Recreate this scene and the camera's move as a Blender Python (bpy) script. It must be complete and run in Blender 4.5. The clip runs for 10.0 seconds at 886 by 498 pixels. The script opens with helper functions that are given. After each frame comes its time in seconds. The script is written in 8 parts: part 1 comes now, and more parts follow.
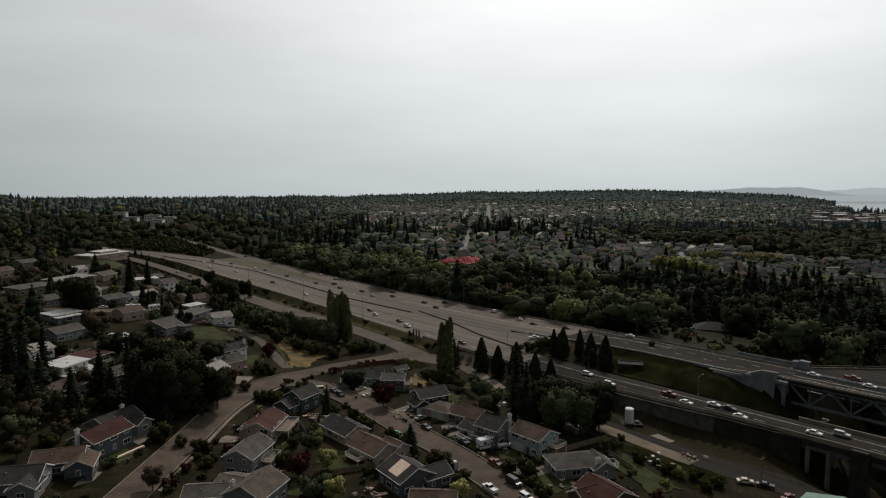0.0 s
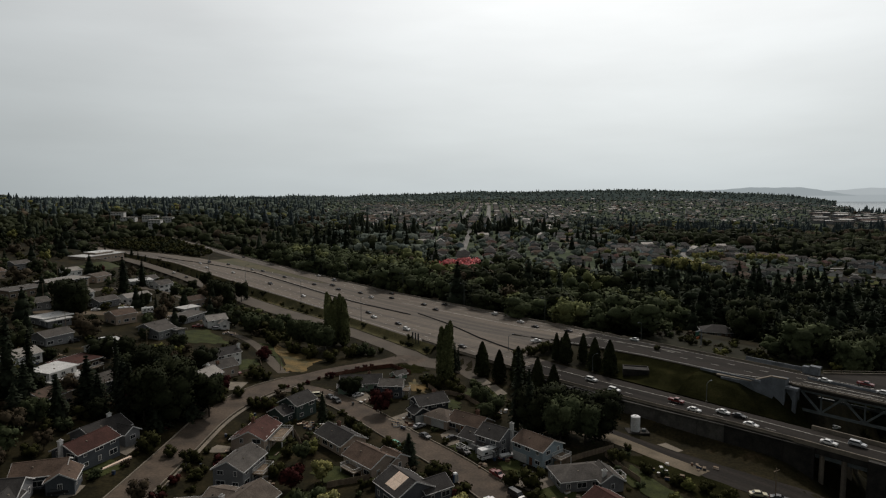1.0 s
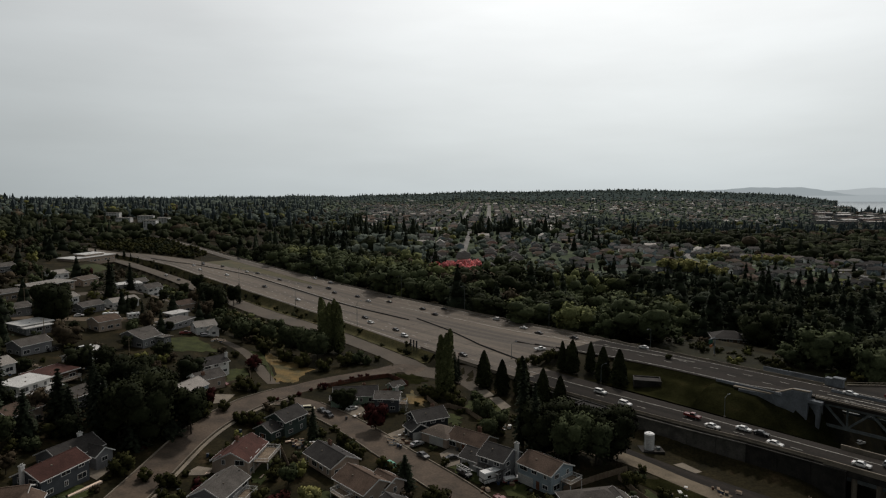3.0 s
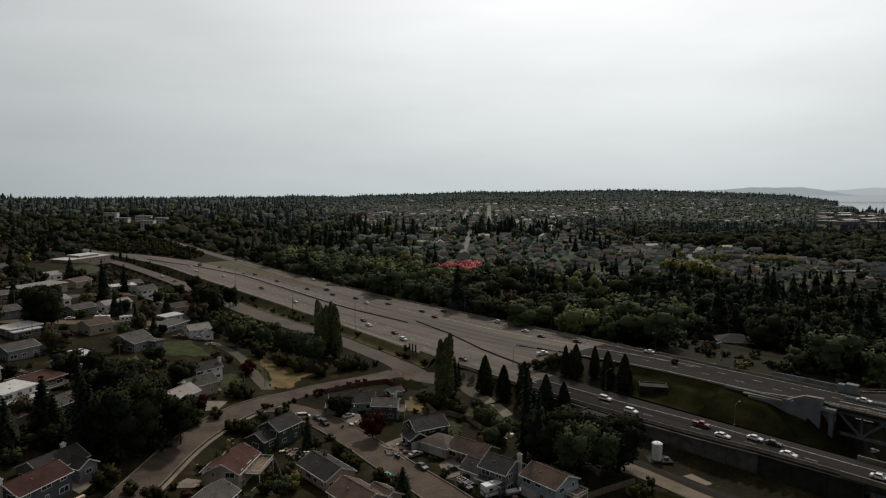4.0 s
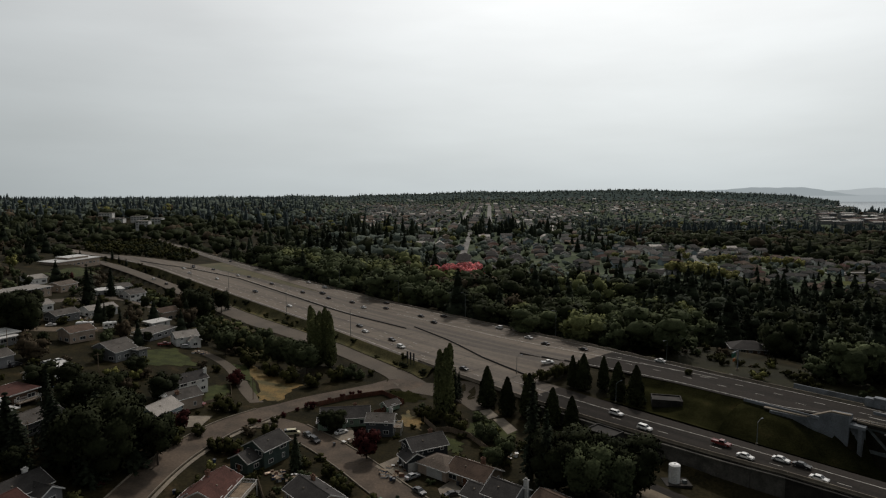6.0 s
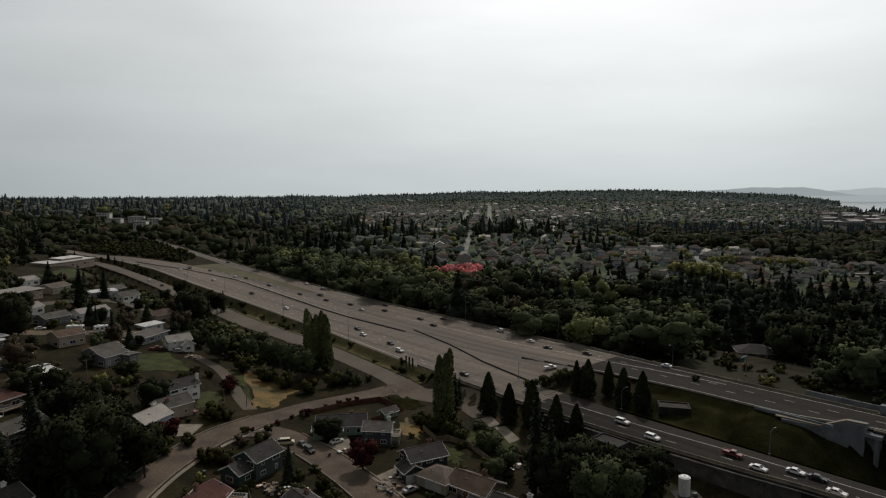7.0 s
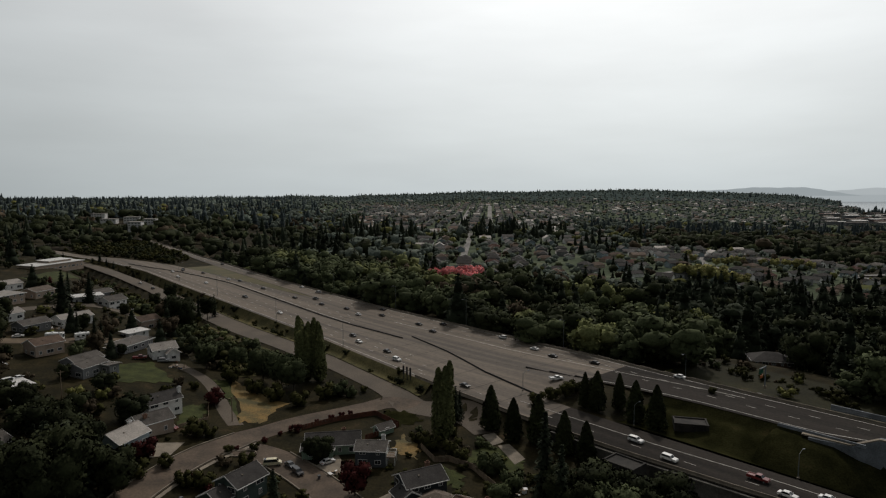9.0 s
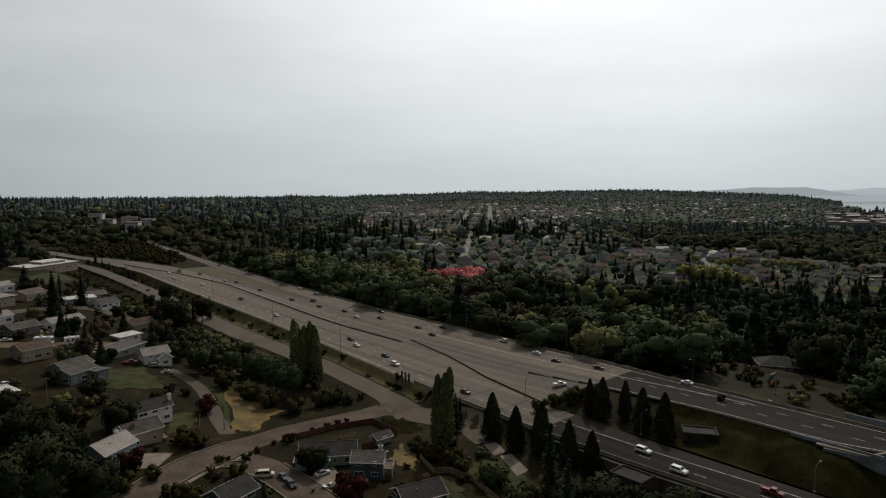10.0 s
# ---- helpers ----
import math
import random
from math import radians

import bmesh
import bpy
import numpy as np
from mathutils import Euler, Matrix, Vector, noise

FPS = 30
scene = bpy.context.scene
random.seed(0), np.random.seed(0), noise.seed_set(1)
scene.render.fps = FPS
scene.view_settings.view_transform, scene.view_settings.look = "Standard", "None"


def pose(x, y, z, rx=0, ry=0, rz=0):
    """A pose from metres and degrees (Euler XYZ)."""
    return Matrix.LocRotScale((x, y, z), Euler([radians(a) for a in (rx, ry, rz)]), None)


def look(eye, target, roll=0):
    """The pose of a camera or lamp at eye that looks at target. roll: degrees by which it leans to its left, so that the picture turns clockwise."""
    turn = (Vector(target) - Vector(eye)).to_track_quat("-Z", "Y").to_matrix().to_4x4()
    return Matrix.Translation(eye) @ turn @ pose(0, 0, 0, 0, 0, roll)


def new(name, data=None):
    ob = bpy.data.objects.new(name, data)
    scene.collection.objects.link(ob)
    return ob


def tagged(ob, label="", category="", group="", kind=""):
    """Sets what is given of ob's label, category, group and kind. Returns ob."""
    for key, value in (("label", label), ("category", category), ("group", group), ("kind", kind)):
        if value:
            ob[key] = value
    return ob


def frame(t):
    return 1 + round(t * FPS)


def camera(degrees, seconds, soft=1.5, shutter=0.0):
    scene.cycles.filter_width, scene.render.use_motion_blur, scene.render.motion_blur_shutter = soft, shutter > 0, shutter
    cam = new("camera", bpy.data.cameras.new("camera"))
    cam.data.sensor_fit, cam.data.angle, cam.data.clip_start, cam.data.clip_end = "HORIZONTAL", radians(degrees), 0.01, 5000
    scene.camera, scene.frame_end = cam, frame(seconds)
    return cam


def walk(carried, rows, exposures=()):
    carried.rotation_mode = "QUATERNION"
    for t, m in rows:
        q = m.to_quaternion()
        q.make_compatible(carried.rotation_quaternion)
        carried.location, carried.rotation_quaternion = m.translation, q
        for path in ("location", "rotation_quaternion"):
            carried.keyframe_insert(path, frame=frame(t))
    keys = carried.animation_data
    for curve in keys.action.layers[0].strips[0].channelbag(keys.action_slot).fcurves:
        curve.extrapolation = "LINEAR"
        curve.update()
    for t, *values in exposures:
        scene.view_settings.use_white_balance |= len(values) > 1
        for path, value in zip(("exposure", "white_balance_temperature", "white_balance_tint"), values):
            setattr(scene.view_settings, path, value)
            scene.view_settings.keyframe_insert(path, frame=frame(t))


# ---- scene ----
cam = camera(70, 10.0, soft=1.2)
# a level flight at 6.9 m/s, looking a little down along its way
PATH = []
for half in range(21):
    gone = 3.458 * half
    here = Vector((0.0143 * gone, gone, 73.15))
    PATH.append((half / 2, look(here, here + Vector((0, 100, -9.467)))))
walk(cam, PATH, [(0, 0.0), (10, 0.0)])

# ---- sky and sun: thin bright overcast, the sun behind it ahead and to the right ----
SUN_EL, SUN_AZ = radians(44), radians(16)      # azimuth from +y towards +x
sun_way = Vector((math.sin(SUN_AZ) * math.cos(SUN_EL), math.cos(SUN_AZ) * math.cos(SUN_EL), math.sin(SUN_EL)))
world = bpy.data.worlds.new("overcast_sky")
scene.world = world
world.use_nodes = True
wn, wl = world.node_tree.nodes, world.node_tree.links
wn.clear()


def wnode(kind, **values):
    n = wn.new(kind)
    for key, value in values.items():
        n.inputs[key].default_value = value
    return n


sky = wn.new("ShaderNodeTexSky")
sky.sky_type, sky.sun_disc = "NISHITA", False
sky.sun_elevation, sky.sun_rotation = SUN_EL, SUN_AZ
sky.air_density, sky.dust_density, sky.ozone_density = 1.0, 6.0, 1.0
coord = wn.new("ShaderNodeTexCoord")
split = wn.new("ShaderNodeSeparateXYZ")
wl.new(coord.outputs["Generated"], split.inputs[0])
tone = wn.new("ShaderNodeValToRGB")             # cooler low down, neutral above
tone.color_ramp.elements[0].position, tone.color_ramp.elements[0].color = 0.0, (0.90, 0.965, 0.985, 1)
tone.color_ramp.elements[1].position, tone.color_ramp.elements[1].color = 0.32, (0.985, 1.0, 1.005, 1)
for where, value in ((0.55, 0.62), (0.8, 0.42)):  # unseen zenith dimmed so less light reaches the ground
    tone.color_ramp.elements.new(where).color = (value, value, value, 1)
wl.new(split.outputs["Z"], tone.inputs[0])
facing = wn.new("ShaderNodeVectorMath")
facing.operation = "DOT_PRODUCT"
facing.inputs[1].default_value = sun_way
wl.new(coord.outputs["Generated"], facing.inputs[0])
half_way = wn.new("ShaderNodeMapRange")
half_way.inputs["From Min"].default_value, half_way.inputs["From Max"].default_value = -1.0, 1.0
wl.new(facing.outputs["Value"], half_way.inputs["Value"])
glow = wn.new("ShaderNodeValToRGB")             # bright towards the veiled sun, dull behind
stops = ((0.0, 0.08), (0.5, 0.19), (0.67, 0.39), (0.77, 0.55), (0.86, 0.70), (0.91, 0.91), (0.95, 1.06))
while len(glow.color_ramp.elements) < len(stops):
    glow.color_ramp.elements.new(0.5)
for spot, (where, value) in zip(glow.color_ramp.elements, stops):
    spot.position, spot.color = where, (value * (0.93 + 0.07 * where), value, value * (1.01 - 0.01 * where), 1)
wl.new(half_way.outputs[0], glow.inputs[0])
stretch = wn.new("ShaderNodeMapping")
stretch.inputs["Scale"].default_value = (2.2, 2.2, 11.0)
stretch.inputs["Rotation"].default_value = (0.0, 0.10, 0.0)
wl.new(coord.outputs["Generated"], stretch.inputs[0])
streaks = wnode("ShaderNodeTexNoise", Scale=1.6, Detail=5.0, Roughness=0.5)
wl.new(stretch.outputs[0], streaks.inputs["Vector"])
uneven = wn.new("ShaderNodeMapRange")
for key, value in (("From Min", 0.3), ("From Max", 0.7), ("To Min", 0.955), ("To Max", 1.045)):
    uneven.inputs[key].default_value = value
wl.new(streaks.outputs["Fac"], uneven.inputs["Value"])
lit = wn.new("ShaderNodeVectorMath")
lit.operation = "MULTIPLY"
wl.new(tone.outputs[0], lit.inputs[0])
wl.new(glow.outputs[0], lit.inputs[1])
cloud = wn.new("ShaderNodeVectorMath")
cloud.operation = "SCALE"
wl.new(lit.outputs[0], cloud.inputs[0])
wl.new(uneven.outputs[0], cloud.inputs["Scale"])
sheet = wnode("ShaderNodeBackground", Strength=1.0)
wl.new(cloud.outputs[0], sheet.inputs["Color"])
clear = wnode("ShaderNodeBackground", Strength=0.06)
wl.new(sky.outputs[0], clear.inputs["Color"])
veil = wnode("ShaderNodeMixShader", Fac=0.92)
wl.new(clear.outputs[0], veil.inputs[1])
wl.new(sheet.outputs[0], veil.inputs[2])
wl.new(veil.outputs[0], wn.new("ShaderNodeOutputWorld").inputs["Surface"])

sun_data = bpy.data.lights.new("sun", "SUN")
sun_data.energy, sun_data.angle, sun_data.color = 1.6, radians(4), (1.0, 0.92, 0.85)
sun = new("sun", sun_data)
sun.matrix_world = look(sun_way * 500, (0, 0, 0))
# ---- materials ----
def material(name, colour, second=None, rough=0.9, scale=0.4, fine=6.0, bump=0.0, metal=0.0, vary=0.0, islands=0.0, third=None, spec=0.3, deep=0.05, mottle=(0.78, 1.2)):
    """A surface that wanders between two colours at a coarse scale and is mottled at a fine one; vary: by object, islands: by piece."""
    m = bpy.data.materials.new(name)
    m.use_nodes = True
    nodes, links = m.node_tree.nodes, m.node_tree.links
    bsdf = nodes["Principled BSDF"]
    bsdf.inputs["Roughness"].default_value = rough
    bsdf.inputs["Metallic"].default_value = metal
    bsdf.inputs["Specular IOR Level"].default_value = spec
    geo = nodes.new("ShaderNodeNewGeometry")
    coarse = nodes.new("ShaderNodeTexNoise")
    coarse.inputs["Scale"].default_value, coarse.inputs["Detail"].default_value = scale, 4
    links.new(geo.outputs["Position"], coarse.inputs["Vector"])
    ramp = nodes.new("ShaderNodeValToRGB")
    second = second or tuple(c * 0.7 for c in colour)
    ramp.color_ramp.elements[0].position, ramp.color_ramp.elements[0].color = 0.35, (*second, 1)
    ramp.color_ramp.elements[1].position, ramp.color_ramp.elements[1].color = 0.62, (*colour, 1)
    if third:
        e = ramp.color_ramp.elements.new(0.75)
        e.color = (*third, 1)
    links.new(coarse.outputs["Fac"], ramp.inputs[0])
    grain = nodes.new("ShaderNodeTexNoise")
    grain.inputs["Scale"].default_value, grain.inputs["Detail"].default_value = fine, 3
    links.new(geo.outputs["Position"], grain.inputs["Vector"])
    shade = nodes.new("ShaderNodeMapRange")
    for key, value in (("From Min", 0.3), ("From Max", 0.7), ("To Min", mottle[0]), ("To Max", mottle[1])):
        shade.inputs[key].default_value = value
    links.new(grain.outputs["Fac"], shade.inputs["Value"])
    out = shade.outputs[0]
    for amount, source in ((vary, "object"), (islands, "island")):
        if amount:
            if source == "object":
                rnd = nodes.new("ShaderNodeObjectInfo").outputs["Random"]
            else:
                rnd = geo.outputs["Random Per Island"]
            spread = nodes.new("ShaderNodeMapRange")
            spread.inputs["To Min"].default_value, spread.inputs["To Max"].default_value = 1 - amount, 1 + amount
            links.new(rnd, spread.inputs["Value"])
            times = nodes.new("ShaderNodeMath")
            times.operation = "MULTIPLY"
            links.new(out, times.inputs[0])
            links.new(spread.outputs[0], times.inputs[1])
            out = times.outputs[0]
    mix = nodes.new("ShaderNodeVectorMath")
    mix.operation = "SCALE"
    links.new(ramp.outputs[0], mix.inputs[0])
    links.new(out, mix.inputs["Scale"])
    links.new(mix.outputs[0], bsdf.inputs["Base Color"])
    if bump:
        b = nodes.new("ShaderNodeBump")
        b.inputs["Strength"].default_value, b.inputs["Distance"].default_value = bump, deep
        links.new(grain.outputs["Fac"], b.inputs["Height"])
        links.new(b.outputs[0], bsdf.inputs["Normal"])
    return m


def glass(name, colour=(0.03, 0.035, 0.04)):
    m = material(name, colour, rough=0.06, scale=0.2, spec=0.6)
    return m


def along_road(*values, **more):
    """A road surface worn in long streaks, as wheels run."""
    m = material(*values, **more)
    nodes, links = m.node_tree.nodes, m.node_tree.links
    lane = nodes.new("ShaderNodeMapping")
    lane.vector_type = "TEXTURE"
    lane.inputs["Rotation"].default_value = (0, 0, radians(-48.25))
    lane.inputs["Scale"].default_value = (14.0, 0.22, 1.0)
    noise = [n for n in nodes if n.bl_idname == "ShaderNodeTexNoise"][0]
    links.new([n for n in nodes if n.bl_idname == "ShaderNodeNewGeometry"][0].outputs["Position"], lane.inputs[0])
    links.new(lane.outputs[0], noise.inputs["Vector"])
    return m


M_GROUND = material("rough_ground", (0.030, 0.0245, 0.0110), (0.013, 0.0120, 0.0055), scale=0.13, fine=1.4, third=(0.062, 0.042, 0.023), mottle=(0.6, 1.35), spec=0.05)
M_LAWN = material("lawn_grass", (0.052, 0.060, 0.018), (0.028, 0.035, 0.011), scale=0.25, fine=3, third=(0.064, 0.060, 0.0223), mottle=(0.65, 1.35), spec=0.1)
M_DRY = material("dry_yellow_grass", (0.202, 0.127, 0.0381), (0.08, 0.068, 0.024), scale=0.16, fine=2, third=(0.15, 0.116, 0.0352), mottle=(0.6, 1.3))
M_BANK = material("bank_grass", (0.024, 0.024, 0.0098), (0.0115, 0.0122, 0.005), scale=0.16, fine=2.5, third=(0.040, 0.034, 0.015), mottle=(0.6, 1.4), rough=1.0, spec=0.0)
M_GRAVEL = material("pale_gravel", (0.19, 0.155, 0.11), (0.10, 0.082, 0.057), scale=0.12, fine=2.5, spec=0.1)
M_PALEWALL = material("washed_concrete", (0.115, 0.108, 0.094), (0.055, 0.052, 0.046), scale=0.35, fine=2.5)
M_ASPHALT = along_road("dark_freeway_asphalt", (0.034, 0.029, 0.0245), (0.019, 0.0168, 0.0145), scale=0.06, fine=1.4, rough=0.95, spec=0.1)
M_TAN = material("tan_median_grass", (0.096, 0.078, 0.033), (0.06, 0.06, 0.024), scale=0.08, fine=2)
M_DIRT = material("packed_dirt", (0.144, 0.107, 0.0682), (0.0911, 0.069, 0.0445), scale=0.15, fine=2.5)
M_FREEWAY = along_road("freeway_concrete", (0.145, 0.117, 0.088), (0.066, 0.054, 0.042), scale=0.05, fine=0.7, rough=0.85, mottle=(0.84, 1.14))
M_STREET = material("street_asphalt", (0.108, 0.079, 0.055), (0.060, 0.045, 0.032), scale=0.16, fine=1.6, rough=0.9, mottle=(0.75, 1.2))
M_OLDROAD = material("ramp_asphalt", (0.104, 0.0834, 0.0611), (0.0758, 0.0616, 0.0455), scale=0.07, fine=2.0, rough=0.9)
M_CONCRETE = material("grey_concrete", (0.246, 0.209, 0.16), (0.156, 0.134, 0.105), scale=0.3, fine=4)
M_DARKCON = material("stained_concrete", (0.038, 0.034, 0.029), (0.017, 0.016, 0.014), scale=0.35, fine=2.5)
M_PALECON = material("pale_blue_concrete", (0.211, 0.229, 0.248), (0.136, 0.149, 0.161), scale=0.25, fine=3)
M_LINE = material("road_paint", (0.58, 0.56, 0.51), (0.33, 0.31, 0.28), scale=0.5, fine=6)
M_STEEL = material("painted_bridge_steel", (0.16, 0.18, 0.18), (0.10, 0.115, 0.115), scale=0.5, fine=5, rough=0.6)
M_BARK = material("bark", (0.07, 0.055, 0.04), (0.04, 0.032, 0.025), scale=1.5, fine=8)
M_WATER = material("bay_water", (0.10, 0.13, 0.15), (0.08, 0.10, 0.12), rough=0.18, scale=0.003, fine=0.02, spec=0.5)
# ---- the lie of the land ----
S = 1.33                                       # metres to a unit of the plan; (u, n) are plan units along and across the freeway
FWD, FWN = (0.665, -0.745), (0.745, 0.665)     # along the freeway (to the right) and across it (away)


def ease(a, b, v):
    t = np.clip((v - a) / (b - a), 0.0, 1.0)
    return t * t * (3 - 2 * t)


def table(v, *pairs):
    """Straight runs between (place, value) pairs."""
    return np.interp(v, [p[0] for p in pairs], [p[1] for p in pairs])


def along(x, y):
    return (FWD[0] * x + FWD[1] * y) / S, (FWN[0] * x + FWN[1] * y) / S


def place(u, n):
    return (FWD[0] * u + FWN[0] * n) * S, (FWD[1] * u + FWN[1] * n) * S


def north_edge(u):
    return table(u, (-700, 216), (-640, 211), (-573, 206), (-556, 206), (-483, 201), (-430, 199), (-386, 197), (-347, 195.5), (-330, 195.5), (-180, 195.5), (-150, 194), (-120, 189), (-98, 187.2), (300, 187.2))


def south_edge(u):
    return table(u, (-700, 92), (-600, 113), (-527, 132), (-482, 142.5), (-430, 148), (-375, 147), (-271, 146.5), (-230, 145), (-162, 139.5), (-120, 138), (-100, 138.4), (-90, 139.2), (-75, 140.2), (-65, 141.6), (-50, 142.3), (300, 142.5))


def ramp_north(u):
    return table(u, (-700, 82), (-600, 106), (-514, 133), (-470, 138.5), (-402, 140), (-357, 140), (-282, 138.5), (-241, 139), (-208, 139), (-175, 136), (-153, 134))


def ramp_south(u):
    return table(u, (-700, 74), (-600, 99), (-499, 129), (-431, 132), (-377, 132), (-327, 130), (-270, 129), (-235, 130.5), (-195, 130.5), (-170, 128.5), (-153, 124))


def fw_height(u, n=0.0):
    """The freeway climbs to the far left; its upper half also climbs towards the bridge."""
    return 3.0 + 0.02 * np.maximum(0, -u - 260) + 2.5 * ease(-178, -95, u) * ease(154, 166, np.asarray(n, float))


def land(x, y):
    x, y = np.asarray(x, float), np.asarray(y, float)
    u, n = along(x, y)
    x, y = x / S, y / S
    fw = fw_height(u, n)
    hill = 26 * (1 - np.exp(-np.maximum(0, -x - 42) * 0.0062)) * ease(0, 40, ramp_south(u) - 1 - n)
    hill = hill + 1.5 * ease(70, 120, -x) * ease(170, 120, y)
    left = 17 * ease(-120, -420, x) * ease(380, 650, y) * ease(2600, 1500, y)
    ridge = table(x / np.maximum(y, 1), (-0.7, -6), (-0.43, 0), (-0.3, 4), (-0.16, 11), (0.014, 30), (0.1, 48), (0.2, 57), (0.33, 60), (0.4, 52), (0.49, 40), (0.55, 28), (0.585, 15), (0.61, 3), (0.7, -2))
    ridge = ridge + 3.0 * np.sin(x * 0.011) * np.sin(y * 0.004 + x * 0.003) + 2.0 * np.sin(x * 0.031 + y * 0.006)
    far = ridge * ease(1000, 3500, y) + 4 * ease(450, 900, y) * ease(1500, 900, y)
    east = -15 * ease(60, 420, x) * ease(180, 600, y)
    base = np.maximum(hill, left) + far + east
    # the wooded dip beyond the freeway and the ravine under the bridges
    shelf = ease(-145, -122, u) * ease(-58, -72, u)
    dip = -7 * ease(198 + 36 * shelf, 226 + 36 * shelf, n) * ease(-260, -100, u) * (1 - ease(380, 520, y))
    ravine = -20 * np.maximum(ease(-56, -12, u) * ease(131, 143, n), 0.75 * ease(-63, -54, u) * ease(160, 172, n)) * (1 - ease(420, 560, y)) - 3 * ease(-56, 0, u) * ease(80, 130, n)
    base = base + dip
    near = -1.0 * ease(35, 50, x) * ease(160, 140, y)
    base = base + near
    over_edge = n - south_edge(u)
    walled = (u > -119) & (u < 10)             # here a wall, not a bank, carries the near edge
    inside = np.where(walled, ease(2.4, 3.4, over_edge), ease(-4.0, 0.0, over_edge)) * ease(4, 0, n - north_edge(u))
    ramp = ease(-5, 0, n - ramp_south(u)) * ease(3, 0, n - ramp_north(u)) * (1 - ease(-165, -150, u))
    base = base * (1 - ramp) + (fw - 2.0) * ramp
    rim = table(u, (-100, 171.5), (-78, 171), (-62, 175.6))
    median = (-1.6 * ease(-128, -112, u) - 6.3 * ease(-90, -58, u)) * ease(152, 158, n) * ease(-1.4, -3.6, n - rim)
    base = base * (1 - inside) + (fw + median) * inside
    rough = 0.25 * np.sin(x * 0.11 + 1.3) * np.sin(y * 0.083) * (1 - inside) * (1 - ramp)
    way = x / np.maximum(y, 1)
    wet = np.maximum(ease(0.64, 0.66, way) * ease(1950, 2050, y), ease(0.615, 0.63, way) * ease(2500, 2800, y))
    ravine = ravine - 1.0 * ease(-118, -90, u) * ease(120, 132, n) * ease(138, 136, n)
    return S * ((base + ravine + rough) * (1 - wet) - 30 * wet)


def ground_at(x, y):
    return float(land(x, y))


def road_at(x, y):
    """The height of the freeway's surface, or of the land beside it."""
    u, n = along(x, y)
    low = float(land(x, y))
    if south_edge(u) - 0.5 <= n <= north_edge(u) + 0.2 and not (u > -112 and 152.6 < n < 171.0):
        return max(low, S * float(fw_height(u, n)))
    return low
# ---- building helpers ----
class Geo:
    """Vertices and faces of one mesh."""

    def __init__(self):
        self.v, self.f = [], []

    def add(self, verts, faces):
        k = len(self.v)
        self.v.extend(verts)
        self.f.extend(tuple(i + k for i in f) for f in faces)
        return self

    def box(self, x, y, z, sx, sy, sz, turn=0.0):
        """A box on its base centre (x, y, z)."""
        c, s = math.cos(turn), math.sin(turn)
        vs = []
        for dz in (0, sz):
            for dx, dy in ((-sx, -sy), (sx, -sy), (sx, sy), (-sx, sy)):
                vs.append((x + (dx * c - dy * s) / 2, y + (dx * s + dy * c) / 2, z + dz))
        return self.add(vs, [(3, 2, 1, 0), (4, 5, 6, 7), (0, 1, 5, 4), (1, 2, 6, 5), (2, 3, 7, 6), (3, 0, 4, 7)])

    def beam(self, a, b, wide, high):
        """A square bar from a to b."""
        a, b = Vector(a), Vector(b)
        d = (b - a).normalized()
        side = d.cross(Vector((0, 0, 1)))
        side = side.normalized() if side.length > 1e-4 else Vector((1, 0, 0))
        up = side.cross(d).normalized()
        vs = []
        for p in (a, b):
            for i, j in ((-1, -1), (1, -1), (1, 1), (-1, 1)):
                vs.append(tuple(p + side * (i * wide / 2) + up * (j * high / 2)))
        return self.add(vs, [(3, 2, 1, 0), (4, 5, 6, 7), (0, 1, 5, 4), (1, 2, 6, 5), (2, 3, 7, 6), (3, 0, 4, 7)])

    def tube(self, a, b, ra, rb, sides=8, caps=True):
        a, b = Vector(a), Vector(b)
        d = (b - a).normalized()
        side = d.cross(Vector((0, 0, 1)))
        side = side.normalized() if side.length > 1e-3 else Vector((1, 0, 0))
        up = side.cross(d)
        vs = []
        for p, r in ((a, ra), (b, rb)):
            for i in range(sides):
                w = 2 * math.pi * i / sides
                vs.append(tuple(p + side * (r * math.cos(w)) + up * (r * math.sin(w))))
        fs = [(i, (i + 1) % sides, sides + (i + 1) % sides, sides + i) for i in range(sides)]
        if caps:
            fs += [tuple(range(sides))[::-1], tuple(range(sides, 2 * sides))]
        return self.add(vs, fs)

    def prism(self, outline, x0, x1):
        """An outline in (y, z), counted round, drawn along x."""
        k = len(outline)
        vs = [(x0, y, z) for y, z in outline] + [(x1, y, z) for y, z in outline]
        fs = [(i, (i + 1) % k, k + (i + 1) % k, k + i) for i in range(k)] + [tuple(range(k))[::-1], tuple(range(k, 2 * k))]
        return self.add(vs, fs)

    def turned(self, m):
        self.v = [tuple(m @ Vector(p)) for p in self.v]
        return self

    def mesh(self, name, mat, smooth=False):
        me = bpy.data.meshes.new(name)
        me.from_pydata(self.v, [], self.f)
        me.materials.append(mat)
        if smooth:
            me.polygons.foreach_set("use_smooth", [True] * len(me.polygons))
        me.update()
        return me


def solid(name, geo, mat, smooth=False):
    """A mesh object at top level."""
    return new(name, geo.mesh(name, mat, smooth))


def part(name, geo, mat, parent, label="", smooth=False):
    ob = new(name, geo if isinstance(geo, bpy.types.Mesh) else geo.mesh(name, mat, smooth))
    ob.parent = parent
    return tagged(ob, label)


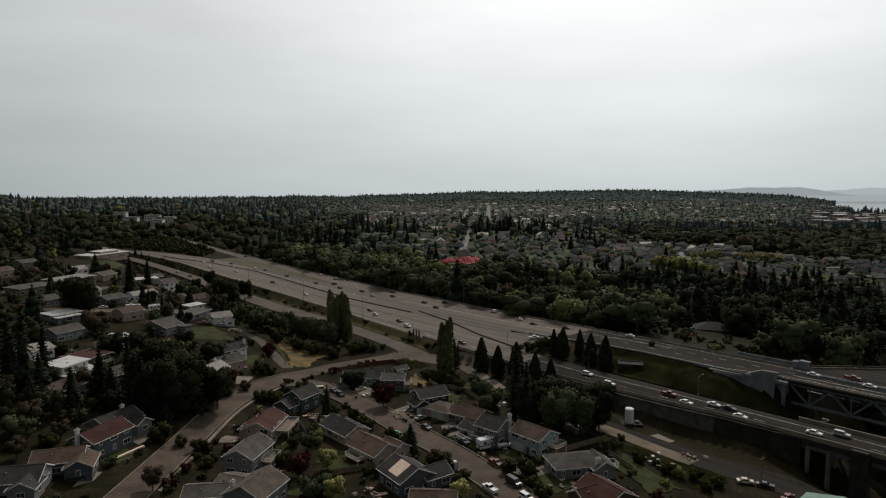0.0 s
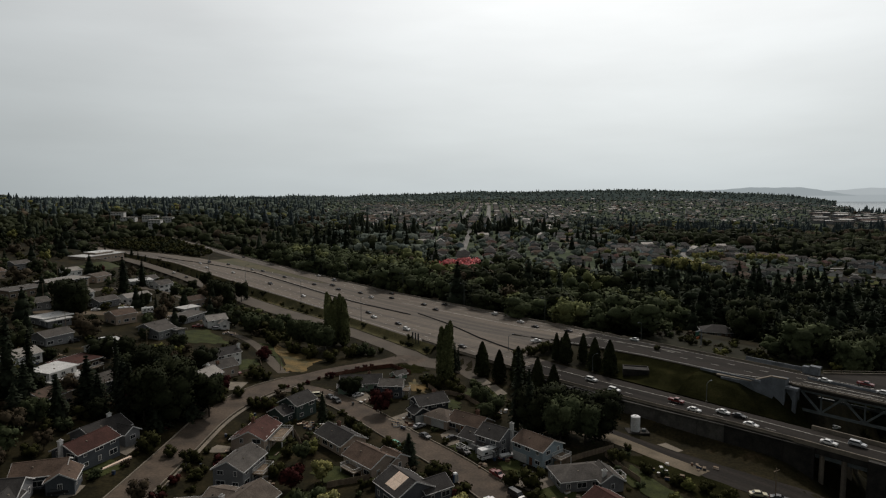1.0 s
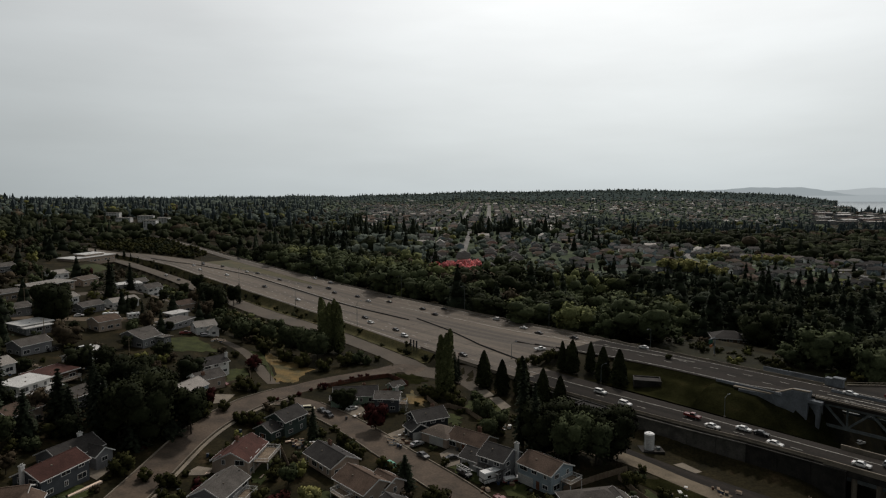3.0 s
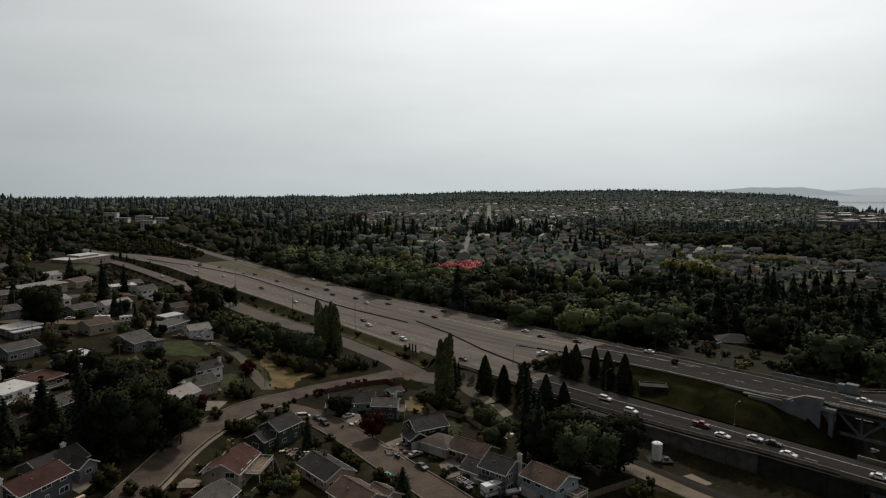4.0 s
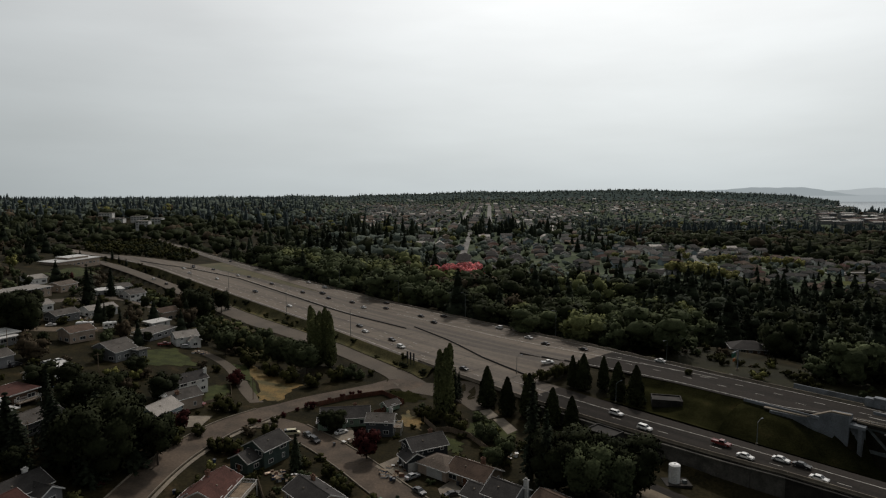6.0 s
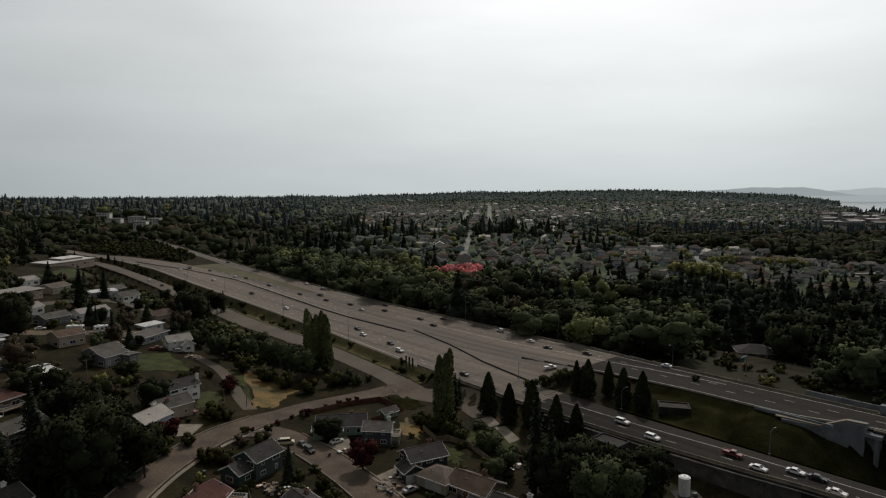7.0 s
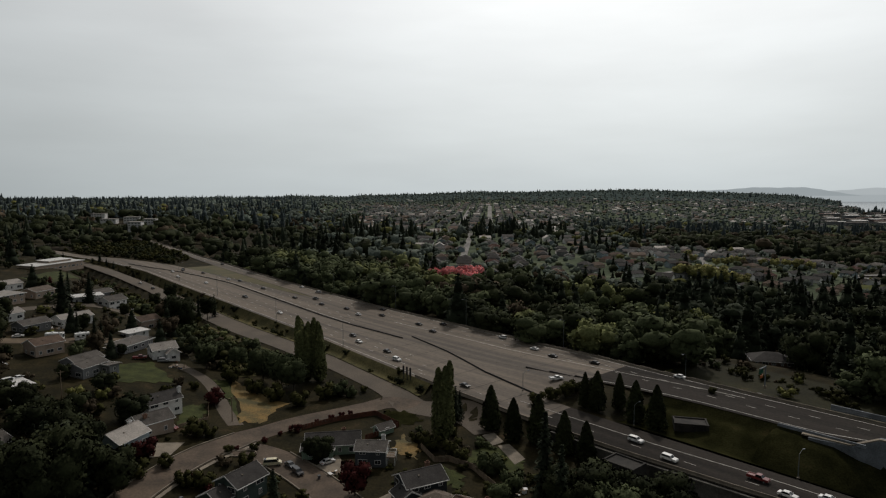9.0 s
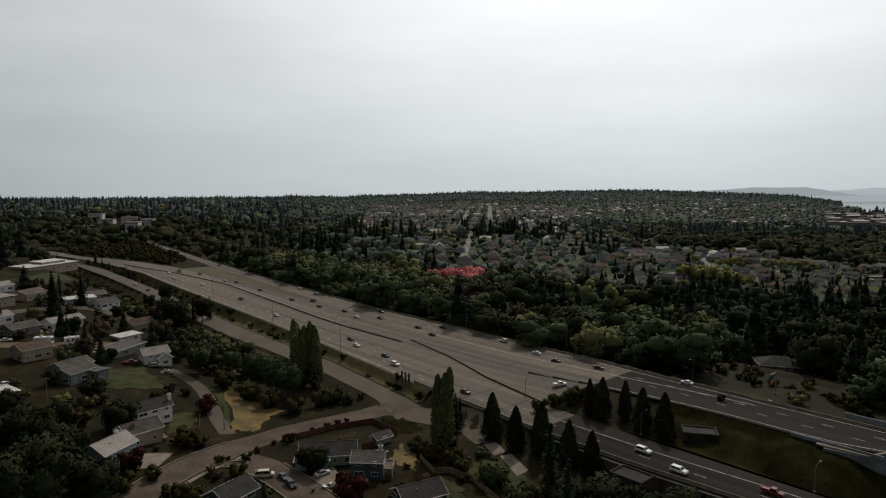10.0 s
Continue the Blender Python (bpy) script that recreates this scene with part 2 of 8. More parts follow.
def thing(name, x, y, z, turn=0.0, label="", category="", group="", kind=""):
    ob = new(name)
    ob.empty_display_size = 0.3
    ob.matrix_basis = pose(x, y, z, 0, 0, turn)
    return tagged(ob, label, category, group, kind)


def sheet_from(rows, lift=0.0):
    """A skin over rows of (x, y) points, draped on the land."""
    g = Geo()
    k = len(rows[0])
    pts = np.array(rows).reshape(-1, 2)
    zs = land(pts[:, 0], pts[:, 1]) + lift
    g.v = [(float(p[0]), float(p[1]), float(z)) for p, z in zip(pts, zs)]
    g.f = [(i * k + j, i * k + j + 1, (i + 1) * k + j + 1, (i + 1) * k + j) for i in range(len(rows) - 1) for j in range(k - 1)]
    return g


def smooth_line(points, step=3.0):
    """A rounded line through corner points, in even steps."""
    p = [Vector((*q, 0.0)) for q in points]
    p = [2 * p[0] - p[1], *p, 2 * p[-1] - p[-2]]
    out = []
    for i in range(1, len(p) - 2):
        a, b, c, d = p[i - 1:i + 3]
        k = max(2, int((c - b).length / step))
        for j in range(k):
            t = j / k
            out.append(0.5 * (2 * b + (c - a) * t + (2 * a - 5 * b + 4 * c - d) * t * t + (3 * b - a - 3 * c + d) * t ** 3))
    out.append(p[-2])
    return [(q.x, q.y) for q in out]


def ribbon(points, widths, across=5, step=3.0):
    """Rows across a line: widths is one number or a pair (start, end)."""
    line = smooth_line(points, step)
    w0, w1 = widths if isinstance(widths, tuple) else (widths, widths)
    rows = []
    for i, (x, y) in enumerate(line):
        a, b = line[max(0, i - 1)], line[min(len(line) - 1, i + 1)]
        dx, dy = b[0] - a[0], b[1] - a[1]
        k = math.hypot(dx, dy)
        w = w0 + (w1 - w0) * i / (len(line) - 1)
        rows.append([(x - dy / k * w * s, y + dx / k * w * s) for s in np.linspace(-0.5, 0.5, across)])
    return rows


# ---- ground: one sheet to the horizon ----
def build_ground():
    ys = [-300, -200, -130, -80, -40, 0, 30, 50]
    while ys[-1] < 4950:
        ys.append(ys[-1] + max(2.0, (ys[-1] - 330) * 0.02 + 2.0 if ys[-1] > 330 else 2.0))
    spread = np.concatenate([np.linspace(-3.4, -1.2, 12)[:-1], np.linspace(-1.2, 1.2, 240), np.linspace(1.2, 3.4, 12)[1:]])
    rows = [[(a * (max(y, 0) + 90), y) for a in spread] for y in ys]
    pts = np.array(rows).reshape(-1, 2)
    z = land(pts[:, 0], pts[:, 1])
    u, n = along(pts[:, 0], pts[:, 1])
    z = z - 0.35 * ease(-1, 2, n - south_edge(u)) * ease(1, -2, n - north_edge(u))
    z = z - 0.9 * ease(-1.5, 0.5, n - ramp_north(u)) * ease(1, -1.5, n - south_edge(u)) * ease(-158, -166, u)
    z = z - 0.7 * ease(151, 154, n) * ease(1, -1, n - table(u, (-100, 171), (-77, 171), (-62, 175))) * ease(-114, -110, u) * ease(-49, -53, u)
    g = Geo()
    k = len(spread)
    g.v = [(float(p[0]), float(p[1]), float(h)) for p, h in zip(pts, z)]
    g.f = [(i * k + j, i * k + j + 1, (i + 1) * k + j + 1, (i + 1) * k + j) for i in range(len(rows) - 1) for j in range(k - 1)]
    tagged(solid("ground", g, M_GROUND, True), "rough green and brown earth of a hilly suburb", "ground", kind="structure")


build_ground()
water = Geo().add([(1500, 2500, -24), (5200, 2500, -24), (5200, 4960, -24), (1500, 4960, -24)], [(0, 1, 2, 3)])
tagged(solid("water", water, M_WATER), "still grey water of a wide bay", "water", kind="structure")


# ---- freeway, ramp and streets ----
def strip(u0, u1, low, high, step=4.0, across=6):
    us = np.arange(u0, u1 + 0.01, step)
    return [[place(u, n) for n in np.linspace(float(low(u)), float(high(u)), across)] for u in us]


def flat(v):
    return lambda u: v


def setting(name, rows, mat, lift, label, category="road", smooth=True, decked=False):
    g = sheet_from(rows, lift)
    if decked:
        g.v = [(x, y, max(z, S * float(fw_height(*along(x, y))) + lift)) for x, y, z in g.v]
    return tagged(solid(name, g, mat, smooth), label, category, kind="structure")


def lower_north(u):
    return table(u, (-640, 108), (-527, 135), (-501, 140), (-482, 147), (-445, 155), (-421, 162), (-387, 167), (-361, 170), (-319, 168.5), (-240, 165), (-205, 166), (-180, 164.5), (-158, 158), (-135, 153), (-110, 152), (300, 152))


def upper_south(u):
    return table(u, (-361, 170), (-319, 168.5), (-240, 165), (-180, 165), (-150, 168.5), (-135, 169.5), (-120, 170.5), (-100, 171), (-77, 171), (-62, 175.4), (300, 175.4))


def mid_north(u):
    return table(u, (-640, 118), (-600, 124), (-527, 140), (-506, 152), (-478, 162), (-448, 170), (-412, 174), (-378, 177), (-346, 179.5), (-315, 181), (-296, 184))


def up_south(u):
    return table(u, (-640, 204), (-552, 198), (-500, 195), (-456, 191.5), (-406, 189), (-363, 187), (-330, 185.8), (-296, 184))


setting("road_1", strip(-640, -124, south_edge, lower_north), M_FREEWAY, 0.06, "worn grey-brown concrete lower carriageway of a freeway", decked=True)
setting("road_10", strip(-124, 8, south_edge, lower_north), M_ASPHALT, 0.06, "dark asphalt lower carriageway towards the viaduct", decked=True)
setting("road_11", strip(-220, -132, lower_north, upper_south), M_FREEWAY, 0.05, "bare paved gore between the carriageways", decked=True)
setting("road_12", strip(-132, 8, upper_south, north_edge), M_ASPHALT, 0.11, "dark asphalt upper carriageway towards the bridge", decked=True)
setting("road_13", strip(-640, -296, lower_north, mid_north), M_FREEWAY, 0.09, "worn grey-brown concrete middle lanes of a freeway", decked=True)
setting("road_14", strip(-640, -296, up_south, north_edge), M_FREEWAY, 0.09, "far lanes of a freeway that leave behind trees", decked=True)
setting("road_2", strip(-296, 8, upper_south, north_edge), M_FREEWAY, 0.09, "worn grey-brown concrete upper carriageway of a freeway", decked=True)
setting("road_3", strip(-640, -152, ramp_south, ramp_north), M_OLDROAD, 0.08, "patched grey frontage road along the freeway")
# ---- plants: shapes made once, then set out ----
def leafy(name, colour, second, third=None, vary=0.22, fine=1.3):
    return material(name, colour, second, rough=0.85, scale=0.12, fine=fine, vary=vary, islands=0.15, third=third, spec=0.04, bump=0.5, deep=0.4, mottle=(0.7, 1.25))


L_GREEN = leafy("spring_leaves", (0.073, 0.086, 0.041), (0.046, 0.056, 0.028))
# L_FAR, L_FARFIR and L_PALE carry distance haze as paler, bluer colour
L_FAR = leafy("far_haze_leaves", (0.138, 0.166, 0.136), (0.102, 0.126, 0.106), fine=0.5)
L_FARFIR = leafy("far_haze_needles", (0.0680, 0.0860, 0.0860), (0.0500, 0.0650, 0.0660), fine=0.5)
L_PALE = leafy("far_pale_haze_leaves", (0.150, 0.175, 0.138), (0.110, 0.130, 0.106), fine=0.5)
L_DARK = leafy("dark_leaves", (0.0320, 0.0370, 0.0170), (0.0200, 0.0245, 0.0120))
L_YELLOW = leafy("yellow_green_leaves", (0.20, 0.195, 0.065), (0.13, 0.135, 0.045))
L_BROWN = leafy("budding_twigs", (0.0760, 0.0580, 0.0370), (0.0500, 0.0400, 0.0260))
L_GOLD = leafy("golden_spring_leaves", (0.36, 0.34, 0.13), (0.25, 0.245, 0.10))
L_RED = leafy("dark_red_leaves", (0.0660, 0.0176, 0.0160), (0.0385, 0.0120, 0.0112))
L_PINK = leafy("pink_blossom", (0.80, 0.30, 0.30), (0.66, 0.20, 0.20))
L_NEEDLE = leafy("fir_needles", (0.0312, 0.0385, 0.0230), (0.0192, 0.0248, 0.0155))
L_CYPRESS = leafy("cypress_sprays", (0.0326, 0.0375, 0.0153), (0.0204, 0.0243, 0.0102))
L_POPLAR = leafy("poplar_leaves", (0.128, 0.138, 0.056), (0.09, 0.10, 0.042))
L_HEDGE = leafy("shrub_leaves", (0.0538, 0.0536, 0.0180), (0.0333, 0.0338, 0.0117))


def quads(centres, normals, sizes, rng, long=1.0):
    """Small leaf sprays as bent quads: rows of 4 vertices."""
    k = len(centres)
    ref = rng.normal(size=(k, 3))
    a = np.cross(normals, ref)
    a /= np.linalg.norm(a, axis=1, keepdims=True) + 1e-9
    b = np.cross(normals, a)
    b /= np.linalg.norm(b, axis=1, keepdims=True) + 1e-9
    s = sizes[:, None] / 2
    c = centres
    bend = normals * s * 0.35
    return np.stack([c - a * s * long, c - b * s + bend, c + a * s * long, c + b * s + bend], axis=1)


def shell(rng, k, centre, radii, lo=0.7):
    d = rng.normal(size=(k, 3))
    d /= np.linalg.norm(d, axis=1, keepdims=True)
    r = lo + (1.06 - lo) * rng.random((k, 1)) ** 0.6
    return np.asarray(centre) + d * r * np.asarray(radii), d


def blob(centre, radii, rng, rough=0.12, coarse=False):
    """A low closed lump, the dense heart of a crown."""
    vs, fs = [], []
    belts, k = ((-70, -5, 45, 86), 5) if coarse else ((-80, -35, 5, 45, 82), 6)
    for i, el in enumerate(belts):
        for j in range(k):
            az = 2 * math.pi * (j + 0.5 * (i % 2)) / k
            r = 1 + rough * rng.normal()
            e = radians(el)
            vs.append((centre[0] + radii[0] * r * math.cos(e) * math.cos(az), centre[1] + radii[1] * r * math.cos(e) * math.sin(az), centre[2] + radii[2] * r * math.sin(e)))
    for i in range(len(belts) - 1):
        for j in range(k):
            fs.append((i * k + j, i * k + (j + 1) % k, (i + 1) * k + (j + 1) % k, (i + 1) * k + j))
    return vs, fs


def crown_arrays(leaves, facing, cores, middle, soft=0.35):
    """Leaf quads and hearts as one vertex array, one face list and soft normals that follow the crown's swell."""
    v = leaves.reshape(-1, 3)
    f = np.arange(len(v)).reshape(-1, 4)
    nrm = np.repeat(facing, 4, axis=0)
    for vs, fs in cores:
        vs = np.array(vs)
        out = vs - vs.mean(axis=0)
        out /= np.linalg.norm(out, axis=1, keepdims=True) + 1e-9
        f = np.concatenate([f, np.array(fs) + len(v)])
        v = np.concatenate([v, vs])
        nrm = np.concatenate([nrm, out])
    swell = v - np.asarray(middle)
    swell /= np.linalg.norm(swell, axis=1, keepdims=True) + 1e-9
    nrm = nrm + soft * swell + np.array([0, 0, 0.15])
    nrm /= np.linalg.norm(nrm, axis=1, keepdims=True) + 1e-9
    return v, f, nrm


def quad_mesh(name, v, f, mats, index=None, nrm=None):
    me = bpy.data.meshes.new(name)
    me.vertices.add(len(v))
    me.vertices.foreach_set("co", np.asarray(v, np.float32).ravel())
    me.loops.add(len(f) * 4)
    me.loops.foreach_set("vertex_index", np.asarray(f, np.int32).ravel())
    me.polygons.add(len(f))
    me.polygons.foreach_set("loop_start", np.arange(0, len(f) * 4, 4, dtype=np.int32))
    for m in mats:
        me.materials.append(m)
    if index is not None:
        me.polygons.foreach_set("material_index", np.asarray(index, np.int32))
    me.update(calc_edges=True)
    me.validate()
    if nrm is not None and len(nrm) == len(me.vertices):
        me.polygons.foreach_set("use_smooth", np.ones(len(me.polygons), bool))
        free = me.attributes.new("custom_normal", "FLOAT_VECTOR", "POINT")
        free.data.foreach_set("vector", np.asarray(nrm, np.float32).ravel())
        me.update()
    return me


def broad_shape(seed, h=10.0, spread=4.2, lobes=10, leaves=1500, size=0.75, stem=0.22, coarse=False):
    """A round-headed tree: uneven lobes about a centre, with gaps between."""
    rng = np.random.default_rng(seed)
    parts, normals, sizes, cores, outs = [], [], [], [], []
    each = leaves // lobes
    for i in range(lobes):
        az = 2 * math.pi * (i * 0.618 + 0.1 * rng.random())
        up = stem + (1 - stem) * (0.18 + 0.64 * ((i + 0.5) / lobes))
        swing = spread * 0.62 * math.sin(math.pi * min(1, 0.25 + 0.75 * (1 - (up - stem) / (1 - stem)))) * (0.7 + 0.5 * rng.random())
        c = (swing * math.cos(az), swing * math.sin(az), h * up)
        r = spread * (0.36 + 0.2 * rng.random())
        radii = (r, r, min(r * (0.75 + 0.3 * rng.random()), h * (1 - up) + 0.1 * h))
        p, d = shell(rng, each, c, radii)
        parts.append(p)
        outs.append(d)
        normals.append(d + 0.7 * rng.normal(size=d.shape))
        sizes.append(size * (0.6 + 0.8 * rng.random(each)))
        cores.append(blob(c, [q * 0.79 for q in radii], rng, 0.12, coarse))
    n = np.concatenate(normals)
    n /= np.linalg.norm(n, axis=1, keepdims=True)
    return crown_arrays(quads(np.concatenate(parts), n, np.concatenate(sizes), rng), 0.75 * np.concatenate(outs) + 0.25 * n, cores, (0, 0, h * 0.4))


def fir_shape(seed, h=20.0, spread=3.6, whorls=20, arms=8, per=9, size=0.9, bare=0.1, heart=0.55):
    """A fir: drooping boughs in whorls, ragged, narrowing to a thin tip."""
    rng = np.random.default_rng(seed)
    c, n, s = [], [], []
    cores = []
    for i in range(whorls):
        f = i / (whorls - 1)
        z0 = h * (bare + (0.97 - bare) * f)
        reach = spread * (1 - f) ** 0.85 * (0.75 + 0.45 * rng.random()) + 0.15
        for j in range(arms):
            if rng.random() < 0.12:
                continue
            az = 2 * math.pi * (j + rng.random()) / arms
            ext = reach * (0.65 + 0.5 * rng.random())
            for k in range(per):
                q = (k + rng.random()) / per
                c.append((math.cos(az) * ext * q + 0.12 * rng.normal(), math.sin(az) * ext * q + 0.12 * rng.normal(), z0 - 0.32 * ext * q * q + 0.1 * rng.normal()))
                n.append((0.45 * math.cos(az) + 0.35 * rng.normal(), 0.45 * math.sin(az) + 0.35 * rng.normal(), 0.9))
                s.append(size * (0.55 + 0.6 * rng.random()) * (1.15 - 0.5 * f))
    k = 6
    for lo, hi in ((bare, 0.4), (0.38, 0.7), (0.68, 0.97)):
        r0, r1 = spread * heart * (1 - lo), spread * heart * 0.8 * (1 - hi) + 0.04
        ring = [(r * math.cos(2 * math.pi * j / k), r * math.sin(2 * math.pi * j / k), h * z) for r, z in ((r0, lo), (r1, hi)) for j in range(k)]
        cores.append((ring, [(j, (j + 1) % k, k + (j + 1) % k, k + j) for j in range(k)]))
    n = np.array(n)
    n /= np.linalg.norm(n, axis=1, keepdims=True)
    c = np.array(c)
    out = c * np.array([1.0, 1.0, 0.0])
    out /= np.linalg.norm(out, axis=1, keepdims=True) + 1e-9
    return crown_arrays(quads(c, n, np.array(s), rng, 1.3), 0.7 * out + 0.5 * n, cores, (0, 0, h * 0.2), 0.2)


def cone_shape(seed, h=9.0, spread=1.7, leaves=1500, size=0.42, power=0.75, spires=1):
    """A dense column: clipped-looking cypress, or with several spires a poplar."""
    rng = np.random.default_rng(seed)
    c, n, cores = [], [], []
    for i in range(spires):
        top = h * (1 - 0.14 * rng.random() * (i > 0))
        off = Vector((rng.normal(), rng.normal(), 0)) * (spread * 0.24 if spires > 1 else 0.02)
        wide = spread * (0.72 if spires > 1 else 1.0)
        k = leaves // spires
        f = rng.random(k) ** 0.8
        az = rng.random(k) * 2 * math.pi
        prof = wide * np.clip(np.minimum(1.0, f * 7 + 0.45), 0, 1) * (1 - f ** 1.5) ** power
        prof = prof * (0.82 + 0.28 * rng.random(k)) * (1 + 0.10 * np.sin(az * 3 + f * 17 + i))
        c.append(np.stack([np.cos(az) * prof + off.x * (0.4 + 0.6 * f), np.sin(az) * prof + off.y * (0.4 + 0.6 * f), top * (0.03 + 0.97 * f)], axis=1))
        n.append(np.stack([np.cos(az), np.sin(az), 0.35 + 0 * f], axis=1) + 0.45 * rng.normal(size=(k, 3)))
        rings, sides = [], 8
        levels = (0.03, 0.2, 0.5, 0.75, 0.96)
        for lv in levels:
            r = 0.82 * wide * min(1.0, lv * 7 + 0.45) * (1 - lv ** 1.5) ** power
            rings += [(off.x * (0.4 + 0.6 * lv) + r * math.cos(2 * math.pi * j / sides), off.y * (0.4 + 0.6 * lv) + r * math.sin(2 * math.pi * j / sides), top * lv) for j in range(sides)]
        cores.append((rings, [(q * sides + j, q * sides + (j + 1) % sides, (q + 1) * sides + (j + 1) % sides, (q + 1) * sides + j) for q in range(4) for j in range(sides)]))
    c, n = np.concatenate(c), np.concatenate(n)
    n /= np.linalg.norm(n, axis=1, keepdims=True)
    return crown_arrays(quads(c, n, size * (0.6 + 0.8 * rng.random(len(c))), rng, 1.2), n, cores, (0, 0, h * 0.3), 0.2)


def trunk_geo(h, r, limbs=5, reach=2.0, seed=0):
    rng = np.random.default_rng(seed)
    g = Geo()
    knots = [(0, 0, -0.4), (0.05 * r, 0, h * 0.4), (0.3 * r, 0.2 * r, h * 0.72), (0.2 * r, 0.5 * r, h)]
    for i in range(3):
        g.tube(knots[i], knots[i + 1], r * (1.15 - 0.33 * i), r * (0.82 - 0.33 * i) + 0.02, 7, False)
    for i in range(limbs):
        az = 2 * math.pi * i * 0.618
        z = h * (0.42 + 0.45 * i / max(1, limbs))
        k = reach * (0.7 + 0.5 * rng.random())
        g.tube((0, 0, z), (k * math.cos(az), k * math.sin(az), z + k * 0.75), r * 0.4, r * 0.1, 5, False)
    return g


TREES = {}


def tree_kind(key, name, shape, mat, trunk, label, category="tree"):
    v, f, nrm = shape
    TREES[key] = (name, quad_mesh("crown", v, f, [mat], None, nrm), trunk.mesh("trunk", M_BARK) if trunk else None, label, category, float(v[:, 2].max()))


def plant(key, x, y, h, turn=None, wide=1.0, label=None, group="", sink=0.1):
    """Sets one tree or shrub out on the land, scaled to h metres."""
    name, crown, trunk, usual, category, full = TREES[key]
    k = h / full
    ob = thing(name, x, y, ground_at(x, y) - sink, 0, label or usual, category, group)
    ob.matrix_basis = Matrix.LocRotScale((x, y, ground_at(x, y) - sink), Euler((0, 0, turn if turn is not None else (x * 7.3 + y * 3.1) % 6.28)), (k * wide, k * wide, k))
    part("crown", crown, None, ob)
    if trunk:
        part("trunk", trunk, None, ob)
    return ob


tree_kind("fir", "fir_tree", fir_shape(1), L_NEEDLE, trunk_geo(18, 0.34, 0), "dark green fir with drooping ragged boughs")
tree_kind("fir_thin", "fir_tree", fir_shape(2, 20, 2.7, 22, 7, 8, 0.85), L_NEEDLE, trunk_geo(18, 0.3, 0), "slender dark green fir with short boughs")
tree_kind("fir_full", "fir_tree", fir_shape(3, 16, 4.2, 17, 10, 10, 0.95, 0.04), L_NEEDLE, trunk_geo(14, 0.34, 0), "broad dark fir with boughs to the ground")
tree_kind("cypress", "cypress", cone_shape(4, 9, 2.0, 1900), L_CYPRESS, trunk_geo(5, 0.16, 0), "dark green cone-shaped cypress, dense to the grass")
tree_kind("cypress_slim", "cypress", cone_shape(5, 9, 1.6), L_CYPRESS, trunk_geo(5, 0.16, 0), "slim dark green pointed cypress in the verge")
tree_kind("poplar", "poplar_tree", cone_shape(6, 20, 2.9, 4200, 0.55, 0.5, 3), L_POPLAR, trunk_geo(9, 0.4, 0), "tall columnar poplar with upright olive-green spires")
tree_kind("oak", "broadleaf_tree", broad_shape(11), L_GREEN, trunk_geo(6.5, 0.22), "round-headed tree in fresh green spring leaf")
tree_kind("maple", "broadleaf_tree", broad_shape(12, 14, 6.0, 18, 4200, 0.62), L_GREEN, trunk_geo(9, 0.3, 6, 2.6), "broad leafy green tree with an uneven crown")
tree_kind("alder", "broadleaf_tree", broad_shape(13, 14, 4.6, 16, 3600, 0.58), L_DARK, trunk_geo(8, 0.25, 6, 2.0), "dark green leafy tree with a tall crown")
tree_kind("dense", "broadleaf_tree", broad_shape(14, 16, 7.0, 22, 5600, 0.66, 0.1), L_DARK, trunk_geo(9, 0.4, 6, 3.2), "dense dark leafy tree with a wide crown")
tree_kind("golden", "broadleaf_tree", broad_shape(15, 8, 3.4, 9, 1200, 0.6), L_GOLD, trunk_geo(5, 0.18), "small tree in yellow-green spring leaf")
tree_kind("bare", "broadleaf_tree", broad_shape(16, 9, 3.6, 9, 900, 0.5), L_BROWN, trunk_geo(6, 0.2, 8, 2.4), "thinly leaved tree with brown budding twigs")
tree_kind("plum", "plum_tree", broad_shape(17, 7, 3.3, 9, 1300, 0.6), L_RED, trunk_geo(4.5, 0.18), "purple-leaved plum tree with a round crown")
tree_kind("cherry", "cherry_tree", broad_shape(18, 9, 4.6, 11, 1600, 0.7), L_PINK, trunk_geo(5, 0.2), "cherry tree covered in pink blossom", "tree")
tree_kind("bush", "shrub", broad_shape(21, 2.2, 1.5, 6, 420, 0.3, 0.02), L_HEDGE, None, "rounded dark green garden shrub", "shrub")
tree_kind("bush_gold", "shrub", broad_shape(22, 2.4, 1.7, 6, 420, 0.32, 0.02), L_YELLOW, None, "yellow-green rounded shrub in a garden", "shrub")
tree_kind("bush_red", "shrub", broad_shape(23, 2.2, 1.5, 6, 420, 0.3, 0.02), L_RED, None, "dark red-leaved shrub in a garden", "shrub")
tree_kind("bush_light", "shrub", broad_shape(24, 2.6, 1.9, 7, 520, 0.34, 0.02), L_GREEN, None, "fresh green spreading shrub", "shrub")
# ---- houses ----
def wall_paint(name, colour, worn=0.8):
    return material(name, colour, tuple(c * worn for c in colour), rough=0.8, scale=0.5, fine=7, vary=0.06)


def roofing(name, colour, worn=0.66, rough=0.85):
    return material(name, colour, tuple(c * worn for c in colour), rough=rough, scale=0.35, fine=3.5, vary=0.14, mottle=(0.7, 1.25), spec=0.12)


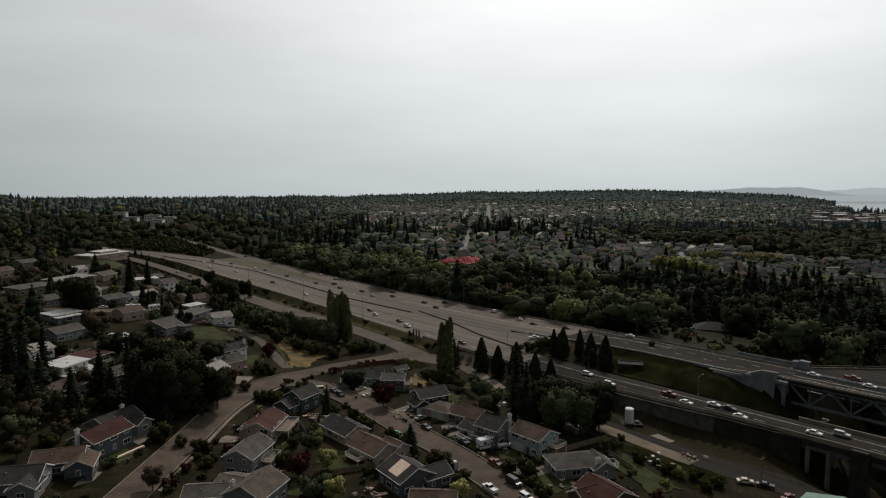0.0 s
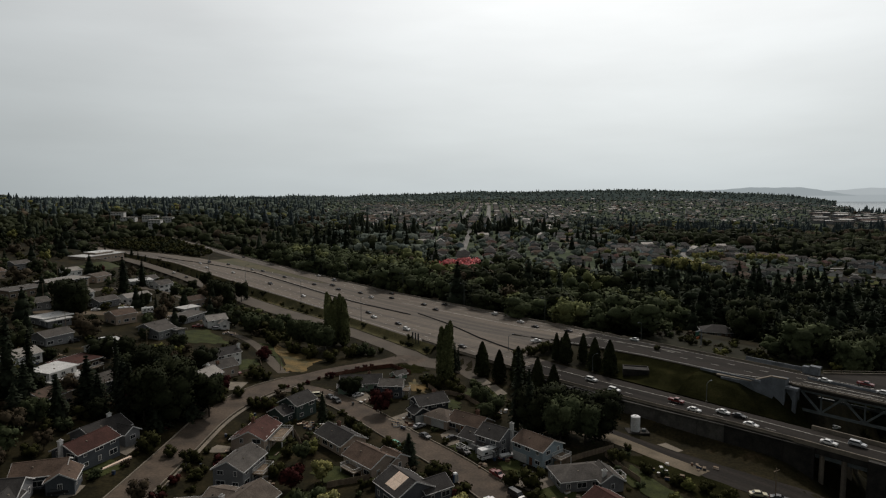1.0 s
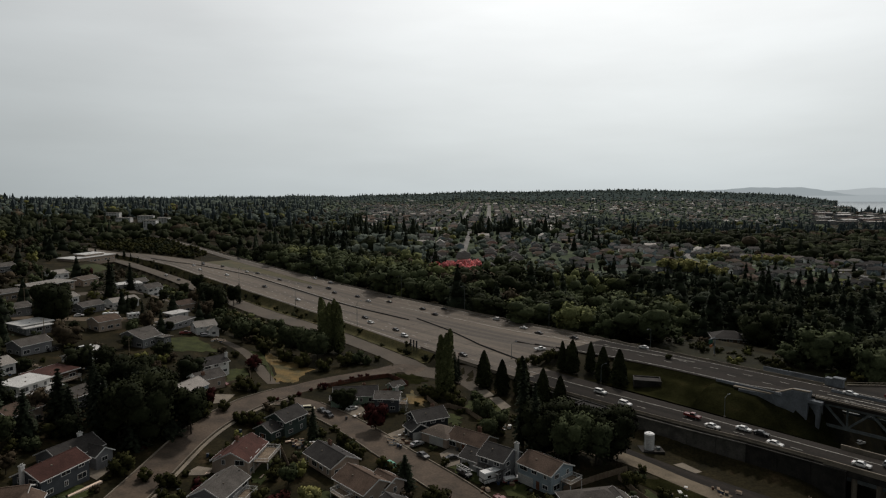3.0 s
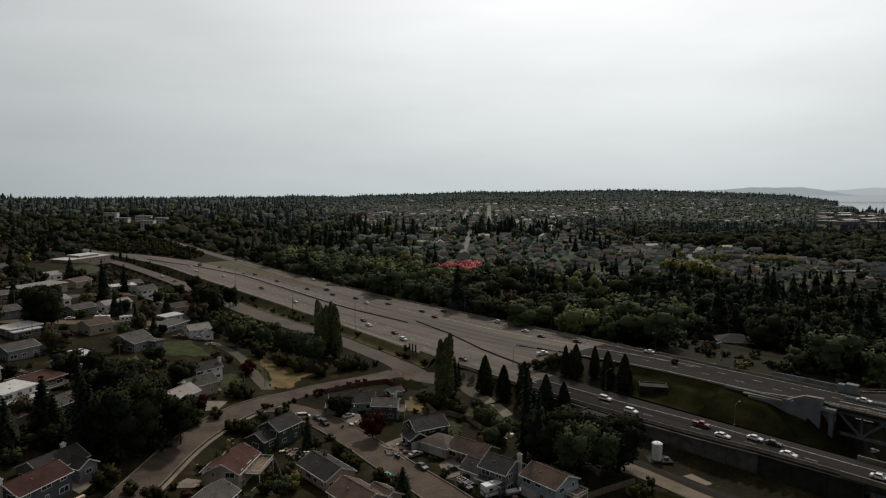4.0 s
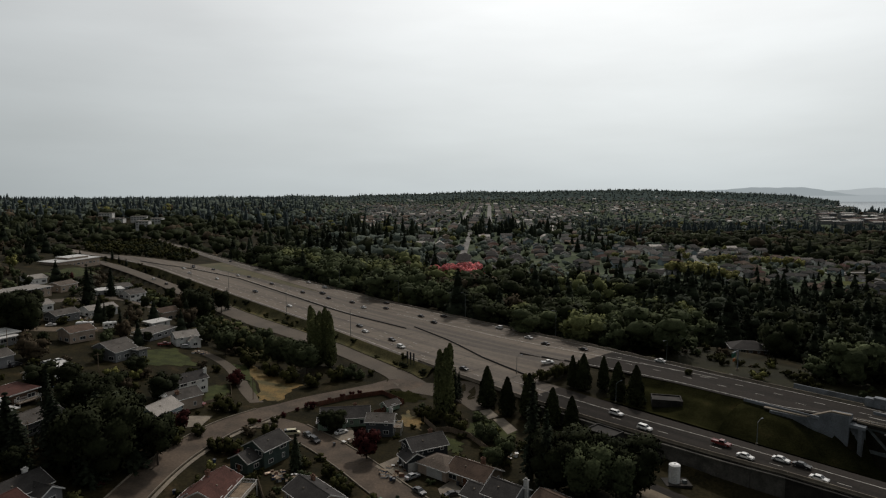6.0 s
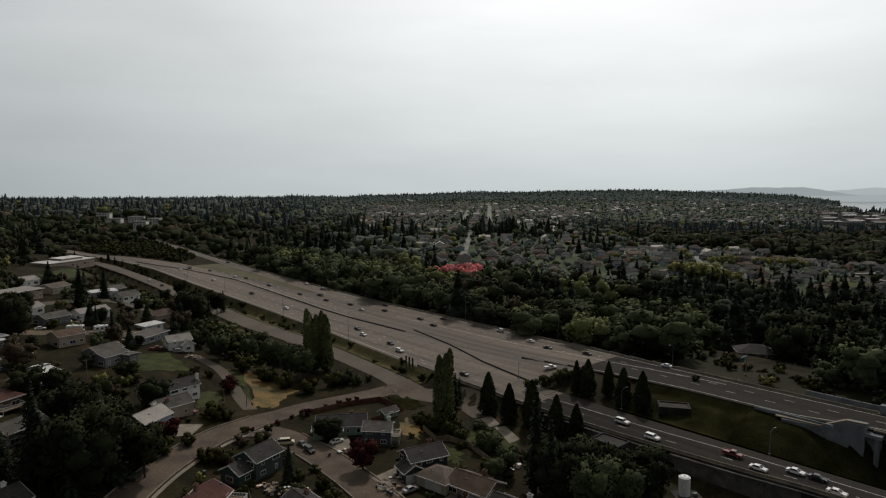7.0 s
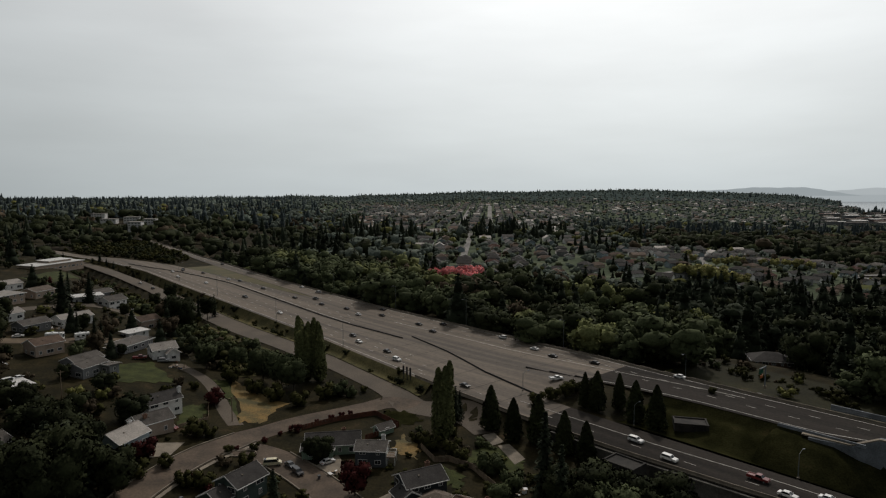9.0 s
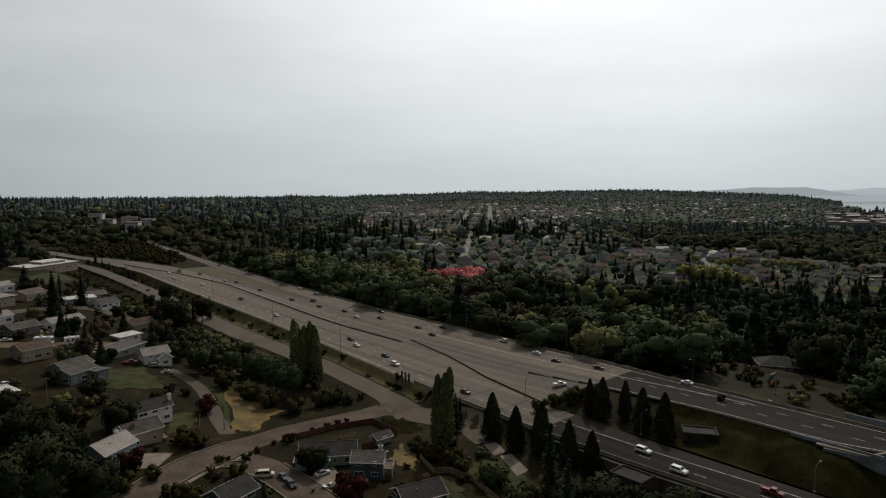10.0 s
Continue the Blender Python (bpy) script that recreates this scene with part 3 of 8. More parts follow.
W_WHITE = wall_paint("white_siding", (0.78, 0.77, 0.74))
W_GREY = wall_paint("grey_siding", (0.20, 0.202, 0.206))
W_BLUE = wall_paint("pale_blue_siding", (0.306, 0.374, 0.408))
W_SLATE = wall_paint("slate_blue_siding", (0.085, 0.094, 0.105))
W_BEIGE = wall_paint("beige_siding", (0.42, 0.33, 0.26))
W_TAN = wall_paint("tan_siding", (0.23, 0.178, 0.128))
W_BLACK = wall_paint("charcoal_siding", (0.0298, 0.034, 0.0382))
W_GREEN = wall_paint("dark_green_siding", (0.051, 0.0765, 0.068))
W_MINT = wall_paint("mint_siding", (0.289, 0.391, 0.297))
W_BROWN = wall_paint("brown_siding", (0.102, 0.068, 0.0467))
R_GREY = roofing("grey_shingles", (0.112, 0.101, 0.09))
R_DARK = roofing("dark_shingles", (0.057, 0.0528, 0.0496))
R_BROWN = roofing("brown_shingles", (0.12, 0.083, 0.062))
R_RED = roofing("red_brown_shingles", (0.085, 0.038, 0.03))
R_PALE = roofing("pale_roll_roof", (0.55, 0.54, 0.515), 0.85, 0.5)
R_LIGHT = roofing("light_grey_roof", (0.29, 0.265, 0.235), 0.8, 0.6)
R_TAN = roofing("tan_shingles", (0.13, 0.105, 0.085))
R_TEAL = roofing("teal_metal_roof", (0.27, 0.40, 0.33), 0.85)
M_TRIM = wall_paint("white_trim", (0.78, 0.77, 0.74))
M_PANE = glass("window_glass")
M_BRICK = material("chimney_brick", (0.24, 0.13, 0.09), (0.16, 0.09, 0.06), scale=1.5, fine=9)
M_DOOR = material("painted_door", (0.16, 0.07, 0.04), (0.12, 0.05, 0.03), scale=1, fine=8)
M_GDOOR = wall_paint("garage_door_paint", (0.52, 0.51, 0.48))
M_WOOD = material("weathered_wood", (0.25, 0.19, 0.13), (0.16, 0.12, 0.085), scale=0.8, fine=7)
M_REDWOOD = material("red_stained_wood", (0.128, 0.045, 0.0263), (0.075, 0.03, 0.0195), scale=0.6, fine=6)
M_PLY = material("new_plywood", (0.88, 0.70, 0.56), (0.80, 0.61, 0.47), scale=0.7, fine=5)


def window_meshes(w, h):
    """A frame with two lights in one piece, and its glass."""
    b = 0.11
    xs, zs = [-w / 2, -w / 2 + b, -0.035, 0.035, w / 2 - b, w / 2], [-h / 2, -h / 2 + b, h / 2 - b, h / 2]
    vs = [(x, y, z) for y in (-0.07, 0.05) for z in zs for x in xs]
    fs = []
    for j in range(3):
        for i in range(5):
            if j == 1 and i in (1, 3):
                continue
            p = j * 6 + i
            fs.append((p, p + 1, p + 7, p + 6))
    fs += [(0, 24, 29, 5), (18, 23, 47, 42), (0, 18, 42, 24), (5, 29, 47, 23)]
    fr = Geo().add(vs, fs)
    return fr.mesh("window", M_TRIM), Geo().box(0, 0.0, -h / 2 + b, w - 2 * b, 0.05, h - 2 * b).mesh("pane", M_PANE)


WINDOWS = {"wide": window_meshes(1.7, 1.15), "tall": window_meshes(1.0, 1.35), "big": window_meshes(2.5, 1.4)}
DOOR = Geo().box(0, 0, 0, 0.95, 0.10, 2.05).box(0, -0.04, 0.2, 0.6, 0.06, 0.7).box(0, -0.04, 1.1, 0.6, 0.06, 0.75).mesh("door", M_DOOR)
GARAGE = Geo()
for row in range(4):
    GARAGE.box(0, 0, 0.04 + row * 0.53, 4.6, 0.10, 0.50)
GARAGE.box(-2.4, 0, 0, 0.14, 0.16, 2.2).box(2.4, 0, 0, 0.14, 0.16, 2.2).box(0, 0, 2.18, 4.94, 0.16, 0.14)
GARAGE = GARAGE.mesh("garage_door", M_GDOOR)


def put(mesh, name, parent, x, y, z, turn=0.0, label=""):
    ob = part(name, mesh, None, parent, label)
    ob.matrix_basis = pose(x, y, z, 0, 0, turn)
    return ob


def house(x, y, turn, wings, wall, roof, label, trim=True, chimney=None, garage=None, door=None, deck=None, vents=2, name="house", group="houses", lift=0.0):
    """wings: (cx, cy, length, width, eave, rise, kind) with the ridge along local x, or along y if length is negative.
    chimney: (x, y, top); garage and door: (x, y, turn); deck: (x, y, sx, sy, height)."""
    z0 = min(ground_at(x + dx, y + dy) for dx in (-3, 3) for dy in (-3, 3)) + lift
    top = thing(name, x, y, z0, turn, label, "house", group)
    for cx, cy, length, width, eave, rise, kind in wings:
        across = length < 0
        L, W = abs(length), width
        m = pose(cx, cy, 0, 0, 0, 90 if across else 0)
        w2, ov, th = W / 2, 0.45, 0.2
        body, lid, edge = Geo(), Geo(), Geo()
        if kind == "gable":
            body.prism([(-w2, -1.6), (w2, -1.6), (w2, eave), (0, eave + rise), (-w2, eave)], -L / 2, L / 2)
            s = rise / w2
            lo = eave - ov * s
            a, b = L / 2 + ov * 0.8, w2 + ov
            lid.prism([(-b, lo + 0.04), (0, eave + rise + 0.04), (b, lo + 0.04), (b, lo + th), (0, eave + rise + th + 0.05), (-b, lo + th)], -a, a)
            lid.box(0, 0, eave + rise + th + 0.01, 2 * a, 0.3, 0.06)
            for e in (-a, a):
                q = 0.05 if e > 0 else -0.05
                edge.prism([(-b, lo - 0.06), (0, eave + rise - 0.06), (b, lo - 0.06), (b, lo + th + 0.02), (0, eave + rise + th + 0.07), (-b, lo + th + 0.02)], min(e, e + q), max(e, e + q))
            for sgn in (-1, 1):
                edge.box(0, sgn * (b + 0.06), lo, 2 * a, 0.12, 0.16)
        elif kind == "hip":
            body.box(0, 0, -1.6, L, W, eave + 1.6)
            a, b, r = L / 2 + ov, w2 + ov, max(0.1, L / 2 - w2)
            vs = [(-a, -b, eave - 0.1), (a, -b, eave - 0.1), (a, b, eave - 0.1), (-a, b, eave - 0.1), (-a, -b, eave + 0.1), (a, -b, eave + 0.1), (a, b, eave + 0.1), (-a, b, eave + 0.1), (-r, 0, eave + rise), (r, 0, eave + rise)]
            lid.add(vs, [(3, 2, 1, 0), (0, 1, 5, 4), (1, 2, 6, 5), (2, 3, 7, 6), (3, 0, 4, 7), (4, 5, 9, 8), (6, 7, 8, 9), (5, 6, 9), (7, 4, 8)])
            for sgn in (-1, 1):
                edge.box(0, sgn * (b + 0.05), eave - 0.12, 2 * a, 0.1, 0.16)
                edge.box(sgn * (a + 0.05), 0, eave - 0.12, 0.1, 2 * b, 0.16)
        else:
            body.box(0, 0, -1.6, L, W, eave + 1.6)
            a, b = L / 2 + 0.7, w2 + 0.7
            s = rise / 2
            vs = [(-a, -b, eave + 0.02), (a, -b, eave + 0.02), (a, b, eave + 0.02 + s), (-a, b, eave + 0.02 + s)]
            vs += [(p, q, z + 0.22) for p, q, z in vs]
            lid.add(vs, [(3, 2, 1, 0), (4, 5, 6, 7), (0, 1, 5, 4), (1, 2, 6, 5), (2, 3, 7, 6), (3, 0, 4, 7)])
            edge.box(0, -b - 0.04, eave - 0.05, 2 * a, 0.08, 0.32)
            edge.box(0, b + 0.04, eave - 0.05 + s, 2 * a, 0.08, 0.32)
        part("wall", body.turned(m), wall, top)
        lid_ob = part("roof", lid.turned(m), roof, top)
        if trim:
            part("fascia", edge.turned(m), M_TRIM, top)
        for i in range(vents):
            v = Geo().box(0, 0, 0, 0.34, 0.34, 0.3)
            f = 0.28
            hx, hy = (L * (0.18 + 0.3 * i) - L * 0.3, w2 * (0.45 if i % 2 else -0.45))
            hz = eave + (rise * (1 - abs(hy) / w2) if kind != "flat" else rise * 0.25) + th * 0.5
            if kind == "hip":
                hz = eave + rise * 0.5
            vent = part("roof_vent", v, M_CONCRETE if i == 0 else R_DARK, lid_ob)
            vent.matrix_basis = m @ pose(hx, hy, hz)
        # windows on the four sides, storey by storey
        floors = 2 if eave > 4.4 else 1
        for side in range(4):
            run = L if side % 2 == 0 else W
            off = w2 if side % 2 == 0 else L / 2
            count = max(1, int(run / 3.3))
            for fl in range(floors):
                for i in range(count):
                    key = ("wide", "tall", "big")[(i + side + fl + int(L)) % 3]
                    if key == "big" and run < 6:
                        key = "wide"
                    px = (i + 0.5) / count * run - run / 2
                    pz = 1.55 + fl * 2.65
                    turn_side = (0, 90, 180, 270)[side]
                    spot = m @ pose(0, 0, 0, 0, 0, turn_side) @ pose(px, -off - 0.03, pz)
                    if garage and fl == 0 and (spot.translation.xy - Vector(garage[:2])).length < 3.4:
                        continue
                    frame_mesh, pane_mesh = WINDOWS[key]
                    wob = part("window", frame_mesh, None, top)
                    wob.matrix_basis = spot
                    part("pane", pane_mesh, None, wob)
    if chimney:
        cx, cy, ct = chimney
        c = Geo().box(cx, cy, -0.5, 1.0, 0.7, ct + 0.5).box(cx, cy, ct - 0.25, 1.2, 0.9, 0.25)
        c.tube((cx - 0.2, cy, ct), (cx - 0.2, cy, ct + 0.35), 0.13, 0.11).tube((cx + 0.2, cy, ct), (cx + 0.2, cy, ct + 0.35), 0.13, 0.11)
        part("chimney", c, M_TRIM if wall in (W_GREY, W_SLATE, W_WHITE, W_BLUE) else M_BRICK, top)
    if garage:
        put(GARAGE, "garage_door", top, garage[0], garage[1], 0.05, garage[2])
    if door:
        put(DOOR, "door", top, door[0], door[1], 0.15, door[2])
    if deck:
        dx, dy, sx, sy, dz = deck
        d = Geo().box(dx, dy, dz - 0.3, sx, sy - 0.1, 0.23)
        dk = part("deck", d, M_WOOD, top)
        plank = Geo().box(0, dy, dz - 0.06, 0.27, sy, 0.06).mesh("plank", M_WOOD)
        for k in range(int(sx / 0.3)):
            part("plank", plank, None, dk).matrix_basis = pose(dx - sx / 2 + 0.15 + 0.3 * k, 0, 0)
        rail = Geo()
        for ex, ey, lx, ly in ((dx, dy - sy / 2, sx, 0.07), (dx, dy + sy / 2, sx, 0.07), (dx + sx / 2, dy, 0.07, sy), (dx - sx / 2, dy, 0.07, sy)):
            rail.box(ex, ey, dz + 0.9, lx, ly, 0.08).box(ex, ey, dz + 0.1, lx, ly, 0.06)
            n = int(max(lx, ly) / 0.35)
            for k in range(n):
                t = (k + 0.5) / n - 0.5
                rail.box(ex + (lx * t if lx > ly else 0), ey + (ly * t if ly >= lx else 0), dz + 0.1, 0.05, 0.05, 0.8)
        part("railing", rail, M_TRIM, dk)
        for ex in (-1, 1):
            for ey in (-1, 1):
                part("post", Geo().box(dx + ex * (sx / 2 - 0.1), dy + ey * (sy / 2 - 0.1), -1.5, 0.16, 0.16, dz + 1.2), M_TRIM, dk)
    return top
# ---- vehicles ----
def paint(name, colour, metal=0.0):
    return material(name, colour, tuple(c * 0.9 for c in colour), rough=0.32, scale=0.8, fine=3, metal=metal, spec=0.5)


C_WHITE, C_SILVER = paint("white_car_paint", (0.82, 0.82, 0.80)), paint("silver_car_paint", (0.45, 0.46, 0.47), 0.3)
C_BLACK, C_GREY = paint("black_car_paint", (0.018, 0.018, 0.02)), paint("dark_grey_car_paint", (0.07, 0.075, 0.08))
C_RED, C_BLUE = paint("red_car_paint", (0.17, 0.02, 0.018)), paint("blue_car_paint", (0.04, 0.07, 0.14))
C_GREEN, C_CREAM = paint("bright_green_car_paint", (0.06, 0.34, 0.20)), paint("cream_car_paint", (0.62, 0.56, 0.38))
M_TYRE = material("tyre_rubber", (0.02, 0.02, 0.02), rough=0.9)
M_RIM = material("alloy_rim", (0.45, 0.45, 0.45), rough=0.35, metal=0.8)
M_CARGLASS = glass("car_glass", (0.015, 0.018, 0.02))
M_LAMP = material("lamp_lens", (0.75, 0.74, 0.70), rough=0.15)
M_TAIL = material("tail_lens", (0.35, 0.02, 0.02), rough=0.2)
TYRE = Geo().tube((0, -0.11, 0), (0, 0.11, 0), 0.34, 0.34, 12).mesh("tyre", M_TYRE, True)
RIM = Geo().tube((0, -0.125, 0), (0, 0.125, 0), 0.2, 0.2, 8).mesh("rim", M_RIM)


def car_profile(style):
    """Side outlines (x, z): body and glasshouse, and length and width."""
    if style == "saloon":
        return [(-2.3, 0.35), (2.3, 0.35), (2.32, 0.62), (2.15, 0.82), (1.05, 0.95), (-1.55, 0.98), (-2.25, 0.92), (-2.33, 0.6)], [(-1.6, 0.95), (1.1, 0.93), (0.35, 1.42), (-0.95, 1.44)], 1.78
    if style == "suv":
        return [(-2.35, 0.4), (2.35, 0.4), (2.38, 0.75), (2.2, 1.0), (1.1, 1.1), (-2.2, 1.12), (-2.38, 0.8)], [(-2.2, 1.08), (1.15, 1.06), (0.55, 1.68), (-1.95, 1.72)], 1.9
    if style == "pickup":
        return [(-2.8, 0.5), (2.75, 0.5), (2.78, 0.85), (2.6, 1.08), (1.3, 1.15), (-2.75, 1.15), (-2.82, 0.8)], [(-0.6, 1.12), (1.35, 1.1), (0.8, 1.76), (-0.4, 1.78)], 1.95
    return [(-2.7, 0.4), (2.6, 0.4), (2.65, 0.8), (2.3, 1.1), (1.7, 1.25), (-2.65, 1.3), (-2.72, 0.8)], [(-2.6, 1.28), (1.75, 1.22), (1.15, 2.05), (-2.45, 2.1)], 1.95


CAR_MESH = {}


def car_meshes(style, colour):
    key = (style, colour.name)
    if key in CAR_MESH:
        return CAR_MESH[key]
    low, high, wide = car_profile(style)
    turn = Matrix(((1, 0, 0, 0), (0, 1, 0, 0), (0, 0, 1, 0), (0, 0, 0, 1)))

    def loft(outline, w0, w1):
        g, k = Geo(), len(outline)
        lo, hi = min(z for _, z in outline), max(z for _, z in outline)
        wid = [w0 + (w1 - w0) * (z - lo) / (hi - lo) for _, z in outline]
        vs = [(x, -w / 2, z) for (x, z), w in zip(outline, wid)] + [(x, w / 2, z) for (x, z), w in zip(outline, wid)]
        return g.add(vs, [(i, (i + 1) % k, k + (i + 1) % k, k + i) for i in range(k)] + [tuple(range(k))[::-1], tuple(range(k, 2 * k))])

    body = loft(low, wide, wide * 0.95)
    if style == "pickup":
        for s in (-1, 1):
            body.box(-1.7, s * (wide * 0.475 - 0.05), 1.13, 2.1, 0.1, 0.16)
        body.box(-2.72, 0, 1.13, 0.1, wide * 0.93, 0.16)
    for s in (-1, 1):
        body.box(0.95 if style != "van" else 1.6, s * (wide * 0.5 + 0.06), 1.0, 0.12, 0.16, 0.12)
    cabin = loft(high, wide * 0.93, wide * 0.74)
    xs = [x for x, z in high]
    top = [p for p in high if p[1] > 1.3]
    roof = Geo().box((top[0][0] + top[1][0]) / 2, 0, top[0][1] - 0.02, abs(top[0][0] - top[1][0]) + 0.12, wide * 0.76, 0.06)
    for x, z in ((high[0][0], high[0][1]), (high[1][0], high[1][1])):
        mate = high[3] if x == high[0][0] else high[2]
        for s in (-1, 1):
            roof.beam((x, s * wide * 0.46, z), (mate[0], s * wide * 0.365, mate[1]), 0.1, 0.08)
    out = (body.mesh("body", colour), cabin.mesh("window", M_CARGLASS), roof.mesh("roof", colour), wide)
    CAR_MESH[key] = out
    return out


def car(style, colour, x, y, turn, label, group="", z=None):
    body, cabin, roof, wide = car_meshes(style, colour)
    z = ground_at(x, y) + 0.1 if z is None else z
    name = {"saloon": "car", "suv": "suv", "pickup": "pickup_truck", "van": "van"}[style]
    top = thing(name, x, y, z, turn, label, {"saloon": "car", "suv": "car", "pickup": "pickup truck", "van": "van"}[style], group)
    top.matrix_basis = top.matrix_basis @ Matrix.Scale(0.9, 4)
    b = part("body", body, None, top)
    part("window", cabin, None, top)
    part("roof", roof, None, top)
    axle = 1.42 if style in ("saloon", "suv") else 1.7
    for sx in (-axle, axle):
        for sy in (-1, 1):
            w = part("wheel", TYRE, None, top)
            w.matrix_basis = pose(sx, sy * (wide / 2 - 0.1), 0.34)
            part("rim", RIM, None, w)
    front = max(p[0] for p in car_profile(style)[0])
    back = min(p[0] for p in car_profile(style)[0])
    for sy in (-1, 1):
        part("headlight", Geo().box(front - 0.05, sy * wide * 0.36, 0.66, 0.12, 0.34, 0.14), M_LAMP, b)
        part("tail_light", Geo().box(back + 0.04, sy * wide * 0.38, 0.76, 0.1, 0.22, 0.16), M_TAIL, b)
    return top
# ---- streets, yards and paths ----
TAKEN = []                                     # circles that scattered plants keep clear of


def street(name, points, width, mat, lift, label, category="road"):
    points = [(x * S, y * S) for x, y in points]
    width = tuple(w * S for w in width) if isinstance(width, tuple) else width * S
    setting(name, ribbon(points, width), mat, lift, label, category)
    w = max(width) if isinstance(width, tuple) else width
    TAKEN.extend((x, y, w / 2 + 1.0) for x, y in smooth_line(points, 4.0))


def patch(name, a, b, c, d, mat, label, lift=0.12):
    """A yard or pad with four corners and slightly uneven edges."""
    rng = np.random.default_rng(int(abs(a[0] * 31 + a[1] * 17)))
    a, b, c, d = ((p[0] * S, p[1] * S) for p in (a, b, c, d))
    rows = []
    for i in range(10):
        t = i / 9
        p, q = (a[0] + (d[0] - a[0]) * t, a[1] + (d[1] - a[1]) * t), (b[0] + (c[0] - b[0]) * t, b[1] + (c[1] - b[1]) * t)
        rows.append([(p[0] + (q[0] - p[0]) * s / 9 + 0.7 * rng.normal() * (mat is not M_CONCRETE) * (i in (0, 9) or s in (0, 9)), p[1] + (q[1] - p[1]) * s / 9 + 0.7 * rng.normal() * (mat is not M_CONCRETE) * (i in (0, 9) or s in (0, 9))) for s in range(10)])
    tagged(solid(name, sheet_from(rows, lift), mat, True), label, name, kind="structure")
    if mat is M_CONCRETE:
        m = ((a[0] + b[0] + c[0] + d[0]) / 4, (a[1] + b[1] + c[1] + d[1]) / 4)
        TAKEN.append((*m, 5.0))


MAIN = [(-4, 202), (-14, 204), (-24, 198), (-35, 191), (-43, 182), (-48.5, 171), (-52.3, 158), (-54, 146), (-54.3, 130), (-54.4, 108), (-54.5, 70), (-54.5, 20)]
CLOSE = [(-42, 177), (-34, 172.5), (-26, 164.5), (-18, 154.5), (-10.5, 144), (2, 128), (12.5, 110), (22, 92), (30, 75)]
street("road_4", MAIN, (7.2, 5.6), M_STREET, 0.10, "curving brown-grey suburban street")
street("road_5", CLOSE, 7.2, M_STREET, 0.13, "grey-brown cul-de-sac between houses")
street("road_6", [(-6, 203), (1, 199), (7, 194), (10.5, 185)], (10, 6), M_OLDROAD, 0.12, "short worn paved stub below the freeway")
street("road_7", [(20, 151), (28.7, 147), (38.5, 140.0), (46, 132.5), (52, 126)], (7.0, 5.0), M_GRAVEL, 0.14, "pale gravel road under the freeway wall")
# asphalt yard; its darker colour also stands for the shading there
street("road_16", [(36, 145), (44, 138), (52, 130.5), (61.5, 121), (72, 113.5), (90, 100)], (9.0, 13.0), M_ASPHALT, 0.10, "worn brown asphalt yard beside the freeway wall, darkened for shade")
street("path_1", [(-47, 188), (-51, 194), (-55, 201), (-58.5, 207.5), (-63, 214), (-68, 219), (-76, 224.5)], 3.6, M_OLDROAD, 0.09, "narrow curving lane up to a house", "path")
street("road_8", [(-150, 222), (-126, 229.5), (-112, 235), (-100, 240), (-88, 238)], 6, M_DIRT, 0.10, "dirt lane among hill houses")
street("road_15", [(-262, 512), (-280, 520), (-310, 524), (-350, 535), (-420, 550)], 6, M_OLDROAD, 0.4, "worn interchange road on the plateau")
street("road_9", [(-190, 235), (-160, 255), (-146, 271), (-132, 283), (-112, 284)], 6, M_OLDROAD, 0.10, "worn lane on the hillside")
for side, off in ((1, 4.0),):
    walkway = []
    for i, (x, y) in enumerate(MAIN[4:10]):
        a, b = MAIN[3 + i], MAIN[5 + i]
        dx, dy = b[0] - a[0], b[1] - a[1]
        k = math.hypot(dx, dy)
        walkway.append((x - dy / k * off * side, y + dx / k * off * side))
    street("pavement", walkway, 0.8, M_CONCRETE, 0.16, "concrete pavement beside the street", "pavement")

def kerb_line(points, off, label):
    """A low concrete kerb that follows a street at one side."""
    line = smooth_line([(x * S, y * S) for x, y in points], 2.6)
    g, side = Geo(), []
    for i, (x, y) in enumerate(line):
        a, b = line[max(0, i - 1)], line[min(len(line) - 1, i + 1)]
        k = math.hypot(b[0] - a[0], b[1] - a[1])
        px, py = x - (b[1] - a[1]) / k * off * S, y + (b[0] - a[0]) / k * off * S
        side.append((px, py, ground_at(px, py) + 0.2))
    for a, b in zip(side, side[1:]):
        g.beam(a, b, 0.3, 0.34)
    tagged(solid("kerb", g, M_CONCRETE), label, "kerb", kind="structure")


for way, off in ((MAIN[4:], 3.15), (MAIN[4:], -3.25), (CLOSE[1:], 3.7), (CLOSE[1:], -3.7)):
    kerb_line(way, off, "pale worn concrete kerb beside the street")
patch("lawn", (-68.4, 119.5), (-61.5, 123.4), (-60.6, 119.1), (-63.3, 113.9), M_LAWN, "mown green front lawn beside a house")
patch("lawn", (-38.1, 131.4), (-38.3, 146.5), (-34.5, 140.7), (-33.1, 128.1), M_LAWN, "mown green back lawn beside a deck")
patch("lawn", (1.4, 136.7), (5.3, 139.9), (9.6, 133.4), (7.3, 129.6), M_LAWN, "mown green front lawn by the cul-de-sac")
patch("lawn", (11.4, 128.9), (14.6, 130.1), (17.4, 124.4), (13.4, 119.3), M_LAWN, "mown green front lawn by a driveway")
patch("lawn", (16.4, 116.8), (23.9, 119.1), (25.3, 112.8), (17.3, 108.5), M_LAWN, "mown green lawn before a long grey house")
patch("lawn", (5.9, 169.3), (9.3, 181.1), (17.0, 170.1), (15.9, 163.8), M_LAWN, "bright green back lawn below the cypresses")
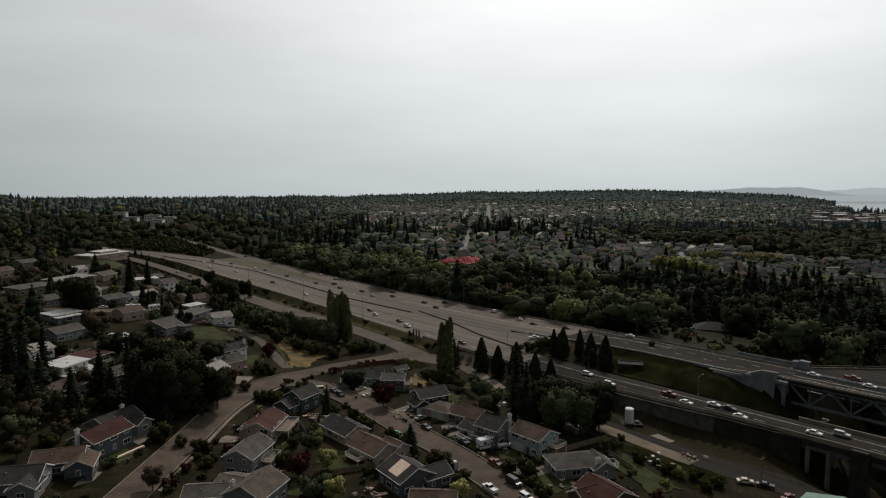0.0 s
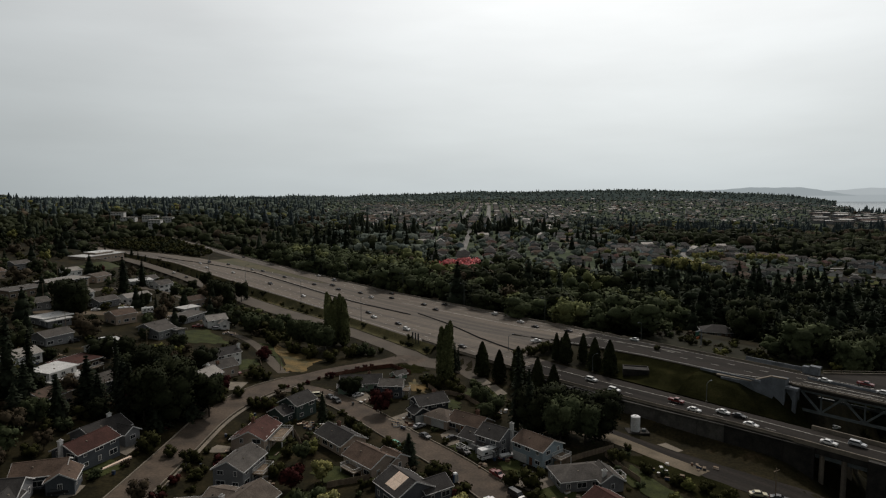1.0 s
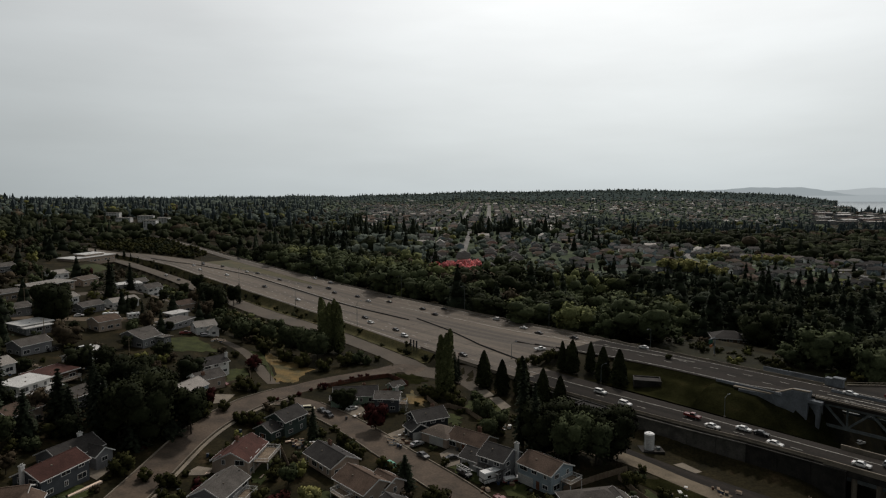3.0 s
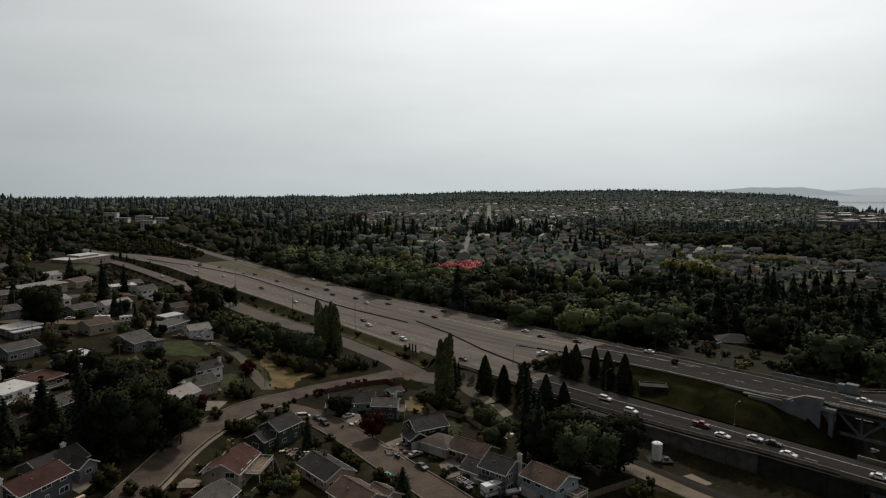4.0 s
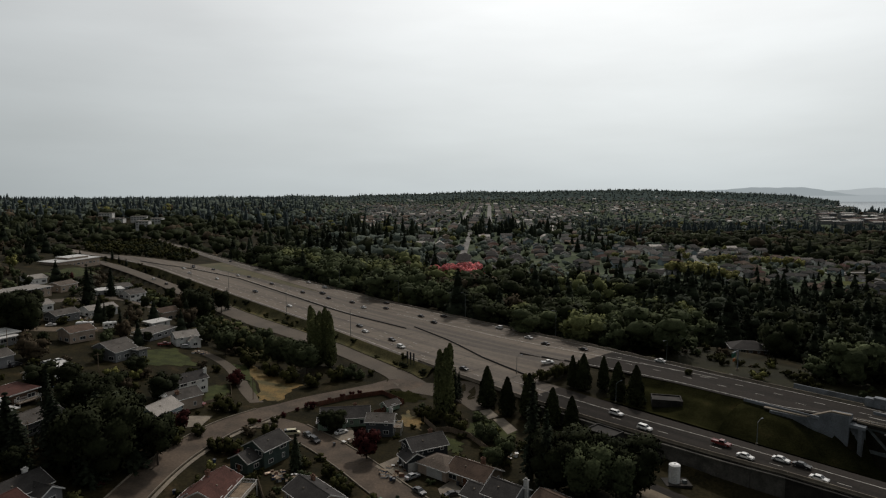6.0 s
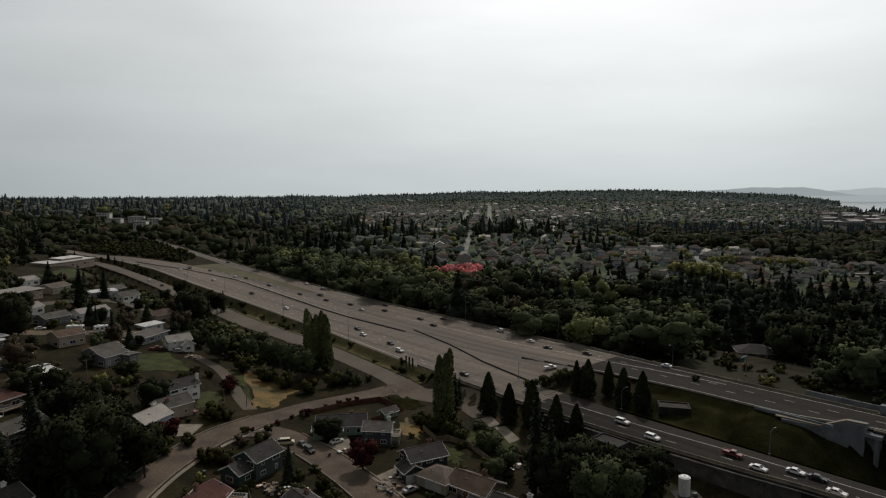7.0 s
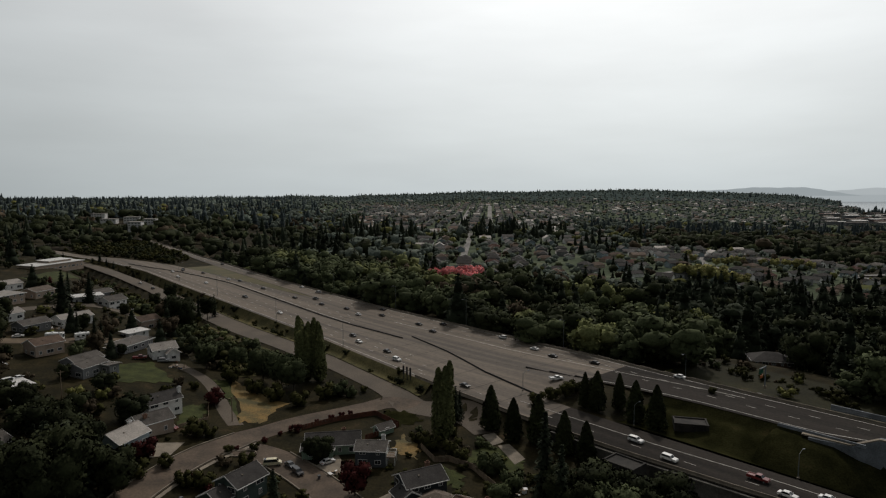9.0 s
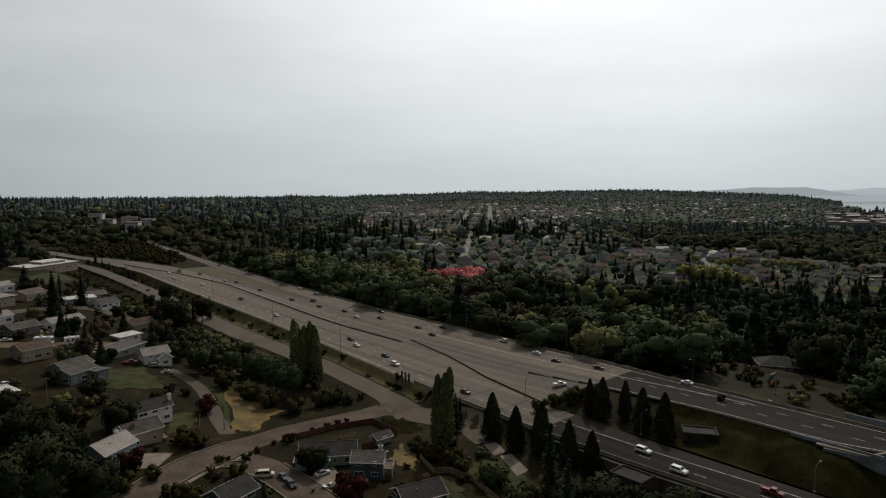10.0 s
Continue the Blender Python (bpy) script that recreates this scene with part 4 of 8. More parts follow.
patch("lawn", (-9.9, 176.2), (-8.6, 184.3), (-3.6, 175.7), (-4.8, 171.0), M_DRY, "yellowed patch of lawn behind a fence")
patch("lawn", (0.1, 160.2), (0.5, 169.2), (4.3, 163.2), (4.2, 158.7), M_LAWN, "small green back lawn")
patch("meadow", (36.7, 129.7), (42.9, 134.1), (56.6, 118.0), (48.0, 113.0), M_BANK, "rough green grass beside the gravel road")
patch("lawn", (34.2, 122.6), (37.5, 127.0), (44.9, 113.0), (37.3, 109.3), M_LAWN, "wide green yard behind the houses", 0.16)
patch("field", (-58.3, 219.6), (-39.6, 205.1), (-42.1, 191.8), (-46.2, 189.6), M_DRY, "dry yellow grass on an empty corner lot")
patch("field", (-61.6, 216.1), (-58.8, 219.6), (-46.4, 189.6), (-47.5, 191.4), M_LAWN, "green grass strip beside a lane")
patch("lawn", (-62.5, 194.0), (-58.2, 197.9), (-53.7, 187.8), (-57.7, 182.6), M_LAWN, "fenced green lawn of a corner house")
patch("lawn", (-94.3, 213.5), (-83.0, 223.6), (-69.2, 209.6), (-85.2, 202.3), M_LAWN, "sloping green lawn below the hill houses")
patch("lawn", (-29.1, 110.0), (-27.8, 117.8), (-24.1, 115.6), (-22.7, 108.8), M_LAWN, "dark green back lawn among shrubs")
patch("lawn", (-25.1, 123.9), (-21.6, 126.6), (-16.1, 120.4), (-21.2, 117.8), M_LAWN, "green back lawn behind a beige house")
setting("meadow", strip(-112, -50, flat(153.0), lambda u: upper_south(u) - 0.5, 3.0, 11), M_BANK, 0.12, "rough green grass of the freeway median", "meadow")
M_SLOPE = material("rough_slope_grass", (0.027, 0.026, 0.011), (0.0135, 0.0135, 0.006), scale=0.05, fine=1.5, third=(0.052, 0.042, 0.018), mottle=(0.6, 1.4), spec=0.1)
setting("field", strip(-128, -63, lambda u: north_edge(u) + 1.6, lambda u: north_edge(u) + 42, 4.0, 12), M_SLOPE, 0.2, "rough olive grass slope beyond the freeway", "field")
patch("verge", (-13.9, 198.5), (-8.2, 199.8), (-3.7, 193.2), (-9.9, 189.7), M_BANK, "unmown green verge at the street corner")
patch("field", (-189.1, 327.7), (-186.2, 360.1), (-175.7, 351.4), (-165.3, 306.0), M_LAWN, "green school field on the hill")
patch("driveway", (-13.2, 152.5), (-8.6, 157.3), (-3.3, 150.2), (-7.5, 145.2), M_CONCRETE, "stained concrete drive cluttered with tools", 0.16)
patch("driveway", (-0.5, 143.2), (2.2, 146.7), (5.7, 139.9), (0.8, 136.7), M_CONCRETE, "pale concrete driveway before a garage", 0.16)
patch("driveway", (12.8, 119.3), (17.4, 124.4), (22.2, 119.1), (16.2, 115.6), M_CONCRETE, "cracked concrete driveway to a long grey house", 0.16)
patch("driveway", (-24.8, 168.9), (-21.3, 174.2), (-18.4, 167.4), (-21.1, 163.6), M_CONCRETE, "pale concrete driveway with a white car", 0.16)
patch("driveway", (-65.2, 111.6), (-62.6, 111.8), (-62.3, 108.3), (-64.2, 105.3), M_CONCRETE, "concrete driveway of a grey house", 0.16)
patch("driveway", (-61.3, 171.9), (-53.5, 175.0), (-53.7, 168.7), (-56.8, 166.3), M_CONCRETE, "pale concrete driveway beside the street", 0.16)
patch("driveway", (-66.6, 127.1), (-63.4, 131.6), (-61.6, 130.3), (-62.0, 124.8), M_CONCRETE, "gravelly driveway beside a lawn", 0.16)
patch("driveway", (-49.4, 130.7), (-47.9, 135.2), (-44.8, 135.2), (-45.1, 132.2), M_CONCRETE, "pale concrete driveway of a red-roofed house", 0.16)
patch("concrete_pad", (9.4, 183.8), (12.2, 185.5), (14.0, 180.0), (11.3, 178.0), M_CONCRETE, "broken pale concrete pad in the grass", 0.16)
patch("concrete_pad", (12.4, 178.0), (15.0, 179.0), (17.5, 171.5), (15.0, 168.7), M_CONCRETE, "broken pale concrete pad in the grass", 0.16)
patch("concrete_pad", (47.9, 141.9), (50.3, 143.1), (52.8, 139.1), (51.1, 138.1), M_CONCRETE, "pale concrete slab beside the gravel road", 0.12)
M_VERGE = material("weedy_bank", (0.098, 0.086, 0.038), (0.05, 0.048, 0.021), scale=0.12, fine=1.5, third=(0.15, 0.118, 0.055), mottle=(0.6, 1.4), spec=0.05)
setting("verge", strip(-325, -205, lambda u: ramp_south(u) - 26, lambda u: ramp_south(u) - 2, 4.0, 9), M_VERGE, 0.12, "rough olive grass below the frontage road", "verge")
setting("verge", strip(-640, -160, ramp_north, south_edge, 3.0, 7), M_VERGE, 0.3, "rough weedy bank between ramp and freeway", "verge")
setting("median", strip(-432, -298, lambda u: mid_north(u) + 0.3, lambda u: up_south(u) - 0.3, 4.0, 5), M_TAN, 0.07, "tan dry grass wedge between carriageways", "median")


# ---- freeway markings, kerbs and barriers ----
def line_marks(u0, u1, n_at, width, dash=0.0, gap=0.0):
    """A painted line along the freeway, whole or dashed."""
    g, u = Geo(), u0
    while u < u1:
        e = min(u1, u + (dash or 12.0))
        k = max(1, int((e - u) / 6))
        for i in range(k):
            a, b = u + (e - u) * i / k, u + (e - u) * (i + 1) / k
            ps = [place(a, n_at(a) - width / 2.6), place(a, n_at(a) + width / 2.6), place(b, n_at(b) + width / 2.6), place(b, n_at(b) - width / 2.6)]
            g.add([(px, py, road_at(px, py) + 0.14) for px, py in ps], [(0, 3, 2, 1)])
        u = e + gap
    return g


MARKS = Geo()
for spec in ((-640, 6, lambda u: south_edge(u) + 1.6, 0.28, 0, 0), (-135, 6, lambda u: table(u, (-135, 147.0), (-98, 147.4), (-80, 148.6), (6, 149.8)), 0.24, 0, 0), (-170, 6, lambda u: table(u, (-170, 143.7), (-95, 143.7), (-60, 145.4), (6, 146.2)), 0.18, 2.3, 9.0),
             (-440, -170, lambda u: south_edge(u) + 5.4, 0.2, 2.3, 6.9), (-415, -170, lambda u: south_edge(u) + 9.1, 0.2, 2.3, 6.9), (-390, -180, lambda u: south_edge(u) + 12.8, 0.2, 2.3, 6.9),
             (-600, 6, lambda u: north_edge(u) - 1.6, 0.28, 0, 0), (-560, 6, lambda u: north_edge(u) - 5.9, 0.2, 2.3, 6.9), (-296, 6, lambda u: north_edge(u) - 9.6, 0.2, 2.3, 6.9),
             (-230, -96, lambda u: table(u, (-230, 180.5), (-192, 182), (-147, 182.6), (-126, 182.0), (-98, 182.8)), 0.30, 0, 0), (-130, 6, lambda u: upper_south(u) + 1.4, 0.28, 0, 0),
             (-420, -240, lambda u: lower_north(u) + 1.6, 0.28, 0, 0), (-420, -240, lambda u: lower_north(u) + 5.3, 0.2, 2.3, 6.9), (-420, -240, lambda u: lower_north(u) + 9.0, 0.2, 2.3, 6.9)):
    piece = line_marks(*spec)
    MARKS.add(piece.v, piece.f)
tagged(solid("lane_marking", MARKS, M_LINE), "worn white lane lines on the freeway", "lane marking", kind="stuff")

JOINTS = Geo()
for u in np.arange(-330, -124, 12.0):
    for lo, hi in ((south_edge, lower_north), (upper_south, north_edge)):
        a, b = float(lo(u)) + 0.4, float(hi(u)) - 0.4
        for i in range(4):
            p, q = a + (b - a) * i / 4, a + (b - a) * (i + 1) / 4
            ps = [place(u, p), place(u, q), place(u + 0.16, q), place(u + 0.16, p)]
            JOINTS.add([(px, py, road_at(px, py) + 0.125) for px, py in ps], [(0, 1, 2, 3)])
tagged(solid("pavement_joint", JOINTS, M_DARKCON), "dark tarred joints across the concrete slabs", "pavement joint", kind="stuff")


def barrier(label, u0, u1, n_at, mat, height, base, step=8.0):
    """A run of barrier blocks, each a piece of its own."""
    x, y = place(u0, n_at(u0))
    top = thing("barrier", x, y, road_at(x, y), 0, label, "barrier", "freeway barriers", "")
    block = Geo().prism([(-base / 2, -0.3), (base / 2, -0.3), (base / 2, 0.08), (base / 5, height * 0.35), (base / 6, height), (-base / 6, height), (-base / 5, height * 0.35), (-base / 2, 0.08)], -step * S / 2 + 0.03, step * S / 2 - 0.03).mesh("barrier_block", mat)
    origin = Vector((x, y, road_at(x, y)))
    u = u0
    while u < u1:
        a, b = place(u, n_at(u)), place(u + step, n_at(u + step))
        m = ((a[0] + b[0]) / 2, (a[1] + b[1]) / 2)
        ob = part("barrier_block", block, None, top)
        ob.matrix_basis = Matrix.Translation(Vector((*m, road_at(*m) + 0.06)) - origin) @ pose(0, 0, 0, 0, 0, math.degrees(math.atan2(b[1] - a[1], b[0] - a[0])))
        u += step
    return top


barrier("pale concrete barrier along the far freeway edge", -600, -66, lambda u: float(north_edge(u)) - 0.5, M_CONCRETE, 0.85, 0.6)
barrier("pale concrete barrier along the near freeway edge", -168, -50, lambda u: float(south_edge(u)) + 0.5, M_CONCRETE, 0.9, 0.6)
barrier("low dark kerb wall between the carriageways", -470, -206, lambda u: float(lower_north(u)), M_DARKCON, 0.5, 0.7)
barrier("low dark kerb wall along the paved gore", -206, -134, lambda u: float(table(u, (-206, 170), (-195, 168), (-180, 165), (-158, 158), (-134, 153.4))), M_DARKCON, 0.5, 0.7)
barrier("low dark kerb at the tip of the gore", -152, -128, lambda u: float(table(u, (-152, 168.7), (-128, 171))), M_DARKCON, 0.35, 0.5)
barrier("grey wall behind the far barrier", -560, -90, lambda u: float(north_edge(u)) + 1.0, M_DARKCON, 0.7, 0.4)

# retaining wall under the near carriageway: panels and a coping
wall_top = thing("retaining_wall", *place(-118, 137.4), 0, 0, "stained dark concrete retaining wall below the freeway", "wall", kind="structure")
u = -118.0
while u < -46:
    a = place(u, 137.3)
    wide = 6.0
    g = Geo().box(0, 0, -12.6, wide * S + 0.05, 0.6, 12.6 + 2.85 * S).box(0, -0.12, 2.5 * S, wide * S + 0.05, 0.85, 0.45).box(wide * S / 2 - 0.25, -0.36, -12.6, 0.5, 0.16, 12.6 + 2.45 * S)
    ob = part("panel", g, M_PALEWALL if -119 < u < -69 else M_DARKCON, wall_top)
    m = place(u + wide / 2, float(south_edge(u + wide / 2)) - 0.3)
    ob.matrix_basis = Matrix.Translation(Vector((*m, 0)) - Vector((*place(-118, 137.4), 0))) @ pose(0, 0, 0, 0, 0, -48.25 + math.degrees(math.atan((float(south_edge(u + wide)) - float(south_edge(u))) / wide)))
    u += wide


# ---- bridges on the right ----
def turned_box(g, u, n, z, su, sn, sz):
    x, y = place(u, n)
    return g.box(x, y, z * S, su * S, sn * S, sz * S, radians(-48.25))


bank_line = ((-84, 169.0, 5.2), (-77.5, 170.0, 4.8), (-73, 170.8, 4.4), (-68.7, 172.4, 2.7), (-65.0, 173.0, 1.0), (-61.5, 173.2, -0.7), (-56, 173.4, -4.5))
bank = Geo()
for out, down in ((-1.6, 0.2), (1.2, 0.0), (4.0, 0.4), (8.0, 1.6), (13.0, 4.6)):
    bank.v += [(*place(u, n - out), (z - down) * S) for u, n, z in bank_line]
k = len(bank_line)
bank.f = [(i * k + j, i * k + j + 1, (i + 1) * k + j + 1, (i + 1) * k + j) for i in range(4) for j in range(k - 1)]
tagged(solid("verge", bank, M_BANK, True), "dark grass bank below the pale abutment", "verge", kind="structure")

viaduct = thing("viaduct", *place(-40, 145), 0, 0, "dark concrete freeway viaduct on round columns", "bridge", kind="structure")
vo = Matrix.Translation(Vector((*place(-40, 145), 0)))


def piece(name, geo, mat, top, origin, label=""):
    ob = part(name, geo, mat, top, label)
    ob.matrix_basis = origin.inverted()
    return ob


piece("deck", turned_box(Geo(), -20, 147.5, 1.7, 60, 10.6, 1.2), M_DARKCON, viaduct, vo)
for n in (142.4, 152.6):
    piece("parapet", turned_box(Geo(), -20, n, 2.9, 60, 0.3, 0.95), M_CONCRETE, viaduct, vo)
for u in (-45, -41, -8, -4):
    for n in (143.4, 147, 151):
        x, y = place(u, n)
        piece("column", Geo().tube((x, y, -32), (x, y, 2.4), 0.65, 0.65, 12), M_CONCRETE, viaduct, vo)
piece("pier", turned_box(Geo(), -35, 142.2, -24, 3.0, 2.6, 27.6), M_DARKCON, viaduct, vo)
piece("girder", turned_box(Geo(), -20, 143.6, 0.5, 60, 0.6, 1.2), M_STEEL, viaduct, vo)

bridge = thing("truss_bridge", *place(-40, 180), 0, 0, "freeway bridge on grey steel trusses with pale abutment", "bridge", kind="structure")
bo = Matrix.Translation(Vector((*place(-40, 180), 0)))
wing = Geo()
corners = [(-77.5, 171.2, 4.5), (-77.5, 171.2, 5.3), (-70.3, 172.4, 5.3), (-66.6, 175.2, 6.7), (-63.0, 175.6, 6.7), (-63.0, 175.6, -9), (-68.7, 174.9, -5), (-72.5, 172.6, 0.5)]
wing_verts = [(*place(u, n - d), z * S) for d in (2.6, 0.0) for u, n, z in corners]
k = len(corners)
wing.add(wing_verts, [(i, (i + 1) % k, k + (i + 1) % k, k + i) for i in range(k)] + [tuple(range(k))[::-1], tuple(range(k, 2 * k))])
piece("wing_wall", wing, M_PALECON, bridge, bo, "pale blue-grey concrete wing wall")
cope = Geo().beam((*place(-79, 169.6), 5.45 * S), (*place(-70.2, 170.4), 5.45 * S), 1.3, 0.4).beam((*place(-70.2, 170.4), 5.5 * S), (*place(-66.5, 173.2), 6.9 * S), 0.9, 0.4).beam((*place(-66.5, 173.2), 6.9 * S), (*place(-62.8, 173.6), 6.9 * S), 0.9, 0.4)
piece("coping", cope, M_CONCRETE, bridge, bo)
pier = turned_box(turned_box(turned_box(Geo(), -64.0, 174.6, -16, 0.8, 2.6, 20.6), -60.9, 174.6, -16, 0.8, 2.6, 20.6), -62.4, 175.0, -16, 3.0, 1.8, 20.6)
piece("pier", turned_box(pier, -62.4, 174.6, 4.4, 4.8, 3.2, 0.7), M_PALECON, bridge, bo)
deck = Geo()
outline = [(-62, 174.6), (24, 174.6), (24, 262), (-5, 240), (-46, 205), (-60, 191), (-62, 189.5)]
k = len(outline)
deck.add([(*place(u, n), z * S) for z in (4.75, 5.42) for u, n in outline], [(i, (i + 1) % k, k + (i + 1) % k, k + i) for i in range(k)] + [tuple(range(k))[::-1], tuple(range(k, 2 * k))])
piece("deck", deck, M_ASPHALT, bridge, bo)
for line in (((-62, 174.8), (24, 174.8)), ((-60, 191), (-46, 205), (-5, 240))):
    for (ua, na), (ub, nb) in zip(line, line[1:]):
        piece("parapet", Geo().beam((*place(ua, na), 5.6 * S), (*place(ub, nb), 5.6 * S), 0.35, 0.5), M_CONCRETE, bridge, bo)
        rail = Geo().beam((*place(ua, na), 6.3 * S), (*place(ub, nb), 6.3 * S), 0.16, 0.16)
        runs = int(math.hypot(ub - ua, nb - na) / 2.4)
        for i in range(runs):
            u, n = ua + (ub - ua) * i / runs, na + (nb - na) * i / runs
            turned_box(rail, u, n, 5.7, 0.1, 0.1, 0.6)
        piece("railing", rail, M_CONCRETE, bridge, bo)
for u0, u1, n, high in ((-61, 24, 182.6, 0.75), (-80, -63, 190.2, 1.1), (-84, -66, 170.6, 0.6)):
    run = Geo()
    for i in range(int((u1 - u0) / 4)):
        turned_box(run, u0 + 4 * i + 2, n, 5.4, 3.94, 0.28, high)
        turned_box(run, u0 + 4 * i + 2, n, 5.3, 3.94, 0.6, 0.3)
    piece("barrier", run, M_PALECON, bridge, bo, "pale concrete barrier beside the lanes")
piece("approach_slab", turned_box(turned_box(Geo(), -70.5, 177.0, 5.3, 12.0, 4.2, 0.2), -70.5, 186.5, 5.3, 14.0, 3.0, 0.2), M_CONCRETE, bridge, bo, "pale worn concrete approach slab")
piece("lane_marking", turned_box(turned_box(Geo(), -19, 179.6, 5.58, 84, 0.25, 0.01), -19, 184.6, 5.58, 84, 0.25, 0.01), M_LINE, bridge, bo)
piece("end_post", turned_box(turned_box(Geo(), -62.0, 188.4, 3.0, 4.0, 1.6, 4.4), -61.0, 188.4, 7.4, 2.6, 1.8, 0.4), M_PALECON, bridge, bo)
for n in (175.4, 187.8):
    for z in (4.45, -0.5):
        piece("chord", Geo().beam((*place(-60, n), z * S), (*place(26, n), z * S), 0.8, 0.8), M_STEEL, bridge, bo)
    for i in range(9):
        u = -60 + 9.4 * i
        piece("diagonal", Geo().beam((*place(u, n), 4.3 * S), (*place(u + 4.7, n), -0.4 * S), 0.6, 0.6), M_STEEL, bridge, bo)
        piece("diagonal", Geo().beam((*place(u + 4.7, n), -0.4 * S), (*place(u + 9.4, n), 4.3 * S), 0.6, 0.6), M_STEEL, bridge, bo)
        piece("hanger", Geo().beam((*place(u + 4.7, n), 4.3 * S), (*place(u + 4.7, n), -0.4 * S), 0.4, 0.4), M_STEEL, bridge, bo)

# low overpass at the far interchange
overpass = thing("overpass", -386, 693, ground_at(-386, 693), 12, "low pale concrete overpass at the far interchange", "bridge", kind="structure")
part("deck", Geo().box(0, 0, 0.5, 56, 10, 1.2), M_CONCRETE, overpass)
for side in (-4.8, 4.8):
    part("parapet", Geo().box(0, side, 1.7, 56, 0.4, 1.1), M_CONCRETE, overpass)
for k in (-18, 0, 18):
    part("pier", Geo().box(k, 0, -8, 1.2, 8, 8.5), M_DARKCON, overpass)

# vaults beside and between the carriageways
def vault(x, y, turn, sx, sy, h, label, base=None):
    x, y, sx, sy, h = x * S, y * S, sx * S, sy * S, h * S
    z = base * S if base is not None else ground_at(x, y) - 0.8
    top = thing("concrete_vault", x, y, z, turn, label, "vault", kind="")
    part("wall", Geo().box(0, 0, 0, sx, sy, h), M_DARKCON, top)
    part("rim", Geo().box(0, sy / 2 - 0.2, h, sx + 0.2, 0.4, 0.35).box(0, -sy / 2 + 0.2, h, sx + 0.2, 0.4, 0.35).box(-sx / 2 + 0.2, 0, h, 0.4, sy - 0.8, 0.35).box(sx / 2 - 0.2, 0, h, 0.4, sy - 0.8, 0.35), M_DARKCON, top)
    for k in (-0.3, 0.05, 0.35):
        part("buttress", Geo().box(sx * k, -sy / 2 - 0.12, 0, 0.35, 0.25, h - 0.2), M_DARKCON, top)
    TAKEN.append((x, y, max(sx, sy) * 0.6))


vault(35.0, 162.3, -48, 6.6, 4.6, 4.9, "dark open concrete vault against the freeway edge", -1.4)
vault(55.0, 181.5, -14, 7.0, 4.5, 1.6, "dark weathered concrete bunker in the median grass")
# ---- the houses round the cul-de-sac and along the street ----
BUILT = []


def home(x, y, turn, wings, *args, **more):
    x, y, k = x * S, y * S, 1.15
    wings = [(cx * k, cy * k, length * k, width * k, eave, rise * k, kind) for cx, cy, length, width, eave, rise, kind in wings]
    for key in ("garage", "door"):
        if key in more:
            more[key] = (more[key][0] * k, more[key][1] * k, more[key][2])
    if "chimney" in more:
        more["chimney"] = (more["chimney"][0] * k, more["chimney"][1] * k, more["chimney"][2] + 0.4)
    if "deck" in more:
        dx, dy, sx, sy, dz = more["deck"]
        more["deck"] = (dx * k, dy * k, sx * k, sy * k, dz)
    BUILT.append((x, y, max(abs(w[2]) for w in wings) * 0.62 + 1.0))
    TAKEN.append(BUILT[-1])
    return house(x, y, turn, wings, *args, **more)


home(-39.6, 136.5, 84, [(0, 0, 11, 7.4, 4.6, 1.9, "gable"), (-1.5, 3.0, 5, 4.4, 3.9, 1.3, "gable")], W_BEIGE, R_RED, "beige house with red-brown gable roof and white deck", deck=(1.0, -5.6, 8.0, 3.4, 3.4), chimney=(3.5, 2.6, 6.4), vents=3)
home(-38.5, 121.0, 78, [(0, 0, 10, 7.0, 5.0, 1.8, "gable")], W_GREY, R_GREY, "grey two-storey house with grey shingle gable roof", deck=(1.2, -4.9, 5.0, 2.6, 2.6), vents=3)
home(-32.8, 106.5, 72, [(0, 0, 9.5, 8.6, 4.4, 2.2, "gable"), (1.5, 6.5, -5.5, 8.0, 3.4, 1.4, "gable")], W_GREY, R_TAN, "grey house with broad tan gable roof and chimney", chimney=(-3.4, 3.0, 6.6))
home(-41.5, 107.0, 8, [(0, 0, 8.5, 6.0, 3.0, 1.1, "gable")], W_GREY, R_GREY, "low grey house with grey shingle roof")
home(-36.0, 154.8, 60, [(1.2, 0, 8.0, 6.6, 5.0, 1.8, "gable"), (-4.2, 0.6, 5.0, 5.6, 3.2, 1.5, "gable")], W_GREEN, R_DARK, "dark green two-storey house with dark gable roofs", door=(-6.75, 0.6, 270))
home(-21.9, 136.6, -48, [(0, 0, 11.5, 7.2, 3.0, 1.7, "gable")], W_BEIGE, R_DARK, "beige single-storey house with dark grey gable roof", vents=3, chimney=(-3.0, 1.5, 5.2))
home(-14.0, 125.5, -46, [(-0.5, 0, 10.5, 7.4, 3.3, 1.9, "gable"), (2.2, 4.2, 5.5, 5.0, 2.9, 1.3, "gable")], W_BEIGE, R_BROWN, "beige house with brown shingle gable roof", deck=(-1.0, -5.0, 5.0, 2.4, 1.6))
roof_job = home(-6.9, 113.4, -54, [(0, 0, 9.0, 8.4, 3.8, 2.1, "gable"), (2.5, 5.2, -6.5, 5.5, 3.0, 1.5, "gable")], W_SLATE, R_DARK, "slate-blue house, dark roof part stripped to plywood", vents=0)
s = 2.1 / 4.2
